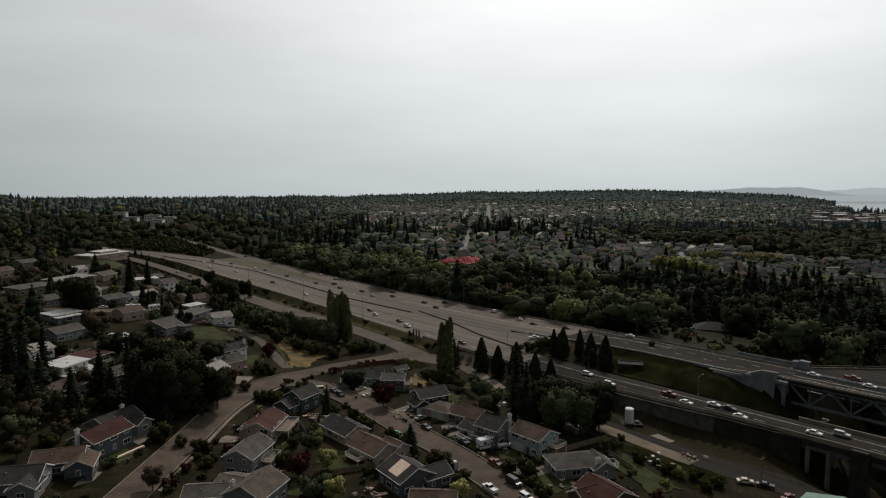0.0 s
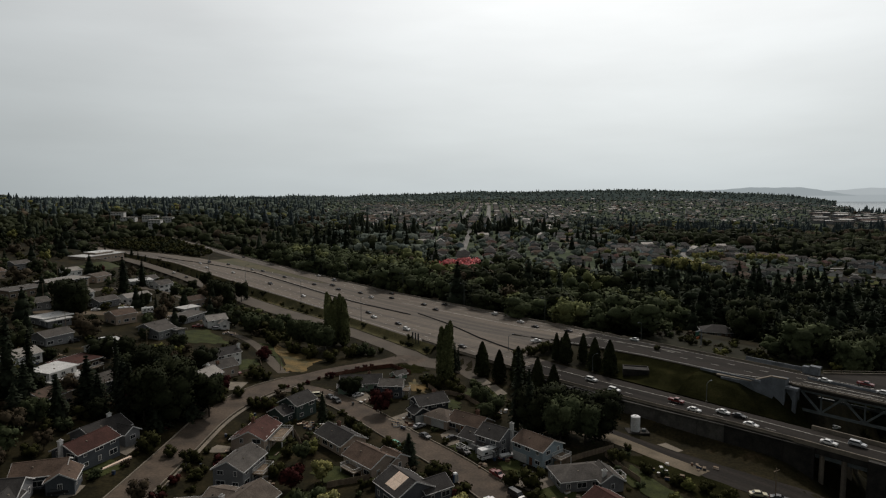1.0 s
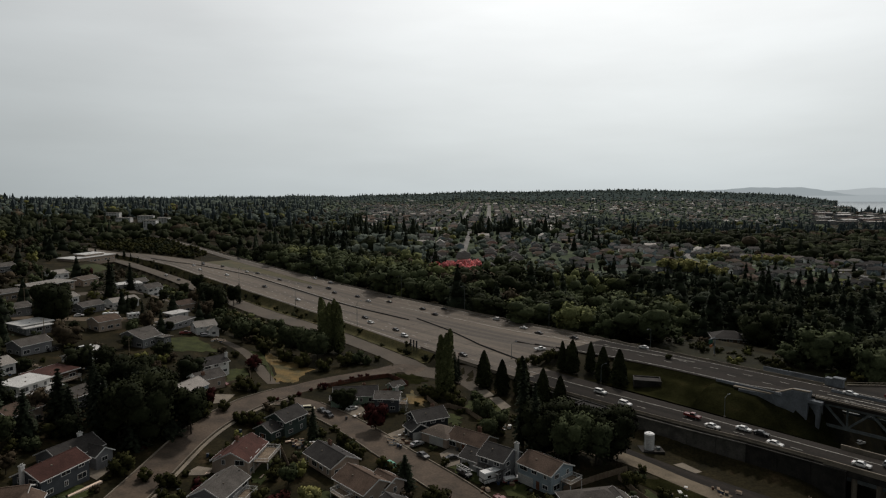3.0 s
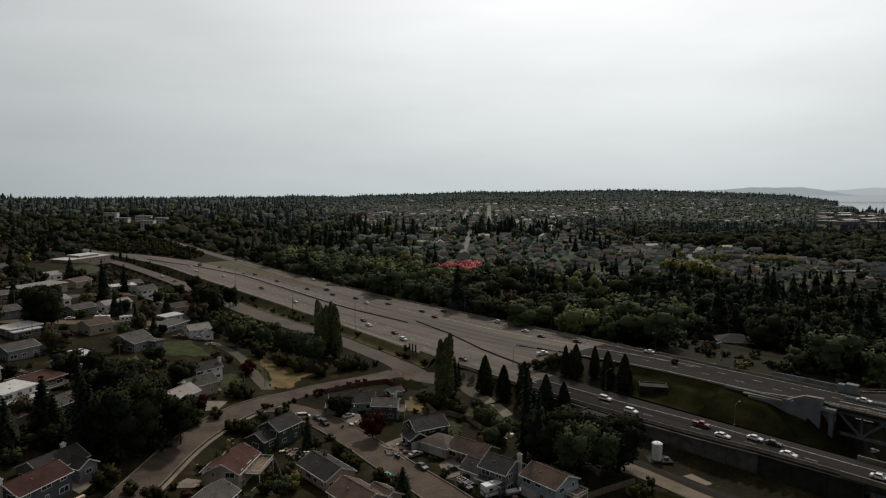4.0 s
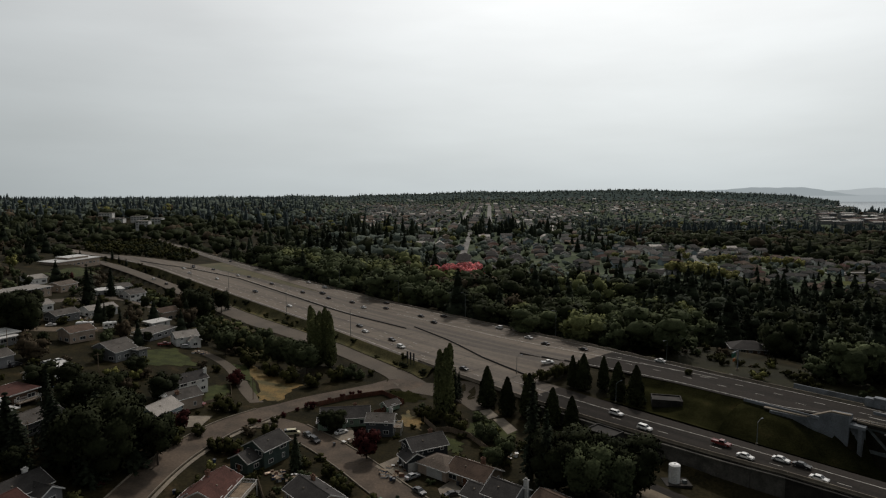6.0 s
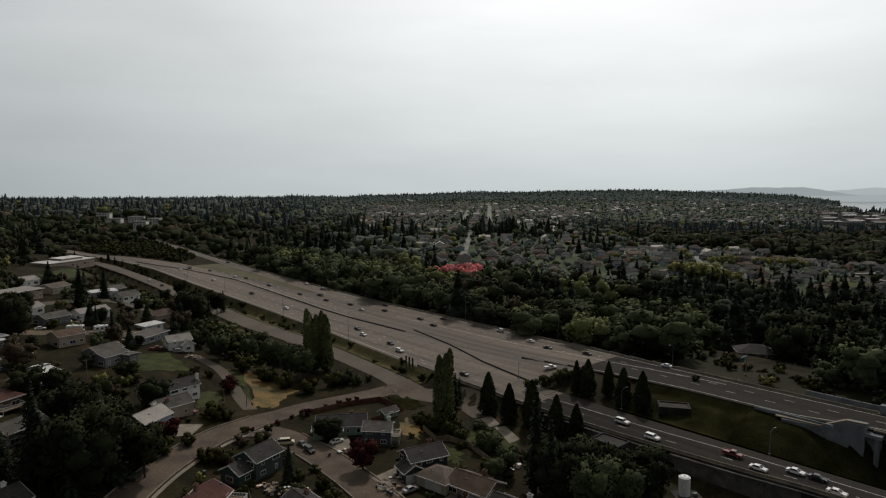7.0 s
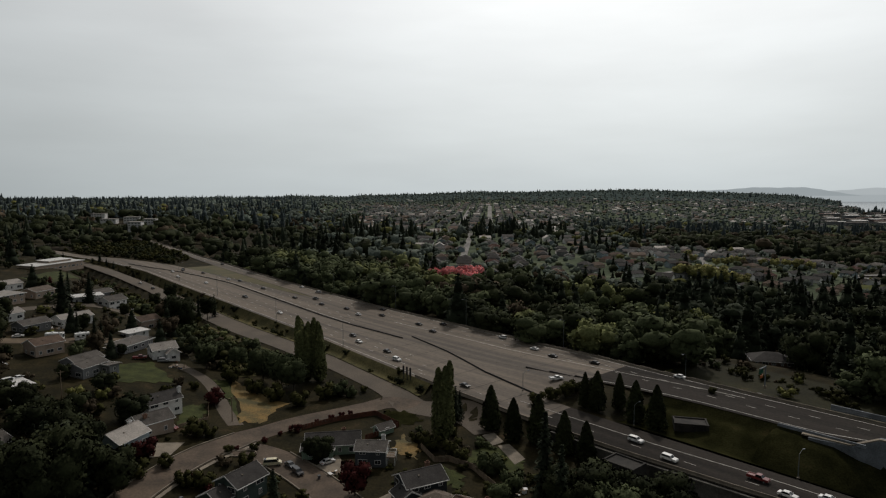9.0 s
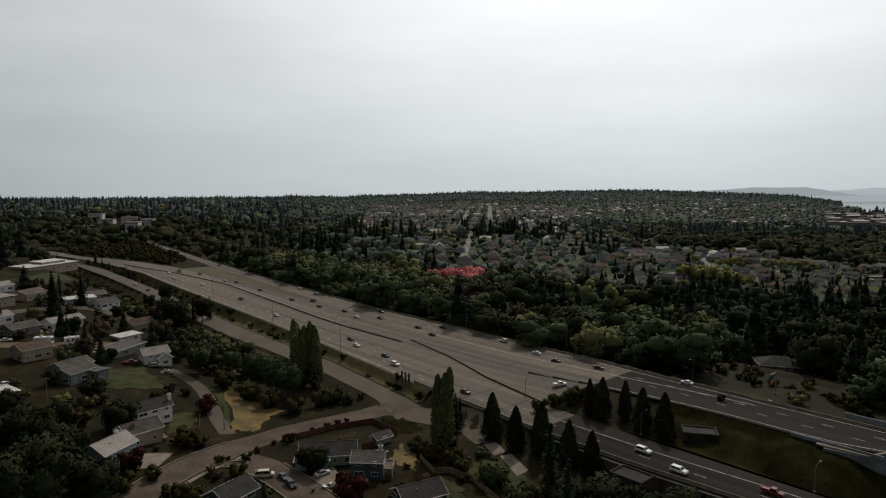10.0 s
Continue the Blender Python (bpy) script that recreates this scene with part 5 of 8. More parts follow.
for i in range(3):
    for j in range(2):
        x0, y0 = -1.6 + 1.42 * i, -4.2 + 2.0 * j
        z0 = 3.8 + 2.415 + 0.28 - s * abs(y0)
        z1 = 3.8 + 2.415 + 0.28 - s * abs(y0 + 1.95)
        ply = Geo().add([(x0, y0, z0), (x0 + 1.38, y0, z0), (x0 + 1.38, y0 + 1.95, z1), (x0, y0 + 1.95, z1), (x0, y0, z0 - 0.05), (x0 + 1.38, y0, z0 - 0.05), (x0 + 1.38, y0 + 1.95, z1 - 0.05), (x0, y0 + 1.95, z1 - 0.05)], [(0, 1, 2, 3), (7, 6, 5, 4), (0, 4, 5, 1), (1, 5, 6, 2), (2, 6, 7, 3), (3, 7, 4, 0)])
        part("plywood_sheet", ply, M_PLY, roof_job, "bare new plywood sheet")
home(-1.6, 104.0, -4, [(0, 0, 9.0, 7.0, 2.9, 1.4, "gable")], W_TAN, R_BROWN, "low tan house with brown shingle roof")
home(-3.4, 155.8, 28, [(0, 0, 9.0, 6.6, 4.8, 1.7, "gable"), (-4.2, -2.2, -4.6, 4.6, 3.0, 1.3, "gable")], W_BLACK, R_DARK, "charcoal two-storey house with dark gable roof and white trim", garage=(-4.2, -4.62, 0), chimney=(2.5, 1.8, 6.8))
home(0.0, 150.2, -38, [(0, 0, 8.0, 6.6, 2.8, 1.6, "hip")], W_BEIGE, R_TAN, "beige bungalow with tan hip roof", garage=(0.8, -3.35, 0))
home(6.4, 146.6, -38, [(0, 0, 10.0, 7.0, 2.8, 1.7, "gable")], W_TAN, R_BROWN, "tan bungalow with brown shingle gable roof", chimney=(1.5, 1.2, 5.6), door=(0, -3.55, 0))
home(10.2, 135.6, -40, [(1.6, 0, 6.8, 7.0, 5.2, 1.8, "gable"), (-4.4, -0.3, 5.6, 6.0, 2.9, 1.5, "gable"), (1.6, -3.9, 5.6, 1.6, 2.7, 0.7, "flat")], W_GREY, R_DARK, "grey two-storey house with dark roof and tall chimney", chimney=(5.2, 1.5, 8.2), garage=(-4.6, -3.35, 0))
home(19.4, 129.8, -48, [(0, 0, 9.0, 7.4, 5.0, 1.6, "gable")], W_BLUE, R_BROWN, "pale blue two-storey house with brown gable roof", deck=(5.9, 1.4, 2.6, 4.0, 2.7), door=(1.0, -3.75, 0), garage=(-2.4, -3.75, 0))
home(26.0, 119.6, 12, [(0, 0, 12.0, 7.6, 2.8, 1.7, "hip"), (4.6, -2.4, -6.6, 5.0, 2.8, 1.5, "gable")], W_GREY, R_GREY, "long grey ranch house with grey hip roof and porch", chimney=(3.2, -4.6, 4.8), deck=(8.6, -0.6, 2.4, 2.6, 0.9))
home(28.6, 107.0, -60, [(0, 0, 9.5, 7.6, 3.0, 1.8, "gable"), (-1.0, -4.0, -5.5, 5.0, 2.9, 1.4, "gable")], W_BROWN, R_RED, "brown house with red-brown shingle roof")
home(62.4, 98.4, 42, [(0, 0, 21.0, 13.0, 3.4, 1.4, "gable")], W_GREY, R_TEAL, "grey shed building with teal ribbed metal roof", name="shed_building", trim=False, vents=0)
home(-23.2, 176.9, 8, [(0.6, 0, 13.0, 7.0, 3.0, 1.8, "gable"), (-4.6, -3.2, -4.2, 4.0, 2.7, 1.3, "gable"), (-1.0, -3.4, -4.2, 3.4, 2.7, 1.2, "gable")], W_MINT, R_DARK, "mint-green ranch house with dark gable roofs", chimney=(3.2, 0.8, 5.4))
home(-13.6, 170.4, -4, [(0, 0, 7.0, 6.0, 4.6, 1.2, "gable")], W_SLATE, R_GREY, "slate-grey two-storey house with grey roof", deck=(4.6, -0.6, 2.0, 3.0, 2.6), chimney=(2.4, 1.4, 6.6))
home(-12.8, 185.8, 42, [(0, 0, 4.6, 3.0, 1.9, 0.9, "gable")], W_MINT, R_GREY, "small mint-green garden shed by a red fence", name="garden_shed", vents=0)
home(-67.6, 121.2, 72, [(0, 0, 11.0, 7.2, 4.8, 1.7, "gable")], W_SLATE, R_RED, "slate-blue two-storey house with red-brown roof", chimney=(-5.8, 0.6, 7.6), vents=2)
home(-69.8, 130.4, 66, [(0, 0, 10.0, 8.0, 3.4, 1.8, "gable"), (2.4, -5.0, -5.0, 4.0, 2.9, 1.2, "gable")], W_GREY, R_DARK, "grey house with dark shingle roof and white chimney", chimney=(2.6, 0.4, 6.2))
home(-70.0, 111.6, 18, [(0, 0, 9.5, 7.0, 3.4, 1.6, "gable"), (4.6, -3.0, -6.5, 5.0, 2.9, 1.4, "gable")], W_SLATE, R_BROWN, "slate-blue house with brown gable roofs and white trim")
home(-72.5, 103.5, 12, [(0, 0, 10.0, 7.0, 3.2, 1.8, "gable"), (3.0, -3.6, -5.0, 4.6, 2.8, 1.3, "gable")], W_GREY, R_DARK, "grey house with steep front gables and white trim")
home(-63.6, 169.6, 72, [(0, 0, 9.0, 7.0, 3.6, 1.8, "gable")], W_BLUE, R_LIGHT, "pale blue house with light grey gable roof", chimney=(2.8, 0.6, 6.0), deck=(-1.5, -4.4, 3.4, 1.8, 0.8))
home(-62.2, 178.8, 50, [(0, 0, 8.5, 6.6, 4.0, 1.6, "gable")], W_BEIGE, R_GREY, "beige house with grey roof and white dormer", chimney=(-2.0, -1.4, 5.8))
home(-65.0, 189.5, 50, [(0, 0, 9.0, 6.6, 4.8, 1.6, "gable")], W_WHITE, R_DARK, "white two-storey house with dark roof and broad chimney", chimney=(4.6, -1.6, 7.2))
home(-82.2, 230.0, 40, [(0, 0, 8.0, 6.6, 4.6, 1.6, "gable"), (2.0, -3.2, -4.6, 4.0, 3.2, 1.3, "gable")], W_WHITE, R_LIGHT, "white two-storey house with light grey roof")
home(-93.8, 234.5, 76, [(0, 0, 14.0, 7.0, 3.0, 0.8, "flat")], W_GREY, R_GREY, "long grey flat-roofed house on the slope")
home(-99.5, 249.0, 60, [(0, 0, 8.0, 5.0, 2.6, 0.5, "flat")], W_WHITE, R_PALE, "white flat-roofed carport house")
home(-96.4, 213.5, 66, [(0, 0, 9.5, 7.0, 3.2, 1.4, "gable")], W_GREY, R_GREY, "grey house with grey gable roof and white porch", deck=(0, -4.5, 5, 2, 1.2))
home(-128.0, 290.0, 66, [(0, 0, 9.0, 7.4, 5.4, 1.8, "gable")], W_WHITE, R_GREY, "white two-storey house with grey gable roof")
home(-138.6, 291.0, 40, [(0, 0, 12.0, 7.0, 3.2, 0.6, "flat")], W_WHITE, R_PALE, "white flat-roofed house on the hill")
home(-123.0, 255.0, 60, [(0, 0, 12.0, 7.0, 3.4, 1.4, "gable")], W_WHITE, R_LIGHT, "white house with light grey gable roof")
home(-129.0, 243.0, 66, [(0, 0, 10.0, 7.0, 3.4, 1.4, "gable")], W_GREY, R_GREY, "grey house with white windows and grey roof")
home(-95.6, 157.0, 74, [(0, 0, 9.0, 7.0, 5.4, 0.8, "flat"), (0, -4.6, 11.0, 3.4, 2.8, 0.5, "flat")], W_WHITE, R_PALE, "white two-storey house with pale flat roofs")
home(-97.5, 169.5, 70, [(0, 0, 11.0, 8.0, 3.2, 0.8, "flat")], W_BROWN, R_RED, "low brown house with red-brown flat roof", deck=(2, -5.0, 6.0, 2.0, 0.8))
home(-129.6, 211.5, 64, [(0, 0, 11.0, 8.0, 3.4, 0.6, "flat"), (-1, -5.0, 9.0, 3.5, 2.6, 0.4, "flat")], W_GREY, R_PALE, "grey house with pale stepped flat roofs")
home(-164.0, 249.0, 71, [(0, 0, 18.0, 9.0, 3.8, 0.6, "flat")], W_TAN, R_GREY, "long tan building with grey flat roof", name="low_building")
home(-161.0, 270.5, 74, [(0, 0, 22.0, 10.0, 4.6, 0.8, "flat")], W_BEIGE, R_LIGHT, "long beige building with pale flat roof", name="low_building")
home(-99.0, 187.2, 78, [(0, 0, 10.0, 8.0, 3.2, 1.2, "gable")], W_WHITE, R_PALE, "white house with pale gable roof")
home(-92.2, 208.0, 72, [(0, 0, 9.0, 7.0, 3.8, 1.2, "gable"), (4, -4.5, -4.0, 3.6, 2.8, 0.8, "flat")], W_GREY, R_GREY, "grey house with grey roof and side porch")
home(-157.5, 291.0, 80, [(0, 0, 11.0, 8.0, 3.6, 1.4, "gable")], W_BEIGE, R_TAN, "beige house with tan roof on the hill")
home(-198.0, 366.0, 76, [(0, 0, 34.0, 12.0, 4.2, 0.8, "flat"), (4, 2.0, 16.0, 8.0, 5.8, 0.6, "flat")], W_BEIGE, R_PALE, "long school building with white flat roofs", name="school_building")
home(108.0, 250.0, -14, [(0, 0, 14.5, 10.5, 2.4, 2.6, "hip")], W_BROWN, R_DARK, "brown hall with dark hip roof beside the freeway", name="hall", vents=0, lift=2.6)
for x, y, turn, kind in ((-112, 168, 68, 0), (-116, 190, 66, 1), (-108, 150, 72, 2), (-146, 228, 64, 1), (-144, 252, 70, 0), (-112, 222, 60, 2), (-176, 300, 70, 0), (-118, 132, 75, 1), (-196, 278, 72, 2), (-206, 310, 74, 1), (-150, 198, 66, 0), (-106, 270, 60, 2), (-145, 312, 60, 1), (-180, 226, 68, 2), (-215, 250, 70, 0), (-84, 158, 70, 1), (-88, 142, 76, 2), (-240, 330, 60, 1), (-232, 292, 66, 2)):
    look_of = ((W_WHITE, R_LIGHT, "white hill house with light grey gable roof"), (W_GREY, R_GREY, "grey hill house with grey gable roof"), (W_BEIGE, R_BROWN, "beige hill house with brown gable roof"))[kind]
    home(x, y, turn, [(0, 0, 11.0 - kind, 7.4, 3.4 + 0.5 * kind, 1.5, "gable")], *look_of, vents=1)
# ---- trees and shrubs one by one ----
def plant_all(key, *spots, **more):
    for x, y, h in spots:
        plant(key, x * S, y * S, h * S, **more)
        TAKEN.append((x * S, y * S, 2.0))


plant_all('fir', (-95.9, 141.4, 20.4), (-95.7, 148.4, 15.2), (-78.3, 153.7, 14.3), (-141.4, 284.0, 11.6), (3.6, 191.3, 9.3), (4.7, 195.3, 7.0), (-100.3, 304.6, 10.2), (-95.3, 308.7, 9.6), (-113.3, 240.7, 7.9), (-103.7, 236.8, 6.8), (-70.0, 152.6, 10.7), (-109.5, 243.3, 6.2))
plant_all('fir_full', (-100.9, 143.8, 17.4), (-28.5, 151.1, 7.4), (-133.7, 267.3, 15.7), (-135.2, 287.2, 11.8))
plant_all('dense', (-128.2, 221.8, 13.4), (-61.2, 142.9, 14.5), (21.3, 141.7, 12.0), (27.1, 143.7, 11.0), (34.4, 139.9, 11.0), (-24.2, 171.2, 5.2), (-96.3, 277.6, 13.8), (-141.0, 244.6, 10.0), (-74.9, 164.7, 10.7), (-65.6, 157.9, 10.2), (-56.8, 152.5, 6.8), (-115.8, 248.1, 5.4))
plant_all('alder', (-65.6, 140.2, 13.5), (-61.2, 148.6, 13.2), (-54.6, 148.9, 11.2), (-85.5, 121.2, 6.3), (-73.7, 137.1, 5.8), (-26.4, 171.9, 4.6), (-95.7, 302.1, 10.1), (-126.1, 337.7, 9.1), (-129.5, 329.1, 7.7), (-115.1, 274.3, 5.7), (-87.5, 177.2, 8.3))
plant_all('alder', (-60.7, 154.3, 6.9), (-91.8, 225.7, 4.0))
plant_all('plum', (-66.7, 145.3, 10.3), (-27.7, 116.6, 5.0), (-15.2, 156.1, 6.6), (-63.3, 150.8, 9.6))
plant_all('bare', (-83.6, 123.5, 7.0), (-85.9, 145.8, 7.1), (-78.5, 112.3, 4.6), (-76.4, 122.3, 4.2), (-51.6, 107.9, 4.7), (-109.5, 293.4, 8.6), (-92.0, 257.9, 7.5), (-76.8, 180.6, 4.9), (-92.5, 255.5, 7.5))
plant_all('oak', (-83.3, 130.7, 6.7), (-84.3, 150.3, 5.2), (-28.3, 127.9, 4.3), (13.0, 154.4, 5.5), (-67.4, 236.5, 7.0), (-67.7, 225.8, 8.3), (83.8, 252.3, 6.0))
plant_all('bush', (-43.0, 158.0, 3.7), (-46.0, 157.6, 2.5), (-19.0, 143.0, 2.6), (-21.7, 148.2, 2.5), (-11.9, 137.2, 2.2), (-16.8, 140.9, 2.4), (-32.1, 122.1, 3.0), (-31.9, 130.9, 2.5), (-1.6, 122.1, 3.5), (0.2, 120.8, 3.5), (12.8, 118.6, 3.0), (16.5, 117.8, 4.0), (17.7, 107.8, 3.1), (-49.7, 112.9, 1.6), (-49.1, 122.2, 1.8))
plant_all('bush', (-48.6, 131.0, 1.3), (-48.4, 126.5, 1.5), (-50.0, 126.0, 3.0), (-60.6, 150.2, 3.5), (-60.9, 160.6, 3.8), (-76.9, 119.1, 2.8), (-71.6, 118.3, 2.3), (-54.6, 127.3, 2.4), (-59.3, 128.6, 4.3), (35.1, 128.1, 3.1), (39.6, 123.3, 2.4), (44.0, 119.8, 2.3), (48.8, 117.7, 2.5), (52.0, 115.0, 2.2), (39.3, 134.7, 1.5))
plant_all('bush', (49.1, 113.2, 2.2), (-3.0, 177.8, 3.2), (-1.6, 175.7, 3.3), (2.5, 173.7, 3.5), (-5.1, 180.0, 2.5), (4.5, 170.0, 3.0), (-39.3, 176.2, 1.8), (-30.3, 208.4, 4.3), (-36.0, 203.4, 4.1), (-43.4, 207.4, 4.7), (-49.4, 211.2, 4.5), (-58.2, 218.1, 5.0), (-20.8, 213.2, 1.7), (28.0, 199.7, 3.5), (31.8, 201.8, 3.8))
plant_all('bush', (34.2, 203.0, 3.1), (66.2, 197.0, 1.8), (23.4, 196.0, 3.4), (-67.2, 190.3, 3.3), (-52.6, 179.0, 4.2), (-50.0, 180.0, 2.4), (-52.6, 163.7, 2.7), (-47.6, 159.1, 2.6), (-64.0, 207.6, 2.2), (-38.8, 168.8, 3.0), (-43.9, 174.1, 1.8), (-58.3, 169.1, 2.2), (-60.8, 163.6, 2.7), (-55.7, 158.5, 3.6))
plant_all('golden', (-22.6, 119.6, 4.5), (-19.0, 106.8, 4.9), (3.1, 106.6, 4.3))
plant_all('bush_light', (-22.8, 109.0, 4.4), (10.0, 164.8, 4.3), (-78.1, 131.7, 2.9), (-27.4, 211.2, 4.3), (-23.9, 210.2, 2.9))
plant_all('bush_gold', (-27.4, 132.4, 3.2), (45.8, 118.5, 2.3), (-79.9, 192.7, 2.7), (-83.0, 203.3, 2.8), (-85.2, 190.8, 3.3))
plant_all('fir_full', (-217.8, 454.7, 6.5), (-207.5, 443.9, 7.5), (-212.0, 448.0, 5.5), (-185.3, 423.6, 6.5), (-146.2, 378.2, 6.0), (-226.0, 462.0, 7.0))
plant_all('fir_thin', (19.0, 140.9, 15.9), (17.3, 146.5, 19.2))
plant_all('maple', (-60.5, 232.4, 7.0), (-50.5, 222.5, 10.0), (-44.1, 217.9, 10.7), (-40.1, 215.2, 9.7), (-62.2, 252.4, 5.5), (30.8, 137.4, 10.0), (25.4, 137.2, 11.5), (10.3, 151.1, 5.0))
plant_all('bush_red', (-49.3, 116.9, 1.9), (-57.8, 166.6, 3.9), (-42.9, 175.7, 1.0), (-38.2, 180.2, 1.3), (-35.9, 184.5, 1.0), (-29.2, 192.0, 0.9), (-26.1, 193.8, 1.3), (-23.9, 195.6, 1.3), (-22.0, 197.1, 1.1), (-55.9, 198.9, 4.2))
plant_all('poplar', (-38.8, 225.0, 19.4), (-34.6, 224.0, 18.6), (0.2, 181.0, 18.1))
plant_all('cypress', (11.6, 187.2, 10.8), (16.1, 181.4, 9.8), (21.2, 179.1, 11.1), (26.0, 174.7, 9.6), (29.8, 171.2, 9.0), (37.3, 193.2, 10.0), (44.5, 186.8, 10.2), (47.7, 182.1, 10.6))
plant_all('cypress_slim', (34.8, 194.9, 8.8), (42.5, 193.1, 9.2), (36.2, 194.2, 7.8))
plant_all('fir_full', (-6.8, 128.2, 6.4), wide=1.6)
plant_all('fir_full', (-64.5, 147.5, 13.0), (-70.5, 144.0, 12.0), (-58.5, 146.5, 11.5), (-67.5, 151.5, 12.0), (-74.5, 149.0, 11.0), (-62.5, 139.5, 10.5), (-82.0, 136.0, 10.0), (-90.5, 138.5, 11.0), (-80.5, 145.0, 12.0), (-87.0, 130.0, 9.0), (-76.0, 141.0, 10.0), wide=1.35)
# ---- woods and far suburbs ----
def jitter_points(x0, x1, y0, y1, step, seed):
    rng = np.random.default_rng(seed)
    xs, ys = np.meshgrid(np.arange(x0, x1, step), np.arange(y0, y1, step))
    k = xs.size
    return np.stack([xs.ravel() + (rng.random(k) - 0.5) * step * 0.9, ys.ravel() + (rng.random(k) - 0.5) * step * 0.9], axis=1), rng


def plan_along(pts):
    return along(pts[:, 0] * S, pts[:, 1] * S)


def plan_land(pts):
    return land(pts[:, 0] * S, pts[:, 1] * S) / S


def scaled(*circles):
    return [(x * S, y * S, r * S) for x, y, r in circles]


def clear_of(points, circles):
    points = points * S
    keep = np.ones(len(points), bool)
    for x, y, r in circles:
        keep &= (points[:, 0] - x) ** 2 + (points[:, 1] - y) ** 2 > r * r
    return keep


def copies(shape, spots, heights, wides, rng, turn=None):
    """One shape set down at many spots as one vertex array and one face array."""
    v, f = shape[:2]
    spots, heights = spots * S, heights * S
    full = v[:, 2].max()
    k = len(spots)
    a = rng.random(k) * 2 * math.pi if turn is None else turn + 0.5 * math.pi * rng.integers(0, 4, k) + 0.08 * rng.normal(size=k)
    c, s = np.cos(a)[:, None], np.sin(a)[:, None]
    scale = (heights / full)[:, None]
    w = scale * wides[:, None]
    x = (v[None, :, 0] * c - v[None, :, 1] * s) * w + spots[:, 0:1]
    y = (v[None, :, 0] * s + v[None, :, 1] * c) * w + spots[:, 1:2]
    z = v[None, :, 2] * scale + (land(spots[:, 0], spots[:, 1]) - 0.3)[:, None]
    verts = np.stack([x, y, z], axis=2).reshape(-1, 3)
    faces = (f[None] + (np.arange(k) * len(v))[:, None, None]).reshape(-1, 4)
    if len(shape) == 2:
        return verts, faces, None
    q = shape[2]
    nrm = np.stack([q[None, :, 0] * c - q[None, :, 1] * s, q[None, :, 0] * s + q[None, :, 1] * c, np.repeat(q[None, :, 2], k, 0)], axis=2).reshape(-1, 3)
    return verts, faces, nrm


def wood(name, groups, label, rng):
    """groups: (shape, spots, heights, wides, material)."""
    vs, fs, ns, ids, mats, base = [], [], [], [], [], 0
    for shape, spots, heights, wides, mat in groups:
        if not len(spots):
            continue
        v, f, nrm = copies(shape, spots, heights, wides, rng)
        ns.append(nrm)
        vs.append(v)
        fs.append(f + base)
        base += len(v)
        if mat not in mats:
            mats.append(mat)
        ids.append(np.full(len(f), mats.index(mat)))
    me = quad_mesh(name, np.concatenate(vs), np.concatenate(fs), mats, np.concatenate(ids), np.concatenate(ns))
    return tagged(new(name, me), label, "wood", kind="stuff")


MID_BROAD = [broad_shape(31 + i, 12, 6.4, 12, 504, 1.0, 0.06, True) for i in range(3)]
MID_FIR = [fir_shape(41 + i, 20, 5.6, 15, 9, 3, 1.5, 0.0, 0.72) for i in range(2)]
BACK_BROAD = [broad_shape(81 + i, 12, 6.4, 7, 130, 1.3, 0.06, True) for i in range(2)]
BACK_FIR = [fir_shape(85 + i, 20, 5.8, 9, 7, 2, 2.0, 0.0, 0.75) for i in range(2)]


def spire_shape(seed, h=16.0, spread=2.7, tiers=4, sides=6):
    """A distant fir: ragged skirts one above another, up to a thin tip."""
    rng = np.random.default_rng(seed)
    vs, fs = [], []
    for i in range(tiers):
        lo, hi = i / tiers * 0.94, (i + 1.25) / tiers
        r0 = spread * (1 - lo) ** 0.8 + 0.15
        r1 = max(0.06, 0.35 * spread * (1 - hi))
        k = len(vs)
        for r, z in ((r0, lo), (r1, min(1.0, hi))):
            for j in range(sides):
                az = 2 * math.pi * (j + 0.5 * (i % 2)) / sides + 0.25 * rng.normal()
                q = r * (1 + 0.24 * rng.normal())
                vs.append((q * math.cos(az), q * math.sin(az), h * z - (0.5 * rng.random() if r == r0 and i else 0)))
        fs += [(k + j, k + (j + 1) % sides, k + sides + (j + 1) % sides, k + sides + j) for j in range(sides)]
    v = np.array(vs)
    nrm = v * np.array([1, 1, 0]) / (np.linalg.norm(v[:, :2], axis=1, keepdims=True) + 1e-6) + np.array([0, 0, 0.5])
    return v, np.array(fs), nrm / np.linalg.norm(nrm, axis=1, keepdims=True)


def crown_shape(seed, h=10.0, spread=4.6, lobes=5):
    """A distant leafy crown: uneven lumps that run into one another."""
    rng = np.random.default_rng(seed)
    cores = []
    for i in range(lobes):
        az, out = 2 * math.pi * (0.618 * i + 0.15 * rng.random()), spread * (0.5 * rng.random() + 0.2) * (i > 0)
        up = h * (0.42 + 0.24 * rng.random() - 0.18 * (out / spread))
        r = spread * (0.5 + 0.18 * rng.random())
        cores.append(blob((out * math.cos(az), out * math.sin(az), up), (r, r * (0.8 + 0.4 * rng.random()), min(h - up, r * 0.95)), rng, 0.25, lobes < 4))
    v, f, _ = crown_arrays(np.zeros((0, 4, 3)), np.zeros((0, 3)), cores, (0, 0, h * 0.3), 0.8)
    return v, f, _


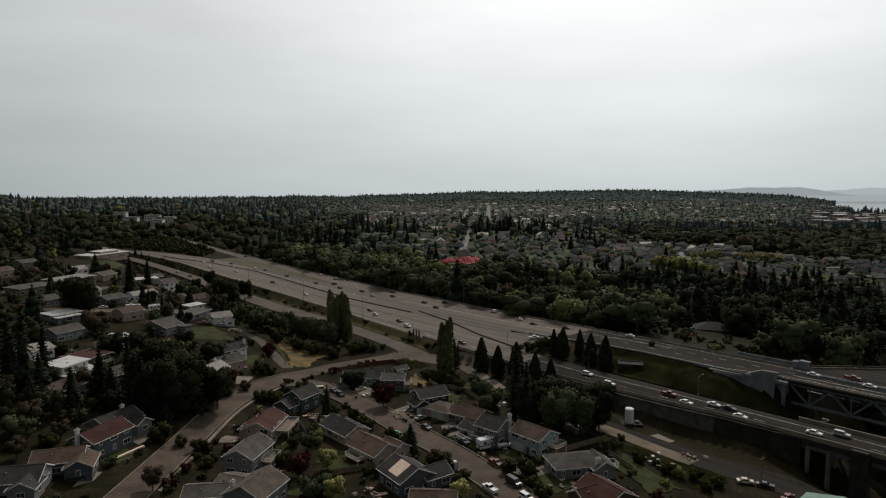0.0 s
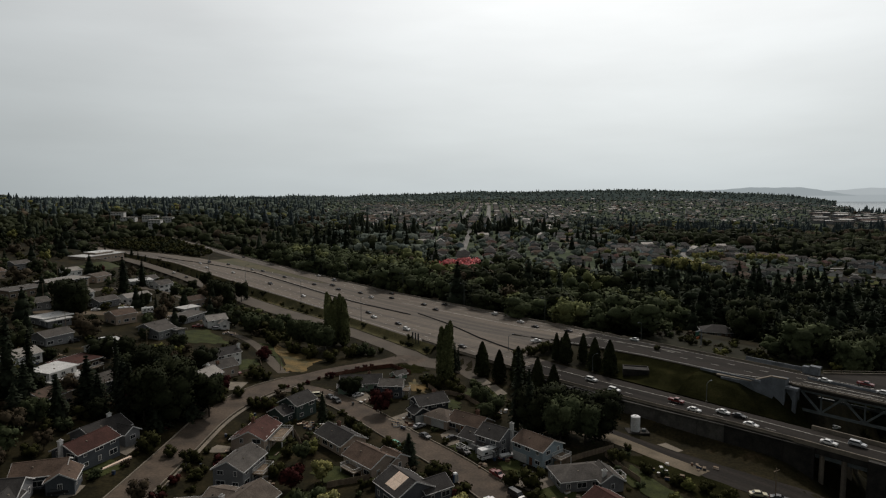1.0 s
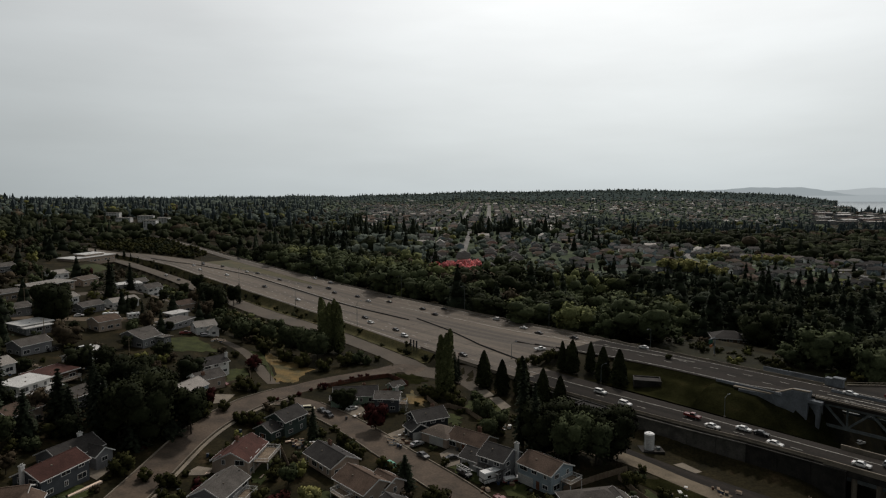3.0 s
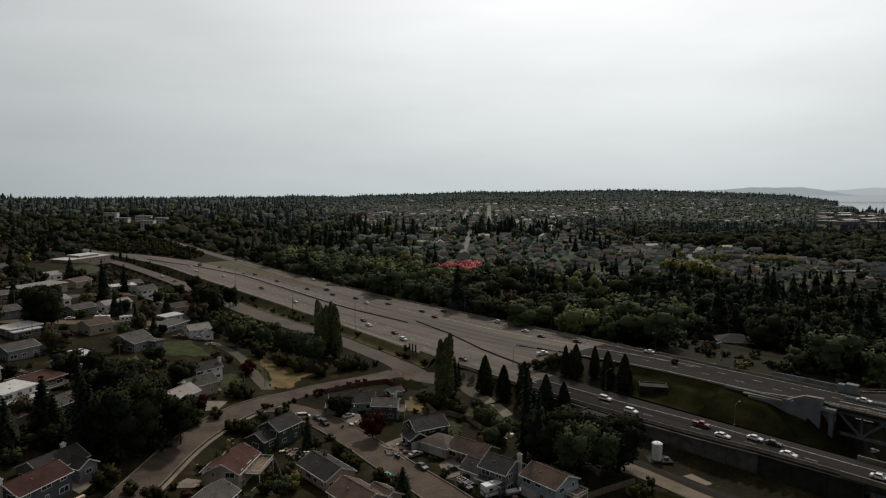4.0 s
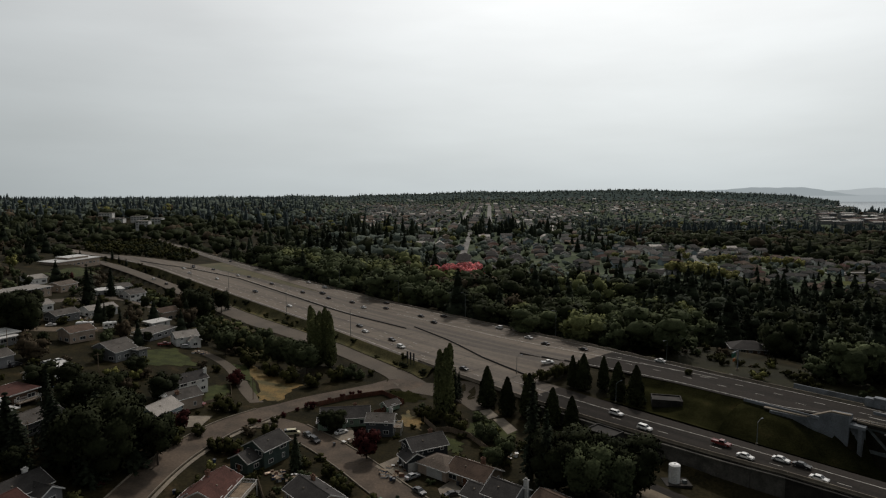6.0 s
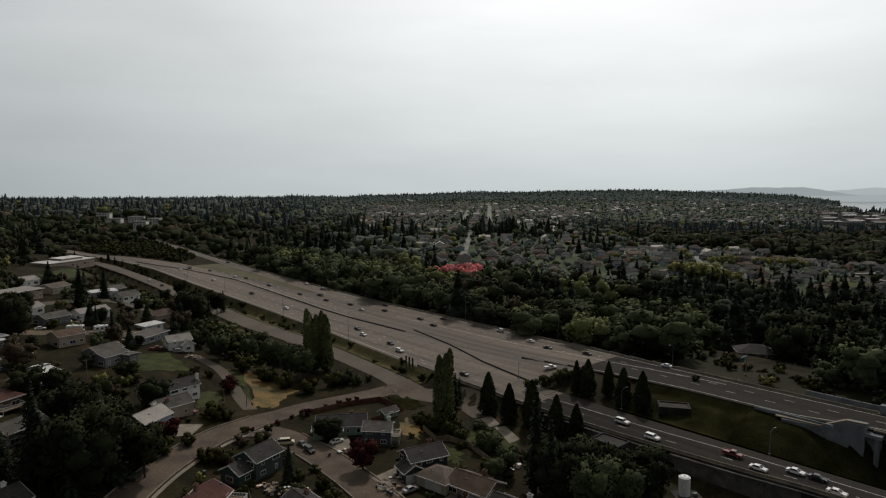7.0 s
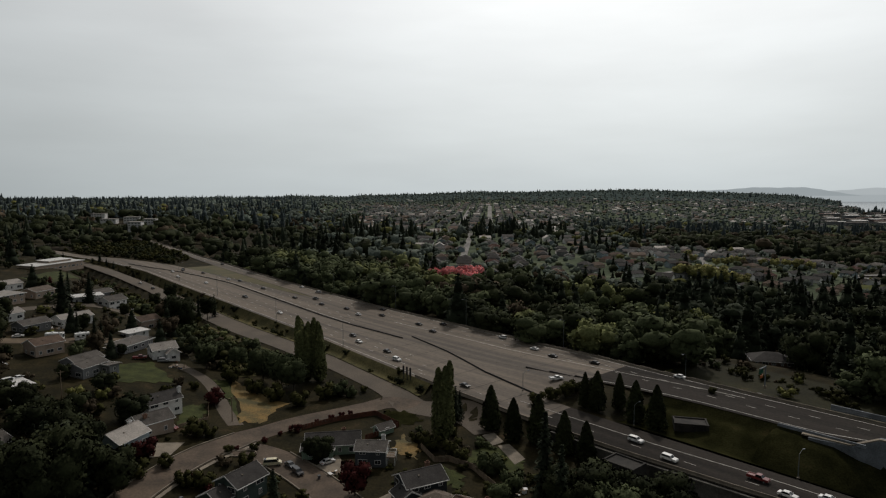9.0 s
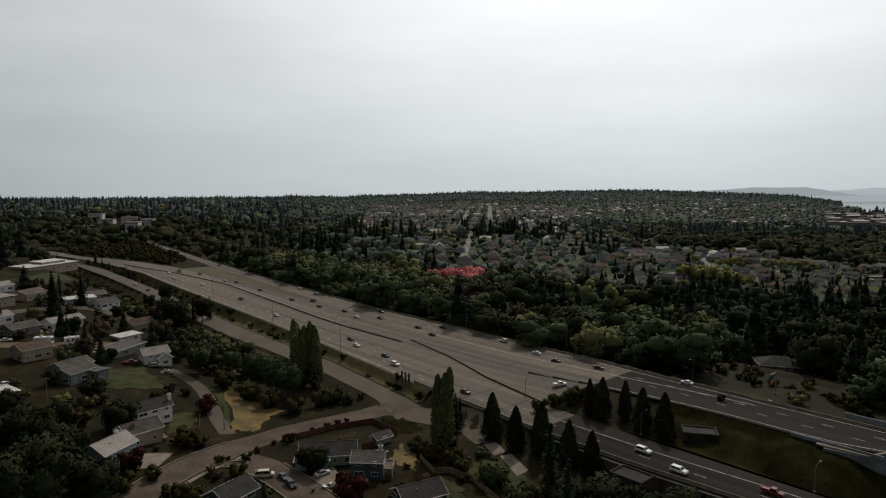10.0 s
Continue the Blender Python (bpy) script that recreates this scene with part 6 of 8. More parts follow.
FAR_BROAD = [crown_shape(51 + i, lobes=3) for i in range(9)]
LAST_BROAD = [crown_shape(56 + i, lobes=2) for i in range(3)]
FAR_FIR = [spire_shape(61 + i, spread=2.4 + 0.35 * i, tiers=5) for i in range(4)]
LAST_FIR = [spire_shape(66 + i, spread=2.8, tiers=3, sides=5) for i in range(2)]


def split_groups(spots, rng, fir_share, shapes_b, shapes_f, hb, hf, mats_b, needle=None, skew=1.0, wide=1.0):
    """Shares spots out among shapes, heights and leaf colours."""
    k = len(spots)
    fir = rng.random(k) < fir_share
    pick = rng.integers(0, 1000, k)
    out = []
    for i, sh in enumerate(shapes_f):
        m = fir & (pick % len(shapes_f) == i)
        out.append((sh, spots[m], hf[0] + (hf[1] - hf[0]) * rng.random(m.sum()) ** skew, (1.0 + 0.6 * rng.random(m.sum())), needle or L_NEEDLE))
    total = sum(w for _, w in mats_b)
    draw = rng.random(k) * total
    edge = 0.0
    for mat, w in mats_b:
        for i, sh in enumerate(shapes_b):
            m = ~fir & (draw >= edge) & (draw < edge + w) & (pick % len(shapes_b) == i)
            out.append((sh, spots[m], hb[0] + (hb[1] - hb[0]) * rng.random(m.sum()) ** skew, wide * (0.75 + 0.6 * rng.random(m.sum())), mat))
        edge += w
    return out


# the wood that borders the freeway
def WOOD_END(x):
    return table(x, (-300, 520), (-100, 480), (0, 425), (60, 375), (250, 362), (420, 380))


pts, rng = jitter_points(-420, 420, 170, 500, 9.6, 3)
u_, n_ = plan_along(pts)
edge = n_ - north_edge(u_)
keep = (edge > 4) & (np.abs(pts[:, 0] / np.maximum(pts[:, 1] - 52, 40)) < 0.95) & clear_of(pts, TAKEN + scaled((6, 405, 24), (14, 386, 20), (-6, 425, 16), (8, 366, 12), (14, 360, 9)))
open_ground = (u_ > -130) & (u_ < -34) & (edge < np.where(u_ < -84, 56, 34))
keep &= pts[:, 1] < WOOD_END(pts[:, 0])
keep &= ~open_ground | ((rng.random(len(pts)) < 0.05) & (u_ > -80))
pts, edge, u_ = pts[keep], edge[keep], u_[keep]
clump = np.sin(pts[:, 0] * 0.061 + 0.8) * np.sin(pts[:, 1] * 0.052) > 0.35
share = np.where(pts[:, 0] > 60, 0.10, 0.02) + np.where(pts[:, 0] > 60, 0.4, 0.3) * clump
front = (edge < 45) | (pts[:, 1] < 300)
mix = ((L_GREEN, 8), (L_DARK, 3.5), (L_POPLAR, 1.5), (L_YELLOW, 0.12), (L_BROWN, 0.2))
gloom = (pts[:, 0] > 55) & (pts[:, 0] + 0.3 * (pts[:, 1] - 250) > 112) & (pts[:, 1] < 400)
share = np.where(gloom, 0.5, share)
dark_mix = ((L_DARK, 7), (L_NEEDLE, 3))
rows = []
for zone, leaves in ((~gloom, mix), (gloom, dark_mix)):
    rows += split_groups(pts[front & zone], rng, share[front & zone], MID_BROAD, MID_FIR, (7, 17), (11, 23), leaves, None, 1.2, 1.15)
    rows += split_groups(pts[~front & zone], rng, share[~front & zone], BACK_BROAD, BACK_FIR, (7, 17), (10, 22), leaves, None, 1.2, 1.15)
wood("woodland", rows, "mixed green broadleaf and dark fir wood beside the freeway", rng)

# brush along the freeway edges
pts, rng = jitter_points(-330, 150, 150, 480, 4.2, 5)
u_, n_ = plan_along(pts)
bank = (u_ < -160) & (n_ > ramp_north(u_) + 0.6) & (n_ < south_edge(u_) - 0.8) & (rng.random(len(pts)) < 0.42 + 0.4 * (np.sin(u_ * 0.07) > 0.2))
slope = (u_ > -128) & (u_ < -30) & (n_ > north_edge(u_) + 3) & (n_ < north_edge(u_) + 40) & (rng.random(len(pts)) < np.where(n_ > north_edge(u_) + 26, 0.55, 0.10))
corner = (u_ > -330) & (u_ < -205) & (n_ < ramp_south(u_) - 1.5) & (n_ > ramp_south(u_) - 25) & (rng.random(len(pts)) < 0.97)
BRUSH = [broad_shape(71 + i, 2.6, 1.9, 4, 100, 0.55, 0.0, True) for i in range(2)]
spots = pts[bank]
rows = split_groups(spots, rng, 0.0, BRUSH, [], (1.0, 2.6), (1, 2), ((L_HEDGE, 5), (L_DARK, 3), (L_BROWN, 1)))
spots = pts[slope]
rows += split_groups(spots, rng, 0.0, BRUSH, [], (1.0, 3.4), (1, 2), ((L_GREEN, 1), (L_YELLOW, 1.0), (L_HEDGE, 5), (L_BROWN, 1)))
spots = pts[corner & clear_of(pts, TAKEN)]
u_, n_ = plan_along(spots)
edge_of = n_ > ramp_south(u_) - 9
rows += split_groups(spots[~edge_of], rng, 0.0, BRUSH, [], (2.4, 5.0), (1, 2), ((L_HEDGE, 3), (L_POPLAR, 2.5), (L_GREEN, 4)))
rows += split_groups(spots[edge_of], rng, 0.0, BRUSH, [], (0.8, 2.0), (1, 2), ((L_HEDGE, 3), (L_POPLAR, 2), (L_GREEN, 3)))
wood("brush", rows, "low dark green brush along the road banks", rng)

# trees among the hill houses
pts, rng = jitter_points(-330, -60, 95, 480, 8.2, 9)
u_, n_ = plan_along(pts)
keep = (n_ < ramp_south(u_) - 3) & clear_of(pts, TAKEN + scaled((-182, 338, 22), (-82, 212, 11))) & (pts[:, 0] < -66)
keep &= rng.random(len(pts)) < np.where(pts[:, 1] < 190, 0.9, 0.85)
pts = pts[keep]
u_, n_ = plan_along(pts)
small = (rng.random(len(pts)) < 0.5) | (n_ > ramp_south(u_) - 24)
near = (pts[:, 1] < 235) & (pts[:, 0] > -125)
garden_mix = ((L_GREEN, 1.5), (L_DARK, 7), (L_BROWN, 1.8), (L_RED, 0.35), (L_YELLOW, 0.15))
rows = split_groups(pts[~small & near], rng, 0.18, MID_BROAD, MID_FIR, (3.5, 8.0), (5, 13), garden_mix, None, 1.5)
rows += split_groups(pts[~small & ~near], rng, 0.16, BACK_BROAD, BACK_FIR, (3.5, 8.0), (5, 13), garden_mix, None, 1.5)
rows += split_groups(pts[small], rng, 0.0, BRUSH, [], (1.5, 3.6), (1, 2), ((L_HEDGE, 5), (L_BROWN, 2), (L_YELLOW, 0.5), (L_GREEN, 1)))
wood("hillside_trees", rows, "garden trees and shrubs among the hill houses", rng)

# the wooded plateau to the left and the end of the freeway
pts, rng = jitter_points(-760, -120, 330, 800, 13.5, 27)
u_, n_ = plan_along(pts)
off_road = (n_ < ramp_south(u_) - 5) | (n_ > north_edge(u_) + 4) | (u_ < -590)
keep = off_road & clear_of(pts, TAKEN + scaled((-190, 350, 26), (-300, 650, 20), (-335, 725, 22), (-370, 740, 22), (-345, 735, 20), (-262, 505, 16), (-290, 520, 16), (-320, 530, 14), (-275, 535, 12))) & ((pts[:, 0] < -300) | (pts[:, 1] > 440)) & (rng.random(len(pts)) < 0.8)
pts = pts[keep]
deep = pts[:, 1] > 540
rows = split_groups(pts[~deep], rng, 0.2, FAR_BROAD, BACK_FIR, (6, 13), (7, 19), ((L_GREEN, 0.7), (L_DARK, 9), (L_BROWN, 0.5)), None, 1.4, 1.2)
rows += split_groups(pts[deep], rng, 0.25, FAR_BROAD, FAR_FIR, (6, 13), (7, 20), ((L_GREEN, 0.7), (L_DARK, 9), (L_BROWN, 0.5)), None, 1.4, 1.2)
pts, rng = jitter_points(-420, -170, 380, 640, 5.0, 29)
u_, n_ = plan_along(pts)
gap = (u_ > -600) & (n_ > mid_north(u_) + 2) & (n_ < up_south(u_) - 2) & (u_ < -425)
rows += split_groups(pts[gap], rng, 0.1, BRUSH, [], (2, 5), (3, 4), ((L_HEDGE, 4), (L_DARK, 3)))
wood("plateau_wood", rows, "dark mixed trees on the plateau by the freeway", rng)

# garden shrubs on the flat lots
pts, rng = jitter_points(-64, 46, 92, 190, 3.8, 13)
u_, n_ = plan_along(pts)
keep = (n_ < 126) & clear_of(pts, TAKEN) & (rng.random(len(pts)) < 0.5)
rows = split_groups(pts[keep], rng, 0.0, BRUSH, [], (0.8, 2.4), (1, 2), ((L_HEDGE, 5), (L_BROWN, 1), (L_RED, 1), (L_GREEN, 2), (L_YELLOW, 0.3)))
wood("garden_shrubs", rows, "small garden shrubs between the houses", rng)


# ---- far streets, houses and trees ----
def far_street(points, width, label):
    street("road", points, width, M_FARROAD, 0.9, label)


M_FARROAD = material("far_street_concrete", (0.19, 0.18, 0.165), (0.13, 0.123, 0.115), scale=0.05, fine=0.6)
# garden green, lifted paler so that distance haze sits in the colour
M_SUBURB = material("mown_suburb_grass_hazed", (0.112, 0.130, 0.088), (0.066, 0.082, 0.056), scale=0.03, fine=0.25, third=(0.165, 0.160, 0.115), rough=1.0, spec=0.0)
M_FIELD = material("mown_sports_grass", (0.115, 0.12, 0.055), (0.085, 0.092, 0.042), scale=0.01, fine=0.2, rough=1.0, spec=0.0)
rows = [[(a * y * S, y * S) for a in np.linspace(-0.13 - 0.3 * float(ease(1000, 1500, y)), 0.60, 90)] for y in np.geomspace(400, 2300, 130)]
tagged(solid("lawn", sheet_from(rows, 0.5), M_SUBURB, True), "green gardens of the far suburb, paled for haze", "lawn", kind="structure")
# ridge floor with distance haze tinted into its blue-green
M_CANOPY = material("far_wood_floor_haze", (0.075, 0.096, 0.090), (0.050, 0.066, 0.063), scale=0.012, fine=0.06, third=(0.085, 0.105, 0.088), rough=1.0, spec=0.0, mottle=(0.6, 1.4))
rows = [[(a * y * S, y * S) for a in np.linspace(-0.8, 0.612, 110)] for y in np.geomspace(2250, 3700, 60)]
tagged(solid("field", sheet_from(rows, 1.5), M_CANOPY, True), "ground of the far wooded ridge, tinted blue-green for haze", "field", kind="structure")
far_street([(15.9, 535), (24, 650), (31.7, 760), (33, 790)], 5.5, "pale straight suburban street far off")
far_street([(58, 800), (65, 908), (85, 1190), (129, 1786)], 9, "pale straight suburban street far off")
far_street([(15, 800), (21, 849), (36, 1130), (62, 1580)], 7, "pale straight suburban street far off")
far_street([(-62, 830), (-52, 960), (-28, 1290), (-10, 1574)], 6, "pale straight suburban street far off")
far_street([(-160, 905), (0, 822), (70, 800), (180, 790)], 5, "pale cross street far off")
far_street([(168, 850), (205, 800), (232, 745)], 9, "pale bent street far off")
far_street([(150, 470), (190, 500), (240, 520), (300, 515), (360, 540), (430, 545)], 7, "grey street that winds between far houses")
far_street([(205, 505), (215, 570), (250, 640)], 7, "grey side street between far houses")
far_street([(300, 515), (330, 470), (400, 455)], 7, "grey side street between far houses")
patch("field", (140, 690), (150, 720), (300, 712), (290, 680), M_FIELD, "pale mown playing field far off", 1.0)
patch("field", (250, 760), (256, 790), (330, 785), (322, 752), M_FIELD, "pale mown playing field far off", 1.0)
patch("field", (262, 438), (268, 462), (312, 466), (306, 436), M_FIELD, "open mown lot between far houses", 1.0)


def within(v, lo, hi, soft):
    return ease(lo - soft, lo + soft, v) * ease(hi + soft, hi - soft, v)


def patches(x, y, size, seed):
    """Slow ups and downs over the plan, about -1 to 1."""
    r = np.random.default_rng(seed).random(8) * 6.28
    x, y = x / size, y / size
    return 0.45 * (np.sin(x * 1.7 + y * 0.6 + r[0]) + np.sin(y * 1.3 - x * 0.8 + r[1]) + 0.7 * np.sin(x * 3.9 + r[2] + np.sin(y * 2.1 + r[3])) + 0.7 * np.sin(y * 4.3 + r[4] + np.sin(x * 2.7 + r[5])))


def zones(pts):
    """What stands where, by bearing a and distance d in plan units: trees, their share of firs, their height, and houses."""
    x, y = pts[:, 0], pts[:, 1]
    a, d = x / y, y
    n1, n2 = patches(x, y, 160, 5), patches(x, y, 60, 6)
    town = within(a, -0.13, 0.21, 0.03) * within(d, 430, 1900, 60)
    crescent = within(a, 0.18, 0.75, 0.03) * within(d, 395, table(a, (0.18, 520), (0.33, 690), (0.45, 690), (0.58, 600), (0.75, 560)), 12)
    slope = within(a, 0.2, 0.66, 0.05) * within(d, 1200, 2500, 120)
    hill = within(a, 0.29, 0.9, 0.03) * within(d, table(a, (0.29, 760), (0.33, 700), (0.45, 695), (0.58, 605), (0.75, 565)), 905, 14)
    pines = within(a, 0.3, 0.9, 0.04) * within(d, 890, 985, 20)
    grove = within(a, 0.015, 0.19, 0.012) * within(d, 715, 800, 18)
    left_grove = within(a, -0.34, -0.035, 0.02) * within(d, 480, 790, 40)
    crest = ease(2250, 2650, d)
    west = ease(-0.16, -0.22, a)
    trees = 0.8 + 0 * a
    trees = trees * (1 - town * (0.25 - 0.2 * (n2 > 0.45)))
    trees = trees * (1 - 0.35 * crescent) * (1 - slope * 0.35 * (n1 < 0.1))
    trees = np.maximum.reduce([trees, hill, pines, 0.95 * grove, 0.85 * left_grove, 0.97 * crest, 0.92 * west])
    fir = 0.16 + 0.25 * (n2 > 0.5)
    fir = np.maximum.reduce([fir, 0.85 * pines, 0.85 * grove, 0.45 * left_grove, 0.42 * crest, 0.26 * west + 0.2 * west * (n2 > 0.2)])
    fir = np.where((hill > 0.4) & (pines < 0.3), 0.10, fir)
    tall = 1.0 + 0.55 * np.maximum.reduce([0.8 * hill, 0.3 * pines, 0.8 * grove, left_grove, 0.7 * west]) - 0.42 * crescent - 0.25 * town * (1 - grove) * (1 - left_grove)
    quay = within(a, 0.575, 0.8, 0.008) * within(d, 1010, 1760, 20)
    shore = within(a, 0.63, 0.8, 0.01) * within(d, 1760, 1930, 20)
    trees = np.maximum(trees * (1 - 0.88 * quay), shore)
    fir = np.maximum(fir, 0.95 * shore)
    tall = tall + 0.4 * shore
    homes = np.maximum.reduce([town * (1 - grove) * (0.7 - 0.45 * (n2 > 0.4)), 0.46 * crescent, 0.30 * slope * (n1 < 0.2), 0.3 * left_grove, 0.05 + 0 * a])
    homes = homes * (1 - quay) * (1 - hill) * (1 - pines) * (1 - crest) * (1 - west)
    return trees, fir, tall, homes, hill


SUBURB = []                                    # one of each, then set out


def small_house(key, L, W, eave, rise, wall, roof, hip=False):
    g = Geo().prism([(-W / 2, -2), (W / 2, -2), (W / 2, eave), (0, eave + rise * (not hip)), (-W / 2, eave)], -L / 2, L / 2)
    s, b, a = rise / (W / 2), W / 2 + 0.5, L / 2 + 0.5
    if hip:
        r = a - b * 0.9
        lid = Geo().add([(-a, -b, eave - 0.1), (a, -b, eave - 0.1), (a, b, eave - 0.1), (-a, b, eave - 0.1), (-r, 0, eave + rise), (r, 0, eave + rise)], [(0, 1, 5, 4), (1, 2, 5), (2, 3, 4, 5), (3, 0, 4), (3, 2, 1, 0)])
    else:
        lid = Geo().prism([(-b, eave - 0.5 * s + 0.04), (0, eave + rise + 0.04), (b, eave - 0.5 * s + 0.04), (b, eave - 0.5 * s + 0.3), (0, eave + rise + 0.34), (-b, eave - 0.5 * s + 0.3)], -a, a)
    gable = Geo().prism([(-2.6, -2), (2.6, -2), (2.6, eave * 0.8), (0, eave * 0.8 + 1.7), (-2.6, eave * 0.8)], 0, W / 2 + 2.4)
    gable.turned(Matrix.Rotation(radians(-90), 4, "Z") @ Matrix.Translation((0, L * 0.18, 0)))
    cap = Geo().prism([(-3.1, eave * 0.8 - 0.3), (0, eave * 0.8 + 1.75), (3.1, eave * 0.8 - 0.3), (3.1, eave * 0.8 - 0.05), (0, eave * 0.8 + 2.0), (-3.1, eave * 0.8 - 0.05)], 0, W / 2 + 2.8)
    cap.turned(Matrix.Rotation(radians(-90), 4, "Z") @ Matrix.Translation((0, L * 0.18, 0)))
    SUBURB.append((g.mesh("wall", wall), lid.mesh("roof", roof), gable.mesh("front_gable", wall), cap.mesh("gable_roof", roof), L, W, eave, key))


for spec in (("white two-storey", 13, 9, 5.2, 2.4, W_WHITE, R_DARK), ("beige", 14, 9, 3.4, 2.4, W_BEIGE, R_BROWN, True), ("grey two-storey", 12, 9, 5.4, 2.4, W_GREY, R_DARK, True), ("white", 14, 8.5, 3.4, 2.0, W_WHITE, R_DARK), ("pale blue two-storey", 12, 8.5, 5.2, 2.2, W_BLUE, R_DARK), ("red-roofed beige", 13, 9, 3.6, 2.6, W_BEIGE, R_RED, True)):
    small_house(*spec)


def lots(step_along, step_over, turn, x0, x1, y0, y1, seed):
    """Building plots in rows along parallel streets, set a little unevenly."""
    rng = np.random.default_rng(seed)
    c, s = math.cos(radians(turn)), math.sin(radians(turn))
    out = []
    for i in range(int((x1 - x0) / step_over) + 1):
        for side in (-1, 1):
            for j in range(int((y1 - y0) / step_along) + 1):
                p, q = x0 + i * step_over + side * step_over * 0.24 + rng.normal(), y0 + j * step_along + 1.5 * rng.normal()
                out.append((p * c + q * s, q * c - p * s))
    return np.array(out), rng


near_lots, rng = lots(16.5, 40, 4.2, -150, 150, 420, 640, 17)
bend_lots, _ = lots(18.5, 42, 52.0, -560, 260, 150, 780, 18)
pts = np.concatenate([near_lots, bend_lots])
a_ = pts[:, 0] / pts[:, 1]
of_town = np.arange(len(pts)) < len(near_lots)
keep = clear_of(pts, TAKEN) & np.where(of_town, (a_ < 0.185) & (a_ > -0.14), (a_ > 0.185) & (a_ < 0.74)) & (rng.random(len(pts)) < zones(pts)[3] * 1.05) & (pts[:, 1] > WOOD_END(pts[:, 0]) + 22) & (pts[:, 1] < 700)
order = np.argsort(pts[keep][:, 1])[:165]
SUBURB_AT, TOWN_SIDE = pts[keep][order], of_town[keep][order]
for (x, y), in_town in zip(SUBURB_AT, TOWN_SIDE):
    wall, roof, gable, cap, L, W, eave, key = SUBURB[int(rng.choice([0, 1, 1, 2, 2, 3, 4, 5], p=[0.14, 0.16, 0.12, 0.16, 0.14, 0.12, 0.11, 0.05]))]
    turn = float(rng.choice([86, 266, -4, 176] if in_town else [-52, 128, 38, 218, 10])) + 8 * rng.normal()
    x, y = float(x) * S, float(y) * S
    h = thing("house", x, y, ground_at(x, y), turn, key + " suburban house with a front gable", "house", "far suburb houses")
    part("wall", wall, None, h)
    part("roof", roof, None, h)
    part("front_gable", gable, None, h)
    part("gable_roof", cap, None, h)
    for k in (-0.3, 0.0):
        for sgn, tr in ((-1, 0), (1, 180)):
            w = part("window", WINDOWS["big"][0], None, h)
            w.matrix_basis = pose(L * k, sgn * (W / 2 + 0.03), min(eave - 0.9, 3.4), 0, 0, tr)

# the suburb beyond, too many houses to count
hv = [(-6, -4, -3), (6, -4, -3), (6, 4, -3), (-6, 4, -3), (-6, -4, 3.6), (6, -4, 3.6), (6, 4, 3.6), (-6, 4, 3.6), (-6, 0, -3), (6, 0, -3), (-6, 0, 5.6), (6, 0, 5.6)]
hf = [(0, 1, 5, 4), (2, 3, 7, 6), (1, 9, 11, 5), (9, 2, 6, 11), (3, 8, 10, 7), (8, 0, 4, 10)]
rv = [(-6.5, -4.6, 3.4), (6.5, -4.6, 3.4), (6.5, 0, 5.8), (-6.5, 0, 5.8), (6.5, 4.6, 3.4), (-6.5, 4.6, 3.4)]
rf = [(0, 1, 2, 3), (3, 2, 4, 5)]
HOUSE_WALL, HOUSE_ROOF = (np.array(hv, float), np.array(hf)), (np.array(rv, float), np.array(rf))
pts, rng = lots(17.5, 42, 4.2, -1150, 1400, 560, 2500, 23)
a_ = pts[:, 0] / pts[:, 1]
near_built = scaled(*((x, y, 9.0) for x, y in SUBURB_AT))
keep = (np.abs(a_) < 0.75) & (pts[:, 1] > 560) & (rng.random(len(pts)) < 1.05 * zones(pts)[3]) & (plan_land(pts) > -16) & clear_of(pts, [c for c in TAKEN if c[1] > 540 * S] + near_built)
pts = pts[keep]
FAR_HOMES = pts
rows = []
kinds = rng.integers(0, 7, len(pts))
for i, (wm, rm) in enumerate(((W_WHITE, R_DARK), (W_BEIGE, R_BROWN), (W_GREY, R_DARK), (W_WHITE, R_LIGHT), (W_WHITE, R_GREY), (W_WHITE, R_DARK), (W_BLUE, R_DARK))):
    m = kinds == i
    tall_of = 0.85 + 0.5 * np.random.default_rng(100 + i).random(m.sum())
    rows.append((HOUSE_WALL, pts[m], 4.8 * tall_of, 1.1 / tall_of, wm))
    rows.append((HOUSE_ROOF, pts[m], 4.97 * tall_of, 1.1 / tall_of, rm))


def far_rows():
    vs, fs, ids, mats, base = [], [], [], [], 0
    for i, (shape, spots, heights, wides, mat) in enumerate(rows):
        v, f, _ = copies(shape, spots, heights, wides, np.random.default_rng(200 + i // 2), 0.07)
        vs.append(v)
        fs.append(f + base)
        base += len(v)
        if mat not in mats:
            mats.append(mat)
        ids.append(np.full(len(f), mats.index(mat)))
    return quad_mesh("far_houses", np.concatenate(vs), np.concatenate(fs), mats, np.concatenate(ids))


tagged(new("far_houses", far_rows()), "countless small gabled houses of a distant suburb", "suburb", kind="stuff")


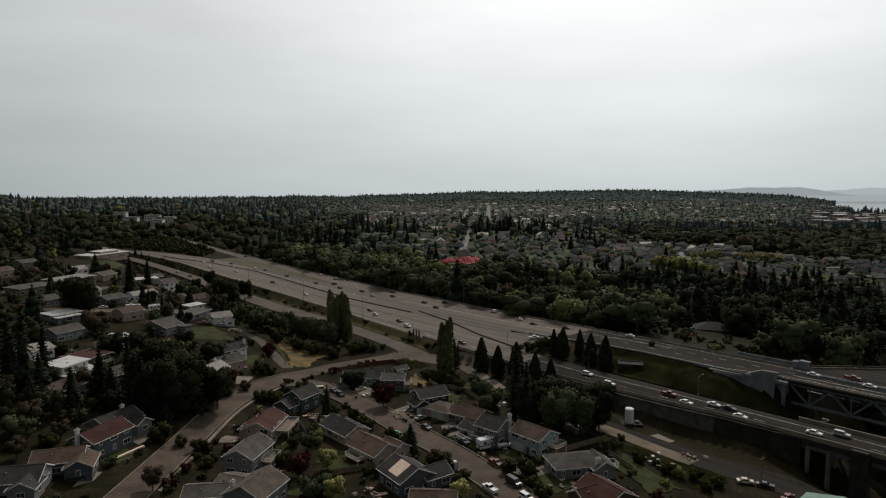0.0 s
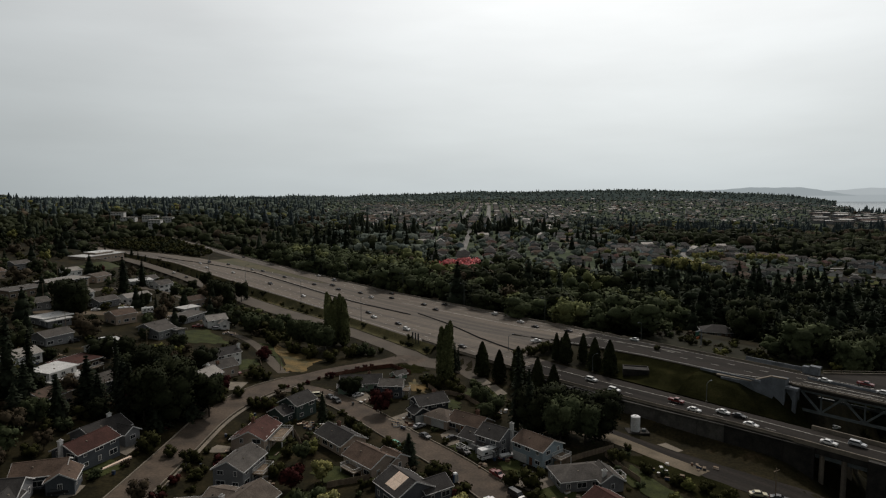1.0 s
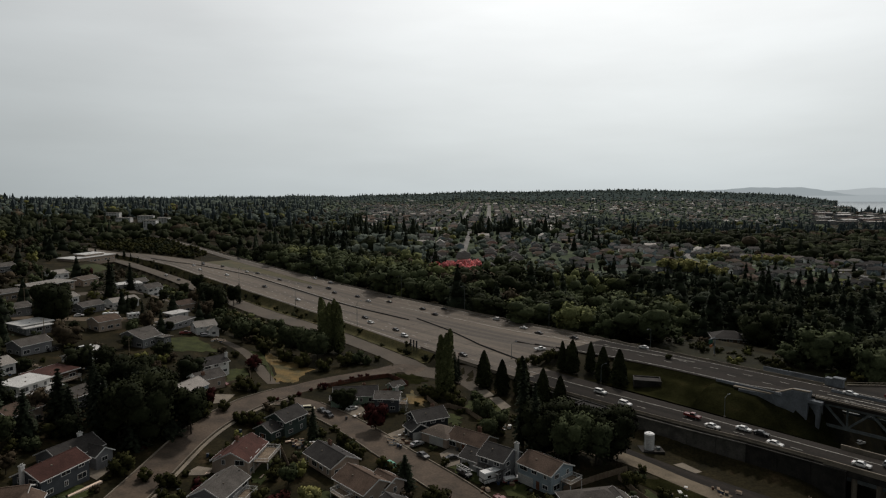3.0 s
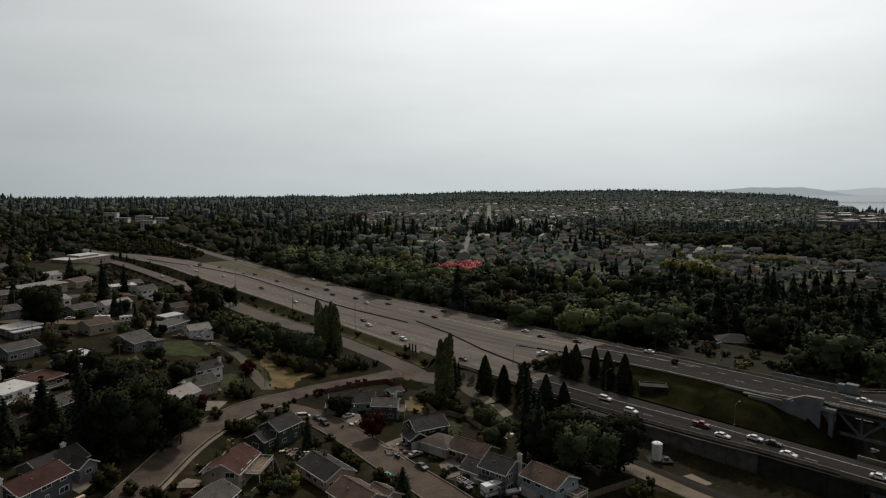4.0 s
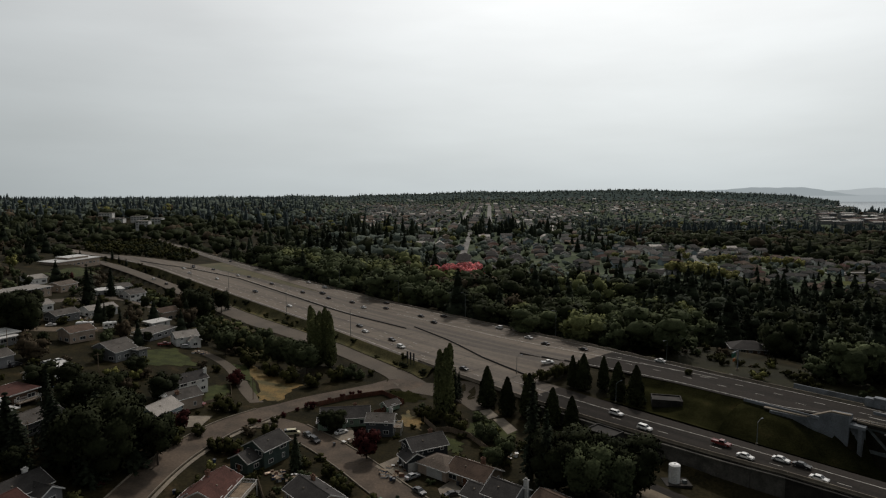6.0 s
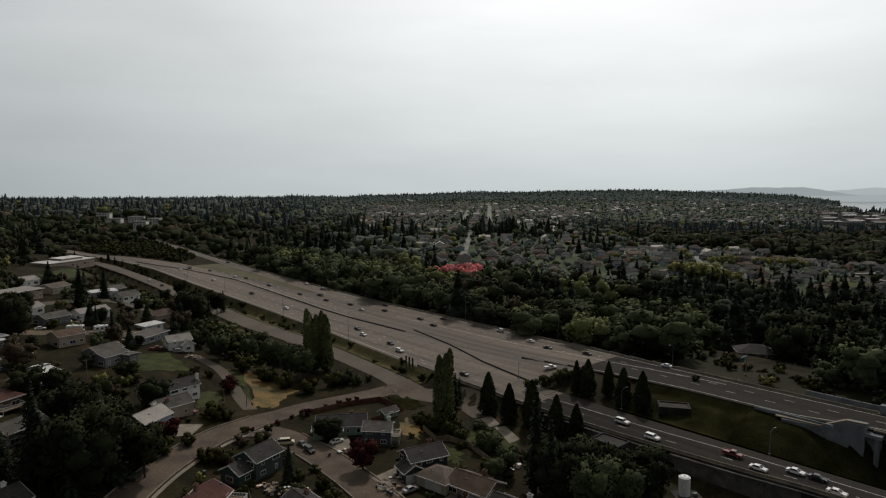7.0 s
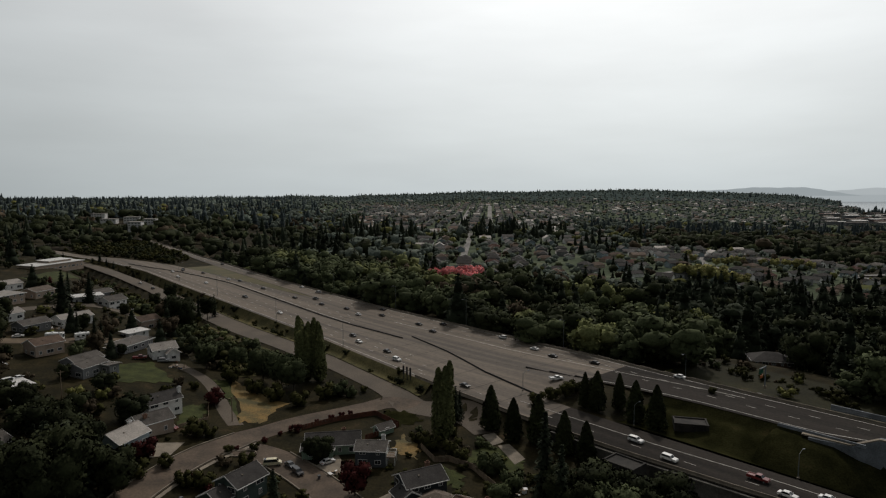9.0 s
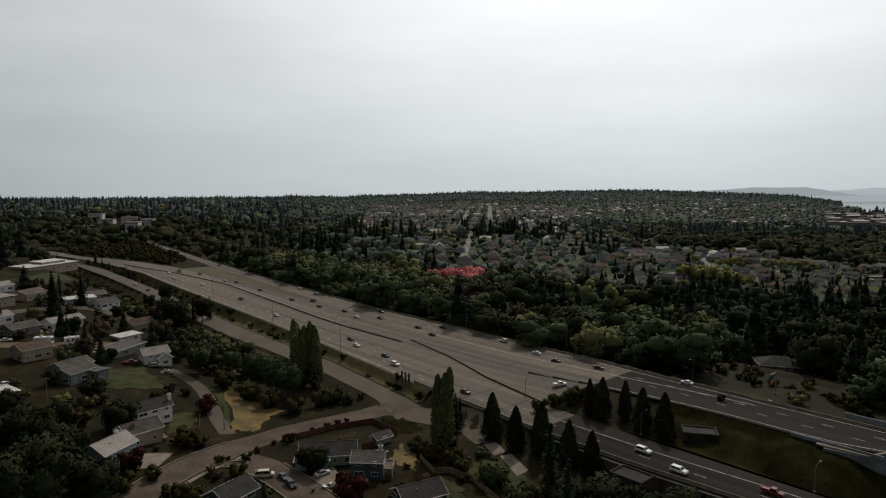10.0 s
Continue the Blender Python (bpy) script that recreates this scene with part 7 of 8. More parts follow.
def far_trees(d0, d1, step, seed, broad, fir, leaves, needle, clear=6.0):
    """Trees over a stretch of distances, by what the zones say."""
    pts, rng = jitter_points(-0.85 * d1, 0.78 * d1, d0, d1, step, seed)
    a = pts[:, 0] / pts[:, 1]
    u, n = plan_along(pts)
    keep = (a > -0.85) & (a < 0.78) & (plan_land(pts) > -17.5) & ((n > north_edge(u) + 5) | (u < -640))
    keep &= (pts[:, 1] > WOOD_END(pts[:, 0])) | (np.abs(a) > 0.9)
    keep &= ~((pts[:, 0] < -120) & (pts[:, 1] < 800) & (pts[:, 0] > -760))
    pts = pts[keep]
    trees, share, tall, homes, hill = zones(pts)
    keep = rng.random(len(pts)) < trees
    pts, share, tall, hill = pts[keep], share[keep], tall[keep], hill[keep]
    near = [c for c in TAKEN if (d0 - 30) * S < c[1] < (d1 + 30) * S]
    homes = np.concatenate([SUBURB_AT, FAR_HOMES])
    homes = homes[(homes[:, 1] > d0 - 10) & (homes[:, 1] < d1 + 10)]
    keep = clear_of(pts, near)
    if clear:
        for lo in range(0, len(pts), 400):
            part_of = pts[lo:lo + 400]
            gap = ((part_of[:, None, :] - homes[None]) ** 2).sum(axis=2).min(axis=1) if len(homes) else np.full(len(part_of), 1e9)
            keep[lo:lo + 400] &= gap > clear * clear
    pts, share, tall, hill = pts[keep], share[keep], tall[keep], hill[keep]
    rows = []
    for zone, kind_of in ((hill <= 0.4, leaves), (hill > 0.4, ((L_GREEN, 3), (L_DARK, 5), (L_BROWN, 1.0)))):
        for lo, hi in ((0.0, 0.8), (0.8, 1.15), (1.15, 1.4), (1.4, 9.0)):
            m = zone & (tall >= lo) & (tall < hi)
            k = float(tall[m].mean()) if m.any() else 1.0
            rows += split_groups(pts[m], rng, share[m], broad, fir, (4.5 * k, 10.0 * k), (5.5 * k, 17.0 * k), kind_of, needle, 1.5, (1.15 if d0 < 1200 else 1.45) if kind_of is leaves else 1.35)
    return rows, rng


# far mixes draw mostly on the haze-tinted leaf colours
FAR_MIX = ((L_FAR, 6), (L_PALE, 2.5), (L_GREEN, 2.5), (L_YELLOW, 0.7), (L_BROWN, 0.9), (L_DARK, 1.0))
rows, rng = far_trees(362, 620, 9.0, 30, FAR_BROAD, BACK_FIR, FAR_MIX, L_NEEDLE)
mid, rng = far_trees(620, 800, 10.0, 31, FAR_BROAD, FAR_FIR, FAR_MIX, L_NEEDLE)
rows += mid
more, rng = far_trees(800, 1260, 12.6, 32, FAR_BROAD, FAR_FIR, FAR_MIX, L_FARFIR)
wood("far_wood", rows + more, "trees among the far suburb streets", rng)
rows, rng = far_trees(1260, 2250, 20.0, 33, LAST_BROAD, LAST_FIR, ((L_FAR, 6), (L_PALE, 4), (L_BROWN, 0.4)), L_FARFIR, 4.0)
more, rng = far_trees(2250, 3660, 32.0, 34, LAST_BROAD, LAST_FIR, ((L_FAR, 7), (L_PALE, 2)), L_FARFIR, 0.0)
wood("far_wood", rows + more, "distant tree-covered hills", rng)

# yellow-green trees that stand out among the houses
for x, y, h in ((158, 440, 11), (164, 436, 12), (170, 433, 12), (176, 430, 10), (152, 446, 10), (161, 450, 9), (182, 426, 9)):
    plant("golden", x * S, y * S, h * S, group="yellow-green trees among the far houses", wide=1.25)
for x, y, h in ((214, 538, 7), (224, 545, 7), (236, 556, 8), (244, 560, 7), (262, 560, 7), (270, 557, 8), (277, 553, 8), (284, 548, 9), (292, 545, 8), (205, 560, 7), (216, 600, 7)):
    plant("golden", x * S, y * S, h * S, group="yellow-green trees among the far houses", wide=1.2)
for x, y, h in ((-5, 426, 8), (-1, 424, 8), (3, 424, 9), (8, 418, 10), (14, 408, 12), (18, 400, 13), (16, 392, 11), (20, 388, 10), (13, 398, 11)):
    plant("cherry", x * S, y * S, h * S, group="pink cherry trees")

# pale blocks on the plateau
for x, y, L, fl, turn, label in ((-303, 672, 22, 3, 6, "white three-storey apartment block with dark windows"), (-343, 748, 30, 2, 10, "pale flat-roofed apartment block among trees"), (-318, 735, 24, 2, 4, "pale flat-roofed apartment block among trees"), (-392, 770, 26, 2, 8, "long pale block with a white flat roof"), (-362, 735, 28, 1, 6, "low white-roofed hall beside a car park"),
                                 (-353, 979, 30, 2, 10, "pale flat-roofed apartment block among trees"), (-330, 960, 24, 2, 20, "pale flat-roofed apartment block among trees"), (-415, 690, 12, 3, 0, "dark block with bright window frames"), (-470, 1180, 34, 2, 10, "pale flat-roofed apartment block among trees"), (-520, 1260, 16, 3, 5, "small white block on the skyline"), (-300, 905, 24, 2, 8, "pale flat-roofed apartment block among trees")):
    x, y = x * S, y * S
    h = thing("apartment_building", x, y, ground_at(x, y), turn, label, "apartment building", "plateau blocks")
    L, e = L * 0.75, 3.0 * fl + 3.5
    part("wall", Geo().box(0, 0, -3, L, 12, e + 3), W_GREY if "dark" in label[:5] else W_WHITE, h)
    part("roof", Geo().box(0, 0, e, L + 1, 13, 0.6), R_DARK if "dark" in label[:5] else R_LIGHT, h)
    for f in range(fl):
        for i in range(int(L / 4)):
            w = part("window", WINDOWS["big"][1], None, h)
            w.matrix_basis = pose(-L / 2 + 2 + 4 * i, -6.03, e - 1.6 - 3 * f)

# low white sheds by the bay
rng = np.random.default_rng(37)
for i in range(34):
    d = 1250 + 58 * (i % 9) + 22 * rng.normal()
    x, y = float((0.588 + 0.034 * (i // 9) + 0.022 * rng.random()) * d) * S, float(d) * S
    L, W, e = 26 + 34 * rng.random(), 14 + 9 * rng.random(), 6 + 4 * rng.random()
    h = thing("warehouse", x, y, ground_at(x, y), 8 + 4 * rng.normal(), "long low white-roofed warehouse by the bay", "warehouse", "warehouses by the bay")
    part("wall", Geo().box(0, 0, -6, L, W, e + 6), W_GREY, h)
    lid = Geo().prism([(-W / 2 - 0.5, e), (W / 2 + 0.5, e), (W / 2 + 0.5, e + 0.4), (0, e + 1.8), (-W / 2 - 0.5, e + 0.4)], -L / 2 - 0.5, L / 2 + 0.5)
    part("roof", lid, (R_PALE, R_LIGHT, R_GREY, R_PALE, R_LIGHT, R_TAN, R_RED)[i % 7], h)

# flat glowing cut-outs for the bay's far reach and two wooded shores, coloured as haze
def backdrop(name, x0, x1, y, low, top, colour, label):
    g, k = Geo(), 70
    for i in range(k):
        x = x0 + (x1 - x0) * i / (k - 1)
        g.v += [(x, y, low), (x, y, top(i / (k - 1)))]
    g.f = [(2 * i, 2 * i + 2, 2 * i + 3, 2 * i + 1) for i in range(k - 1)]
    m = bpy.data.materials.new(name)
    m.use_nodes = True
    # emission gives the upright sheet its haze tone; nothing here is a lamp
    haze_glow = m.node_tree.nodes.new("ShaderNodeEmission")
    haze_glow.inputs["Color"].default_value = (*colour, 1)
    m.node_tree.links.new(haze_glow.outputs[0], m.node_tree.nodes["Material Output"].inputs["Surface"])
    tagged(solid("backdrop", g, m), label, "far shore", kind="structure")


backdrop("far_bay_glow", 1900, 3900, 4962, -26, lambda f: 34, (0.36, 0.395, 0.41), "glowing pale grey strip standing for far bay water")
backdrop("farther_shore_glow", 2900, 3900, 4952, 30, lambda f: 58 + 26 * float(ease(0.0, 0.5, f)) + 1.5 * math.sin(f * 19) + math.sin(f * 47), (0.40, 0.435, 0.45), "glowing haze-pale cut-out of a shore on the horizon")
backdrop("hazy_far_shore_glow", 1950, 3235, 4946, 22, lambda f: 24 + (36 + 26 * float(ease(0.0, 0.4, f))) * float(ease(1.02, 0.62, f)) + 1.5 * math.sin(f * 23) + 1.2 * math.sin(f * 61), (0.30, 0.335, 0.35), "glowing haze-grey cut-out of a wooded shore across the bay")
# ---- vehicles on the freeway ----
KINDS = {"W": ("saloon", C_WHITE, "white saloon car on the freeway"), "D": ("saloon", C_BLACK, "black saloon car on the freeway"), "S": ("suv", C_SILVER, "silver sport utility car on the freeway"),
         "P": ("pickup", C_GREY, "dark grey pickup truck on the freeway"), "V": ("suv", C_WHITE, "white sport utility car with a dark roof line"), "R": ("pickup", C_RED, "dark red pickup truck on the freeway"), "U": ("suv", C_WHITE, "white sport utility car on the freeway")}


def traffic(turn, *spots):
    for u, n, key in spots:
        style, colour, label = KINDS[key]
        x, y = place(u, n)
        car(style, colour, x, y, turn, label, "freeway traffic", road_at(x, y) + 0.1)


traffic(131.75, (-114.9, 187.5, "W"), (-95.4, 188.8, "W"), (-89.9, 192.2, "D"), (-124.5, 192.2, "D"), (-140.1, 185.3, "D"), (-164.6, 187.5, "W"), (-154.3, 183.9, "D"), (-182.9, 192.1, "U"), (-213.0, 191.0, "D"))
traffic(131.75, (-206.6, 180.2, "D"), (-219.2, 184.1, "D"), (-252.6, 191.5, "D"), (-242.5, 183.7, "D"), (-250.7, 177.6, "W"), (-264.4, 180.8, "D"), (-279.7, 177.6, "D"), (-292.2, 181.9, "P"), (-300.6, 175.7, "D"))
traffic(131.75, (-325.1, 193.0, "W"), (-306.3, 191.6, "S"), (-362.4, 176.3, "D"), (-333.0, 175.5, "D"), (-371.2, 173.7, "W"), (-402.3, 171.7, "D"), (-418.0, 165.5, "D"), (-424.4, 168.0, "D"), (-432.1, 195.5, "D"))
traffic(-48.25, (-102.3, 145.6, "V"), (-93.1, 142.4, "V"), (-78.2, 146.5, "R"), (-72.3, 143.8, "W"), (-67.1, 147.4, "W"), (-59.4, 144.0, "W"), (-63.5, 147.6, "D"), (-184.7, 146.9, "U"), (-194.5, 150.6, "D"))
traffic(-48.25, (-211.4, 151.2, "W"), (-220.3, 154.8, "D"), (-274.1, 154.3, "W"), (-316.4, 158.3, "P"), (-366.3, 159.4, "W"), (-396.1, 155.2, "W"), (-417.4, 159.4, "W"), (-152.3, 144.6, "D"), (-44.6, 145.7, "W"), (-40.4, 149.0, "S"), (-18, 186, "R"), (-6, 190, "D"), (-44, 182.5, "W"), (-57, 183, "W"), (-49, 187, "R"))
car("pickup", C_WHITE, 31.0 * S, 212.0 * S, 15, "white service pickup truck parked in the paved gore")
car("saloon", C_WHITE, -164.0 * S, 387.8 * S, 128, "white car on the frontage road")
car("saloon", C_BLACK, -150.0 * S, 372.0 * S, 128, "black car on the frontage road")

# ---- parked vehicles ----
PARKED = ((("pickup", C_BLACK, 4.4, 133.4, -55, "black pickup truck with white ladder rack")), ("pickup", C_RED, 10.6, 122.2, -57, "dark red pickup truck parked at the kerb"), ("pickup", C_WHITE, 8.6, 111.0, 122, "white pickup truck parked at the kerb"),
          ("van", C_BLACK, 13.2, 113.5, -57, "black van parked beside the driveway"), ("suv", C_WHITE, 14.8, 107.6, -57, "white car parked at the kerb"), ("van", C_CREAM, -33.5, 169.0, 12, "cream passenger van in the cul-de-sac mouth"),
          ("suv", C_BLACK, -27.6, 165.2, -52, "black car parked at the kerb"), ("saloon", C_GREY, -29.8, 168.4, -50, "dark grey car parked at the kerb"), ("saloon", C_WHITE, -22.6, 170.0, 40, "white car on a pale driveway"),
          ("suv", C_GREEN, -9.9, 136.2, -50, "bright green car parked at the kerb"), ("saloon", C_GREY, -3.9, 141.6, -50, "dark grey car parked at the kerb"), ("saloon", C_BLACK, 2.2, 140.6, 25, "black car on a pale driveway"),
          ("suv", C_RED, 0.9, 122.6, -52, "red car parked under small trees"), ("saloon", C_CREAM, 58.0, 116.6, -12, "cream car parked on the gravel road"), ("saloon", C_BLACK, 61.2, 115.4, -25, "black car parked on the gravel road"),
          ("saloon", C_RED, 63.0, 110.8, 35, "red car beside a teal-roofed shed"), ("saloon", C_RED, -58.6, 180.6, -18, "red car parked beside a house"), ("pickup", C_RED, -86.5, 225.0, 20, "red pickup truck beside a white house"),
          ("suv", C_SILVER, -79.7, 225.1, 10, "silver car beside a white house"), ("van", C_WHITE, -122.0, 296.5, 30, "white van parked on the hillside"), ("suv", C_BLACK, -111.0, 192.5, 70, "black car parked on the hill"),
          ("suv", C_WHITE, -114.0, 207.0, 70, "white car parked on the hill"), ("saloon", C_WHITE, -127.0, 233.5, 30, "white car on a dirt lane"), ("van", C_WHITE, -104.4, 195.8, 60, "white van parked on the hill"), ("saloon", C_GREY, -63.6, 151.0, 70, "dark grey car beside the street"),
          ("saloon", C_SILVER, -5.4, 147.4, 40, "silver car on a cluttered drive"), ("saloon", C_WHITE, -104.0, 199.5, 60, "white car parked on the hill"), ("suv", C_BLACK, -65.0, 108.0, 20, "black car on a driveway"))
for style, colour, x, y, turn, label in PARKED:
    car(style, colour, x * S, y * S, turn, label, "parked vehicles")
for u, n in ((-57.5, 195), (-55, 198), (-52, 198), (-49.5, 203), (-47, 202), (-45, 206), (-53, 206), (-43, 209)):
    x, y = place(u, n)
    car("saloon", C_WHITE if n % 2 else C_SILVER, x, y, 20, "pale car parked in the lot below the bridge", "cars below the bridge")

ladder = Geo()
for s in (-0.75, 0.75):
    ladder.box(0, s, 1.95, 5.2, 0.08, 0.08)
for k in range(6):
    ladder.box(-2.4 + 0.95 * k, 0, 1.98, 0.08, 1.6, 0.07)
for k in (-2.3, 0.9):
    for s in (-0.75, 0.75):
        ladder.box(k, s, 1.1, 0.08, 0.08, 0.86)
rack = thing("ladder_rack", 4.4 * S, 133.4 * S, ground_at(4.4 * S, 133.4 * S) + 0.1, -55, "white ladder rack on a black pickup", "rack")
part("rails", ladder, M_TRIM, rack)


def motorhome(x, y, turn, label, L=7.2):
    x, y = x * S, y * S
    top = thing("motorhome", x, y, ground_at(x, y) + 0.1, turn, label, "motorhome")
    w = 2.4
    body = Geo().prism([(-w / 2, 0.5), (w / 2, 0.5), (w / 2, 2.9), (w / 2 - 0.15, 3.1), (-w / 2 + 0.15, 3.1), (-w / 2, 2.9)], -L / 2, L / 2)
    b = part("body", body, C_WHITE, top)
    part("stripe", Geo().box(0, 0, 1.3, L + 0.02, w + 0.02, 0.25), C_GREY, b)
    for k in (-0.3, 0.05, 0.34):
        for s in (-1, 1):
            part("window", Geo().box(L * k, s * (w / 2 + 0.01), 1.75, 1.0, 0.05, 0.6), M_CARGLASS, b)
    part("windscreen", Geo().box(L / 2 + 0.01, 0, 1.6, 0.05, 2.0, 0.9), M_CARGLASS, b)
    part("roof_unit", Geo().box(-0.8, 0, 3.1, 0.9, 0.8, 0.35), C_WHITE, b)
    part("roof_unit", Geo().box(1.6, 0.2, 3.1, 0.7, 0.6, 0.2), C_GREY, b)
    for sx in (-L * 0.3, L * 0.34):
        for s in (-1, 1):
            wh = part("wheel", TYRE, None, top)
            wh.matrix_basis = pose(sx, s * (w / 2 - 0.2), 0.34)
            part("rim", RIM, None, wh)
    return top


motorhome(9.8, 131.0, 32, "white motorhome parked beside a grey house")
motorhome(-116.0, 233.6, 10, "white motorhome on a dirt lane", 6.4)
motorhome(-109.4, 236.4, 40, "white camper on a dirt lane", 5.2)
boat = thing("boat", 13.6 * S, 130.6 * S, ground_at(13.6 * S, 130.6 * S), 20, "white and red motor boat on a trailer", "boat")
hull = Geo().add([(-2.6, -0.9, 1.3), (1.2, -0.9, 1.35), (2.9, 0, 1.5), (1.2, 0.9, 1.35), (-2.6, 0.9, 1.3), (-2.6, -0.5, 0.5), (1.4, -0.3, 0.6), (2.4, 0, 0.9), (1.4, 0.3, 0.6), (-2.6, 0.5, 0.5)],
                 [(0, 1, 2, 3, 4), (9, 8, 7, 6, 5), (0, 5, 6, 1), (1, 6, 7, 2), (2, 7, 8, 3), (3, 8, 9, 4), (4, 9, 5, 0)])
part("hull", hull, C_WHITE, boat)
part("windscreen", Geo().box(0.4, 0, 1.32, 0.1, 1.5, 0.5), M_CARGLASS, boat)
part("trailer", Geo().box(-0.4, 0, 0.35, 5.0, 1.2, 0.15).box(2.9, 0, 0.35, 1.8, 0.12, 0.12), C_RED, boat)
for s in (-1, 1):
    wh = part("wheel", TYRE, None, boat)
    wh.matrix_basis = pose(-0.8, s * 0.85, 0.34)

# ---- tank, lamps, signs, poles ----
tx, ty = 45.0 * S, 148.4 * S
tank = thing("storage_tank", tx, ty, ground_at(tx, ty) - 0.1, 0, "white cylindrical storage tank on a concrete base", "tank")
part("base", Geo().box(0.6, 0, 0, 6.6, 4.6, 0.5), M_DARKCON, tank)
shell_g = Geo().tube((0, 0, 0.5), (0, 0, 5.0), 1.4, 1.4, 20, False)
part("shell", shell_g, C_WHITE, tank, smooth=True)
part("lid", Geo().tube((0, 0, 5.0), (0, 0, 5.3), 1.45, 0.95, 20).tube((0, 0, 5.2), (0, 0, 5.5), 0.25, 0.25, 8), C_WHITE, tank)
part("ladder", Geo().box(-1.46, -0.15, 0.5, 0.05, 0.05, 4.6).box(-1.46, 0.15, 0.5, 0.05, 0.05, 4.6), M_STEEL, tank)
part("pump", Geo().box(2.5, -0.5, 0.5, 1.0, 0.8, 0.7).tube((1.2, -0.5, 0.9), (2.2, -0.5, 0.9), 0.12, 0.12), M_STEEL, tank)


def lamp_post(x, y, turn, h, label="grey freeway lamp post with one arm", z=None):
    top = thing("street_lamp", x, y, ground_at(x, y) if z is None else z, turn, label, "street lamp", "freeway lamps")
    pole = part("pole", Geo().tube((0, 0, 0), (0, 0, h), 0.13, 0.07, 8), M_STEEL, top)
    part("arm", Geo().tube((0, 0, h - 0.1), (1.3, 0, h + 0.45), 0.06, 0.05, 6, False).tube((1.3, 0, h + 0.45), (2.4, 0, h + 0.5), 0.05, 0.05, 6, False), M_STEEL, pole)
    part("head", Geo().box(2.7, 0, h + 0.4, 0.85, 0.34, 0.16), M_PALECON, pole)
    part("footing", Geo().tube((0, 0, -0.3), (0, 0, 0.35), 0.32, 0.32, 10), M_CONCRETE, top)


for u, n, turn, h in ((-206, 196.6, 222, 11), (-160, 196.6, 222, 11), (-118, 196.8, 222, 10), (-250, 196.6, 222, 11), (-300, 196.8, 222, 11), (-108, 154.2, 40, 5), (-74, 153.4, 40, 5), (-210, 144.0, 42, 10), (-265, 148.0, 42, 10), (-330, 150.6, 42, 10), (-385, 152, 42, 10), (-345, 198, 222, 11), (-140, 153.6, 40, 5)):
    lamp_post(*place(u, n), turn, h * 1.25, z=road_at(*place(u, n)))
M_SIGN = material("green_sign_face", (0.015, 0.10, 0.06), (0.012, 0.08, 0.05), rough=0.5)
M_SIGNBACK = material("dark_sign_back", (0.03, 0.033, 0.036), (0.02, 0.02, 0.02), rough=0.6)
M_ORANGE = material("orange_sign_face", (0.42, 0.12, 0.03), (0.34, 0.10, 0.03), rough=0.5)
gx, gy = place(-97.2, 197.6)
gantry = thing("sign_gantry", gx, gy, max(ground_at(gx, gy), 5.0 * S) - 0.2, 132, "steel sign post with green and orange panels", "road sign")
post_g = part("post", Geo().tube((0, 0, 0), (0, 0, 7.4), 0.24, 0.2, 10), M_PALECON, gantry)
part("arm", Geo().box(0.0, 2.2, 6.9, 0.3, 5.0, 0.35), M_PALECON, post_g)
panel = part("sign_panel", Geo().box(0.25, 3.0, 5.2, 0.1, 3.4, 2.0), M_SIGN, gantry, "green sign panel with white bars")
part("lettering", Geo().box(0.31, 3.0, 6.4, 0.02, 2.4, 0.3).box(0.31, 2.7, 5.7, 0.02, 1.7, 0.28), M_LINE, panel)
part("sign_panel", Geo().box(0.25, 2.6, 3.6, 0.1, 2.0, 1.0), M_ORANGE, gantry, "small orange sign panel")
part("footing", Geo().tube((0, 0, -0.5), (0, 0, 0.5), 0.5, 0.5, 10), M_CONCRETE, gantry)
board = thing("road_sign", -9.3 * S, 218.7 * S, ground_at(-9.3 * S, 218.7 * S), -48, "three dark sign boards on posts, seen from behind", "road sign")
for k in (-2.0, 0, 2.0):
    p = part("post", Geo().box(k, 0, -0.3, 0.2, 0.2, 5.6), M_SIGNBACK, board)
    part("sign_panel", Geo().box(k, -0.14, 2.0, 1.0, 0.08, 3.2), M_SIGNBACK, p)


def pole(x, y, h, label="brown wooden utility pole with a crossarm"):
    x, y = x * S, y * S
    top = thing("utility_pole", x, y, ground_at(x, y), 30, label, "utility pole", "utility poles")
    part("mast", Geo().tube((0, 0, -0.5), (0, 0, h), 0.16, 0.1, 8), M_WOOD, top)
    part("crossarm", Geo().box(0, 0, h - 0.7, 2.2, 0.12, 0.14), M_WOOD, top)


for spot in ((60.5, 115.5, 8), (-76, 144, 10), (-118, 200, 10), (-150, 240, 10), (-88, 190, 9), (-134, 268, 9), (-170, 282, 9), (-48.5, 190, 8)):
    pole(*spot)


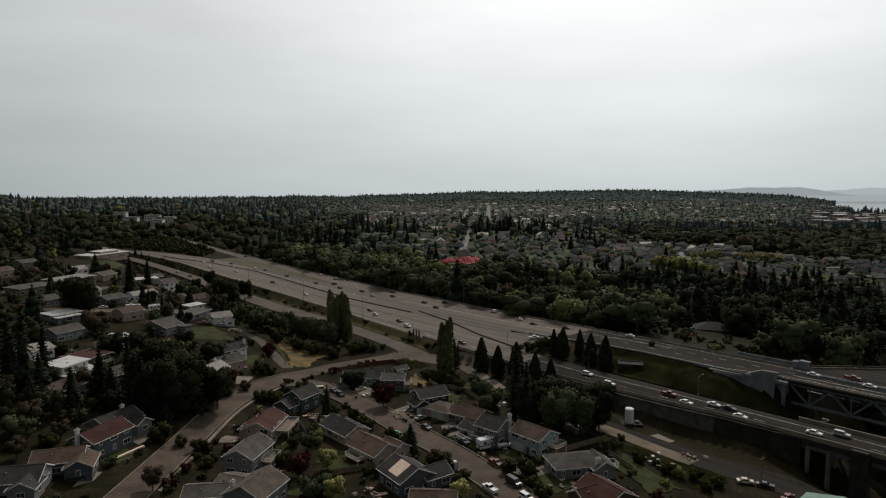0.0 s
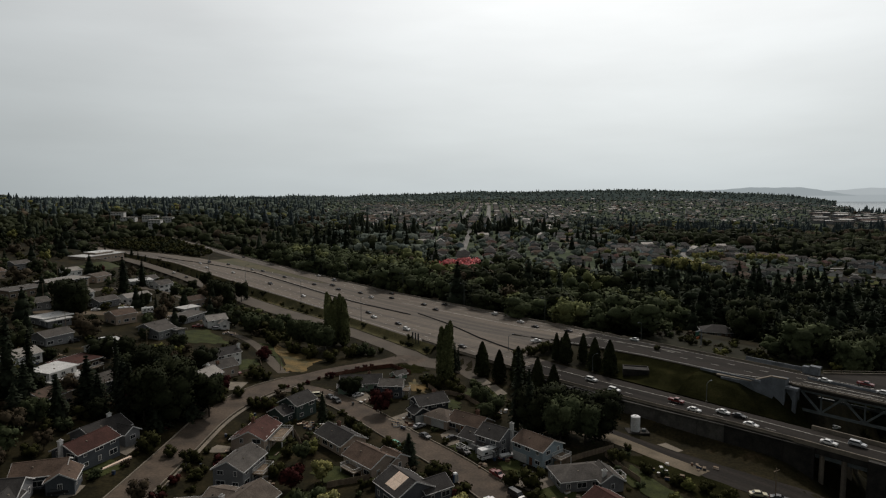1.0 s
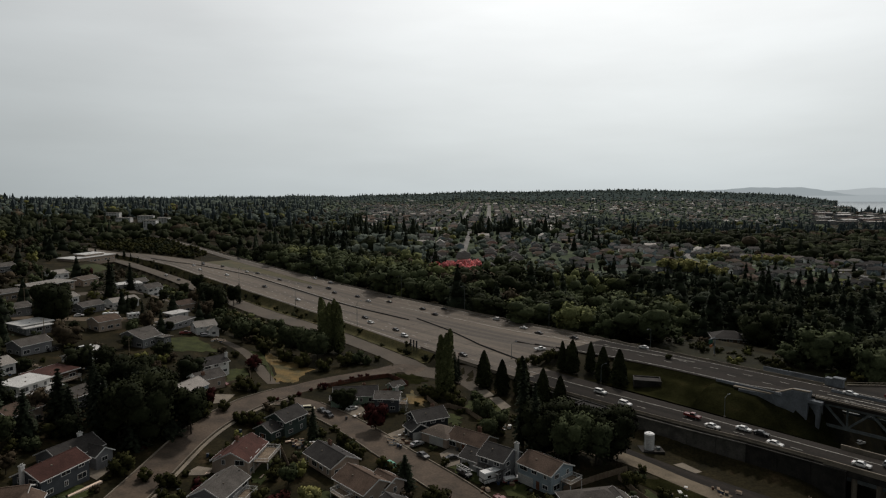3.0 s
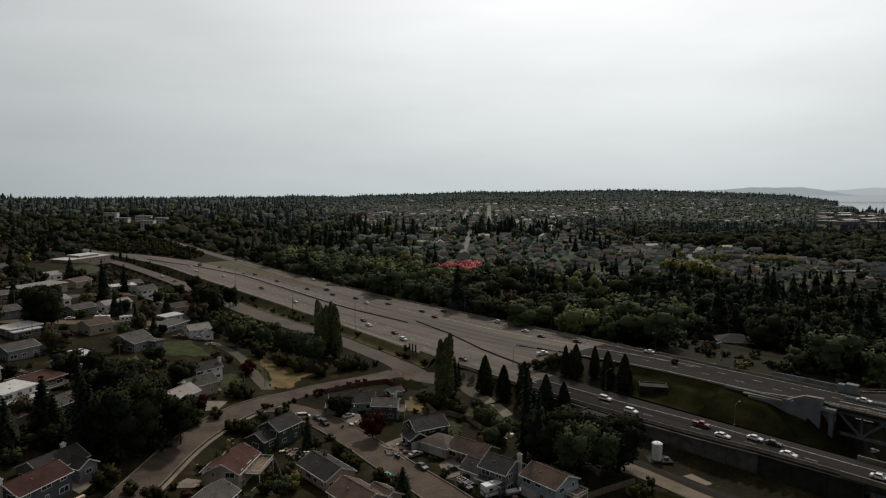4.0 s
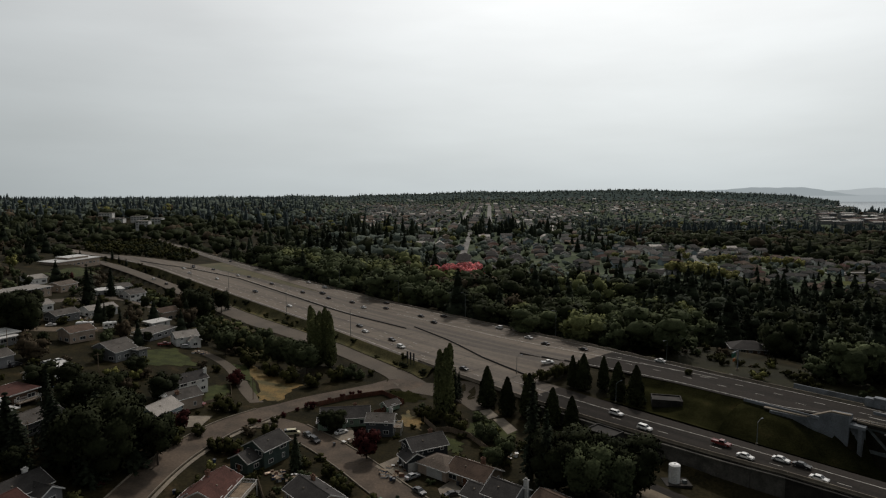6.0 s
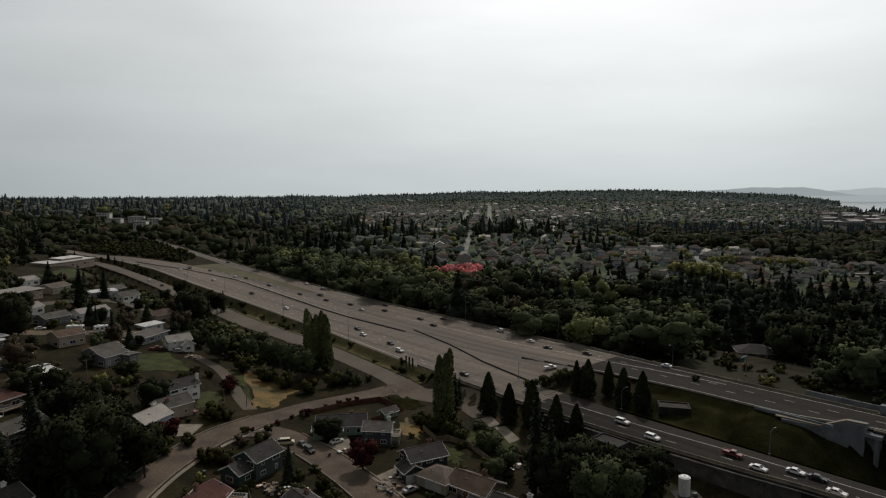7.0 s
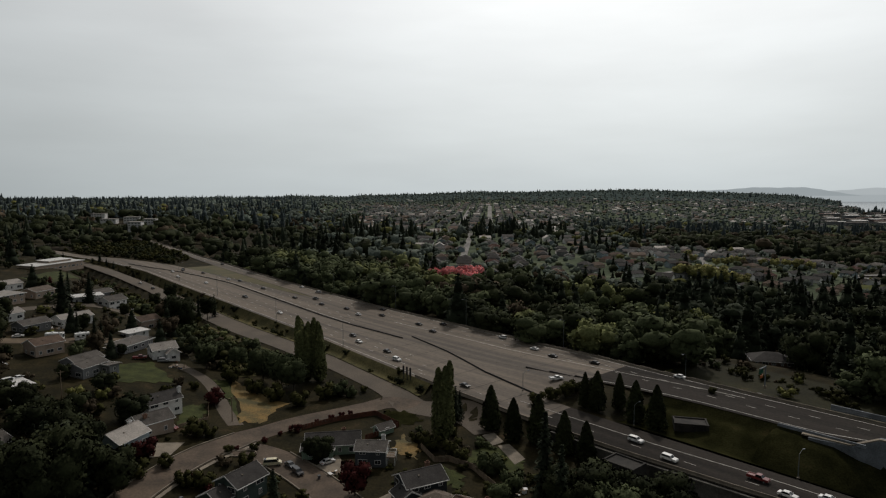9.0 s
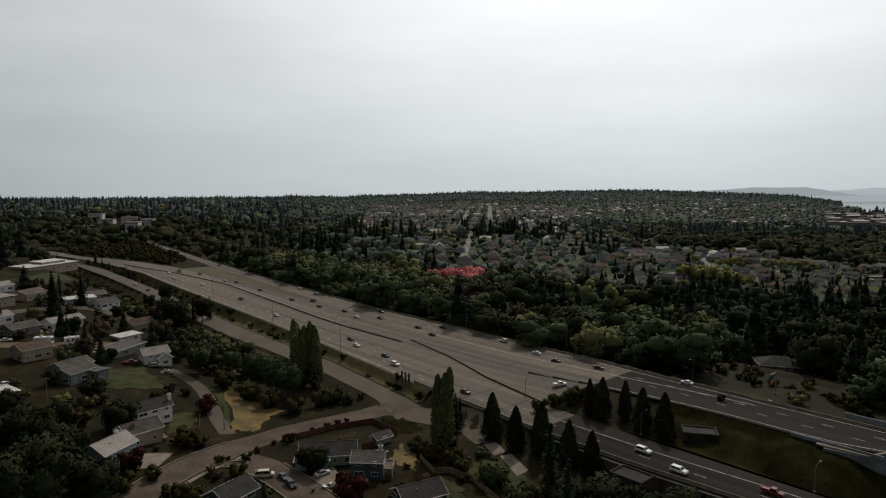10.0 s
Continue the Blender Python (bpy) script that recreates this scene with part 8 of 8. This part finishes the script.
# ---- fences ----
def fence(points, kind, high=1.6):
    mat = M_REDWOOD if kind == "red" else M_WOOD
    points = [(x * S, y * S) for x, y in points]
    x, y = points[0]
    top = thing("fence", x, y, ground_at(x, y), 0, ("red-stained board fence along a corner lot" if kind == "red" else "weathered grey board fence between yards"), "fence", "garden fences")
    plank, post = Geo().box(0, 0, 0, 0.9, 0.05, high).mesh("board", mat), Geo().box(0, 0, -0.4, 0.12, 0.12, high + 0.5).mesh("post", mat)
    for (ax, ay), (bx, by) in zip(points, points[1:]):
        k = max(1, round(math.hypot(bx - ax, by - ay) / 0.95))
        turn = math.degrees(math.atan2(by - ay, bx - ax))
        for i in range(k):
            px, py = ax + (bx - ax) * (i + 0.5) / k, ay + (by - ay) * (i + 0.5) / k
            ob = part("board", plank, None, top)
            ob.matrix_basis = pose(px - x, py - y, ground_at(px, py) - ground_at(x, y) + 0.04 * (i % 2), 0, 0, turn)
            if i % 3 == 0:
                q = part("post", post, None, top)
                q.matrix_basis = pose(px - x, py - y, ground_at(px, py) - ground_at(x, y), 0, 0, turn)


fence([(-31.8, 187.4), (-24.6, 192.6), (-15.8, 196.7), (-9.5, 189.4)], "red")
fence([(-16.5, 181.6), (-13.5, 184.1), (-9.7, 189.2)], "red")
fence([(22.1, 125.9), (29.1, 130.2), (36.1, 134.2)], "wood")
fence([(-34.4, 145.5), (-29.7, 134.4)], "wood")
fence([(-21.3, 117.3), (-16.1, 119.4), (-11.7, 121.6)], "wood")
fence([(1.8, 170.0), (6.3, 166.5), (10.8, 157.4)], "wood")
fence([(33.4, 130.9), (35.1, 123.9), (37.1, 119.1)], "wood")
fence([(-4.0, 176.5), (-1.0, 169.5), (1.8, 170.0)], "wood")
fence([(-57.5, 199.5), (-53.6, 188.8), (-57.8, 181.8)], "wood", 1.1)

# ---- small things in the yards ----
ramp_box = thing("timber_edging", -62.0 * S, 121.0 * S, ground_at(-62.0 * S, 121.0 * S), 66, "long orange timber edging beside a lawn", "edging")
part("beam", Geo().box(0, 0, 0, 8.6, 0.8, 0.5), M_PLY, ramp_box)
for k in (-4.2, 0, 4.2):
    part("stake", Geo().box(k, 0.42, -0.3, 0.12, 0.12, 1.0), M_WOOD, ramp_box)
booth = thing("portable_toilet", 2.4 * S, 120.2 * S, ground_at(2.4 * S, 120.2 * S), 20, "blue portable toilet with a white roof", "portable toilet")
part("cabin", Geo().box(0, 0, 0, 1.15, 1.15, 2.1), paint("blue_plastic", (0.06, 0.14, 0.30)), booth)
part("roof", Geo().add([(-0.62, -0.62, 2.1), (0.62, -0.62, 2.1), (0.62, 0.62, 2.1), (-0.62, 0.62, 2.1), (-0.4, -0.4, 2.4), (0.4, -0.4, 2.4), (0.4, 0.4, 2.4), (-0.4, 0.4, 2.4)], [(4, 5, 6, 7), (0, 1, 5, 4), (1, 2, 6, 5), (2, 3, 7, 6), (3, 0, 4, 7), (3, 2, 1, 0)]), C_WHITE, booth)
part("door", Geo().box(0, -0.6, 0.1, 0.8, 0.06, 1.9), M_GDOOR, booth)
isle = thing("planter_kerb", -41.4 * S, 174.0 * S, ground_at(-41.4 * S, 174.0 * S), 12, "pale kerbed planting island at a street corner", "planter")
rim = Geo()
for i in range(16):
    w0, w1 = 2 * math.pi * i / 16, 2 * math.pi * (i + 1) / 16
    rim.beam((4.0 * math.cos(w0), 1.8 * math.sin(w0), 0.2), (4.0 * math.cos(w1), 1.8 * math.sin(w1), 0.2), 0.35, 0.4)
part("kerb", rim, M_CONCRETE, isle)

def wheeled_bin(x, y, turn, mat, label):
    top = thing("wheeled_bin", x, y, ground_at(x, y), turn, label, "bin", "wheeled bins")
    part("body", Geo().add([(-0.24, -0.26, 0.08), (0.24, -0.26, 0.08), (0.24, 0.26, 0.08), (-0.24, 0.26, 0.08), (-0.31, -0.36, 1.0), (0.31, -0.36, 1.0), (0.31, 0.36, 1.0), (-0.31, 0.36, 1.0)], [(3, 2, 1, 0), (4, 5, 6, 7), (0, 1, 5, 4), (1, 2, 6, 5), (2, 3, 7, 6), (3, 0, 4, 7)]), mat, top)
    part("lid", Geo().box(0, 0.02, 1.0, 0.68, 0.8, 0.07), C_GREY, top)
    part("wheel", Geo().tube((-0.3, 0.3, 0.12), (0.3, 0.3, 0.12), 0.12, 0.12, 8), M_TYRE, top)


def timber_stack(x, y, turn, k):
    top = thing("timber_stack", x, y, ground_at(x, y), turn, "small stack of pale sawn boards in a yard", "timber", "timber stacks")
    for i in range(k):
        part("board", Geo().box(0.1 * (i % 2), -0.5 + 0.26 * (i % 5), 0.02 + 0.07 * (i // 5), 2.6 - 0.2 * (i % 3), 0.24, 0.06), M_PLY if i % 3 else M_WOOD, top)


for x, y, turn, key in ((-9.4, 146.4, 40, 0), (-8.8, 145.8, 44, 1), (3.2, 144.6, 30, 1), (10.6, 129.4, -40, 0), (-23.0, 163.0, 30, 1), (-47.6, 139.6, 10, 0), (-47.2, 124.4, 12, 1), (-60.4, 117.0, 80, 0), (16.2, 125.6, 20, 1), (-17.8, 131.2, 40, 0), (-27.6, 143.0, 42, 1), (1.2, 117.6, 30, 0), (-40.8, 114.6, 10, 1), (-45.2, 153.0, 60, 0)):
    wheeled_bin(x * S, y * S, turn, (C_BLUE, C_GREY)[key], ("blue wheeled bin standing by a driveway", "dark grey wheeled bin standing by a house")[key])
for x, y, turn, k in ((-33.4, 149.6, 30, 12), (-31.6, 148.2, 75, 9), (-11.0, 109.8, 20, 14), (-13.6, 111.6, 60, 8), (-7.0, 152.6, 10, 9), (-34.8, 132.2, 80, 7), (14.6, 134.8, 40, 8), (-45.6, 133.0, 5, 10)):
    timber_stack(x * S, y * S, turn, k)
rng = np.random.default_rng(91)
CLUTTER = ((-8.0, 150.6, 3.0, 20), (-10.6, 148.2, 2.0, 8), (12.4, 131.4, 1.6, 7), (14.2, 156.6, 2.4, 8), (-20.6, 165.4, 1.6, 5), (-14.6, 165.6, 1.4, 6), (-32.0, 148.8, 1.6, 8), (-64.4, 174.2, 2.0, 7), (-75.4, 222.6, 3.0, 10), (-98.4, 178.6, 3.0, 8), (-101.4, 164.6, 3.0, 8), (-122.0, 247.6, 3.4, 8), (44.4, 125.0, 3.0, 9), (52.4, 128.8, 3.0, 6), (22.6, 112.8, 2.0, 6), (-30.8, 146.5, 2.5, 10), (-33.0, 118.0, 2.5, 8), (-12.8, 108.6, 2.2, 9), (-3.0, 107.5, 1.8, 5), (-26.5, 147.5, 2.0, 6), (8.0, 127.5, 1.2, 4), (-90, 150, 4, 6), (-108, 176, 5, 8), (-104, 230, 4, 6))
PALETTE = (M_TRIM, M_WOOD, M_PLY, C_GREY, M_BRICK, C_WHITE, C_BLUE, M_REDWOOD)
for cx, cy, r, k in CLUTTER:
    for i in range(k):
        x, y = cx * S + r * rng.normal() * 0.8, cy * S + r * rng.normal() * 0.8
        a, b, c = 0.5 + 1.1 * rng.random(), 0.4 + 0.6 * rng.random(), 0.3 + 0.7 * rng.random()
        mat = PALETTE[int(rng.integers(0, len(PALETTE)))]
        box = thing("crate", x, y, ground_at(x, y), float(rng.random() * 180), "weathered storage crate lying in a yard", "crate", "yard clutter")
        part("body", Geo().box(0, 0, 0, a, b, c), mat, box)
        part("lid", Geo().box(0, 0, c, a + 0.06, b + 0.06, 0.05), M_WOOD if mat is not M_WOOD else M_TRIM, box)
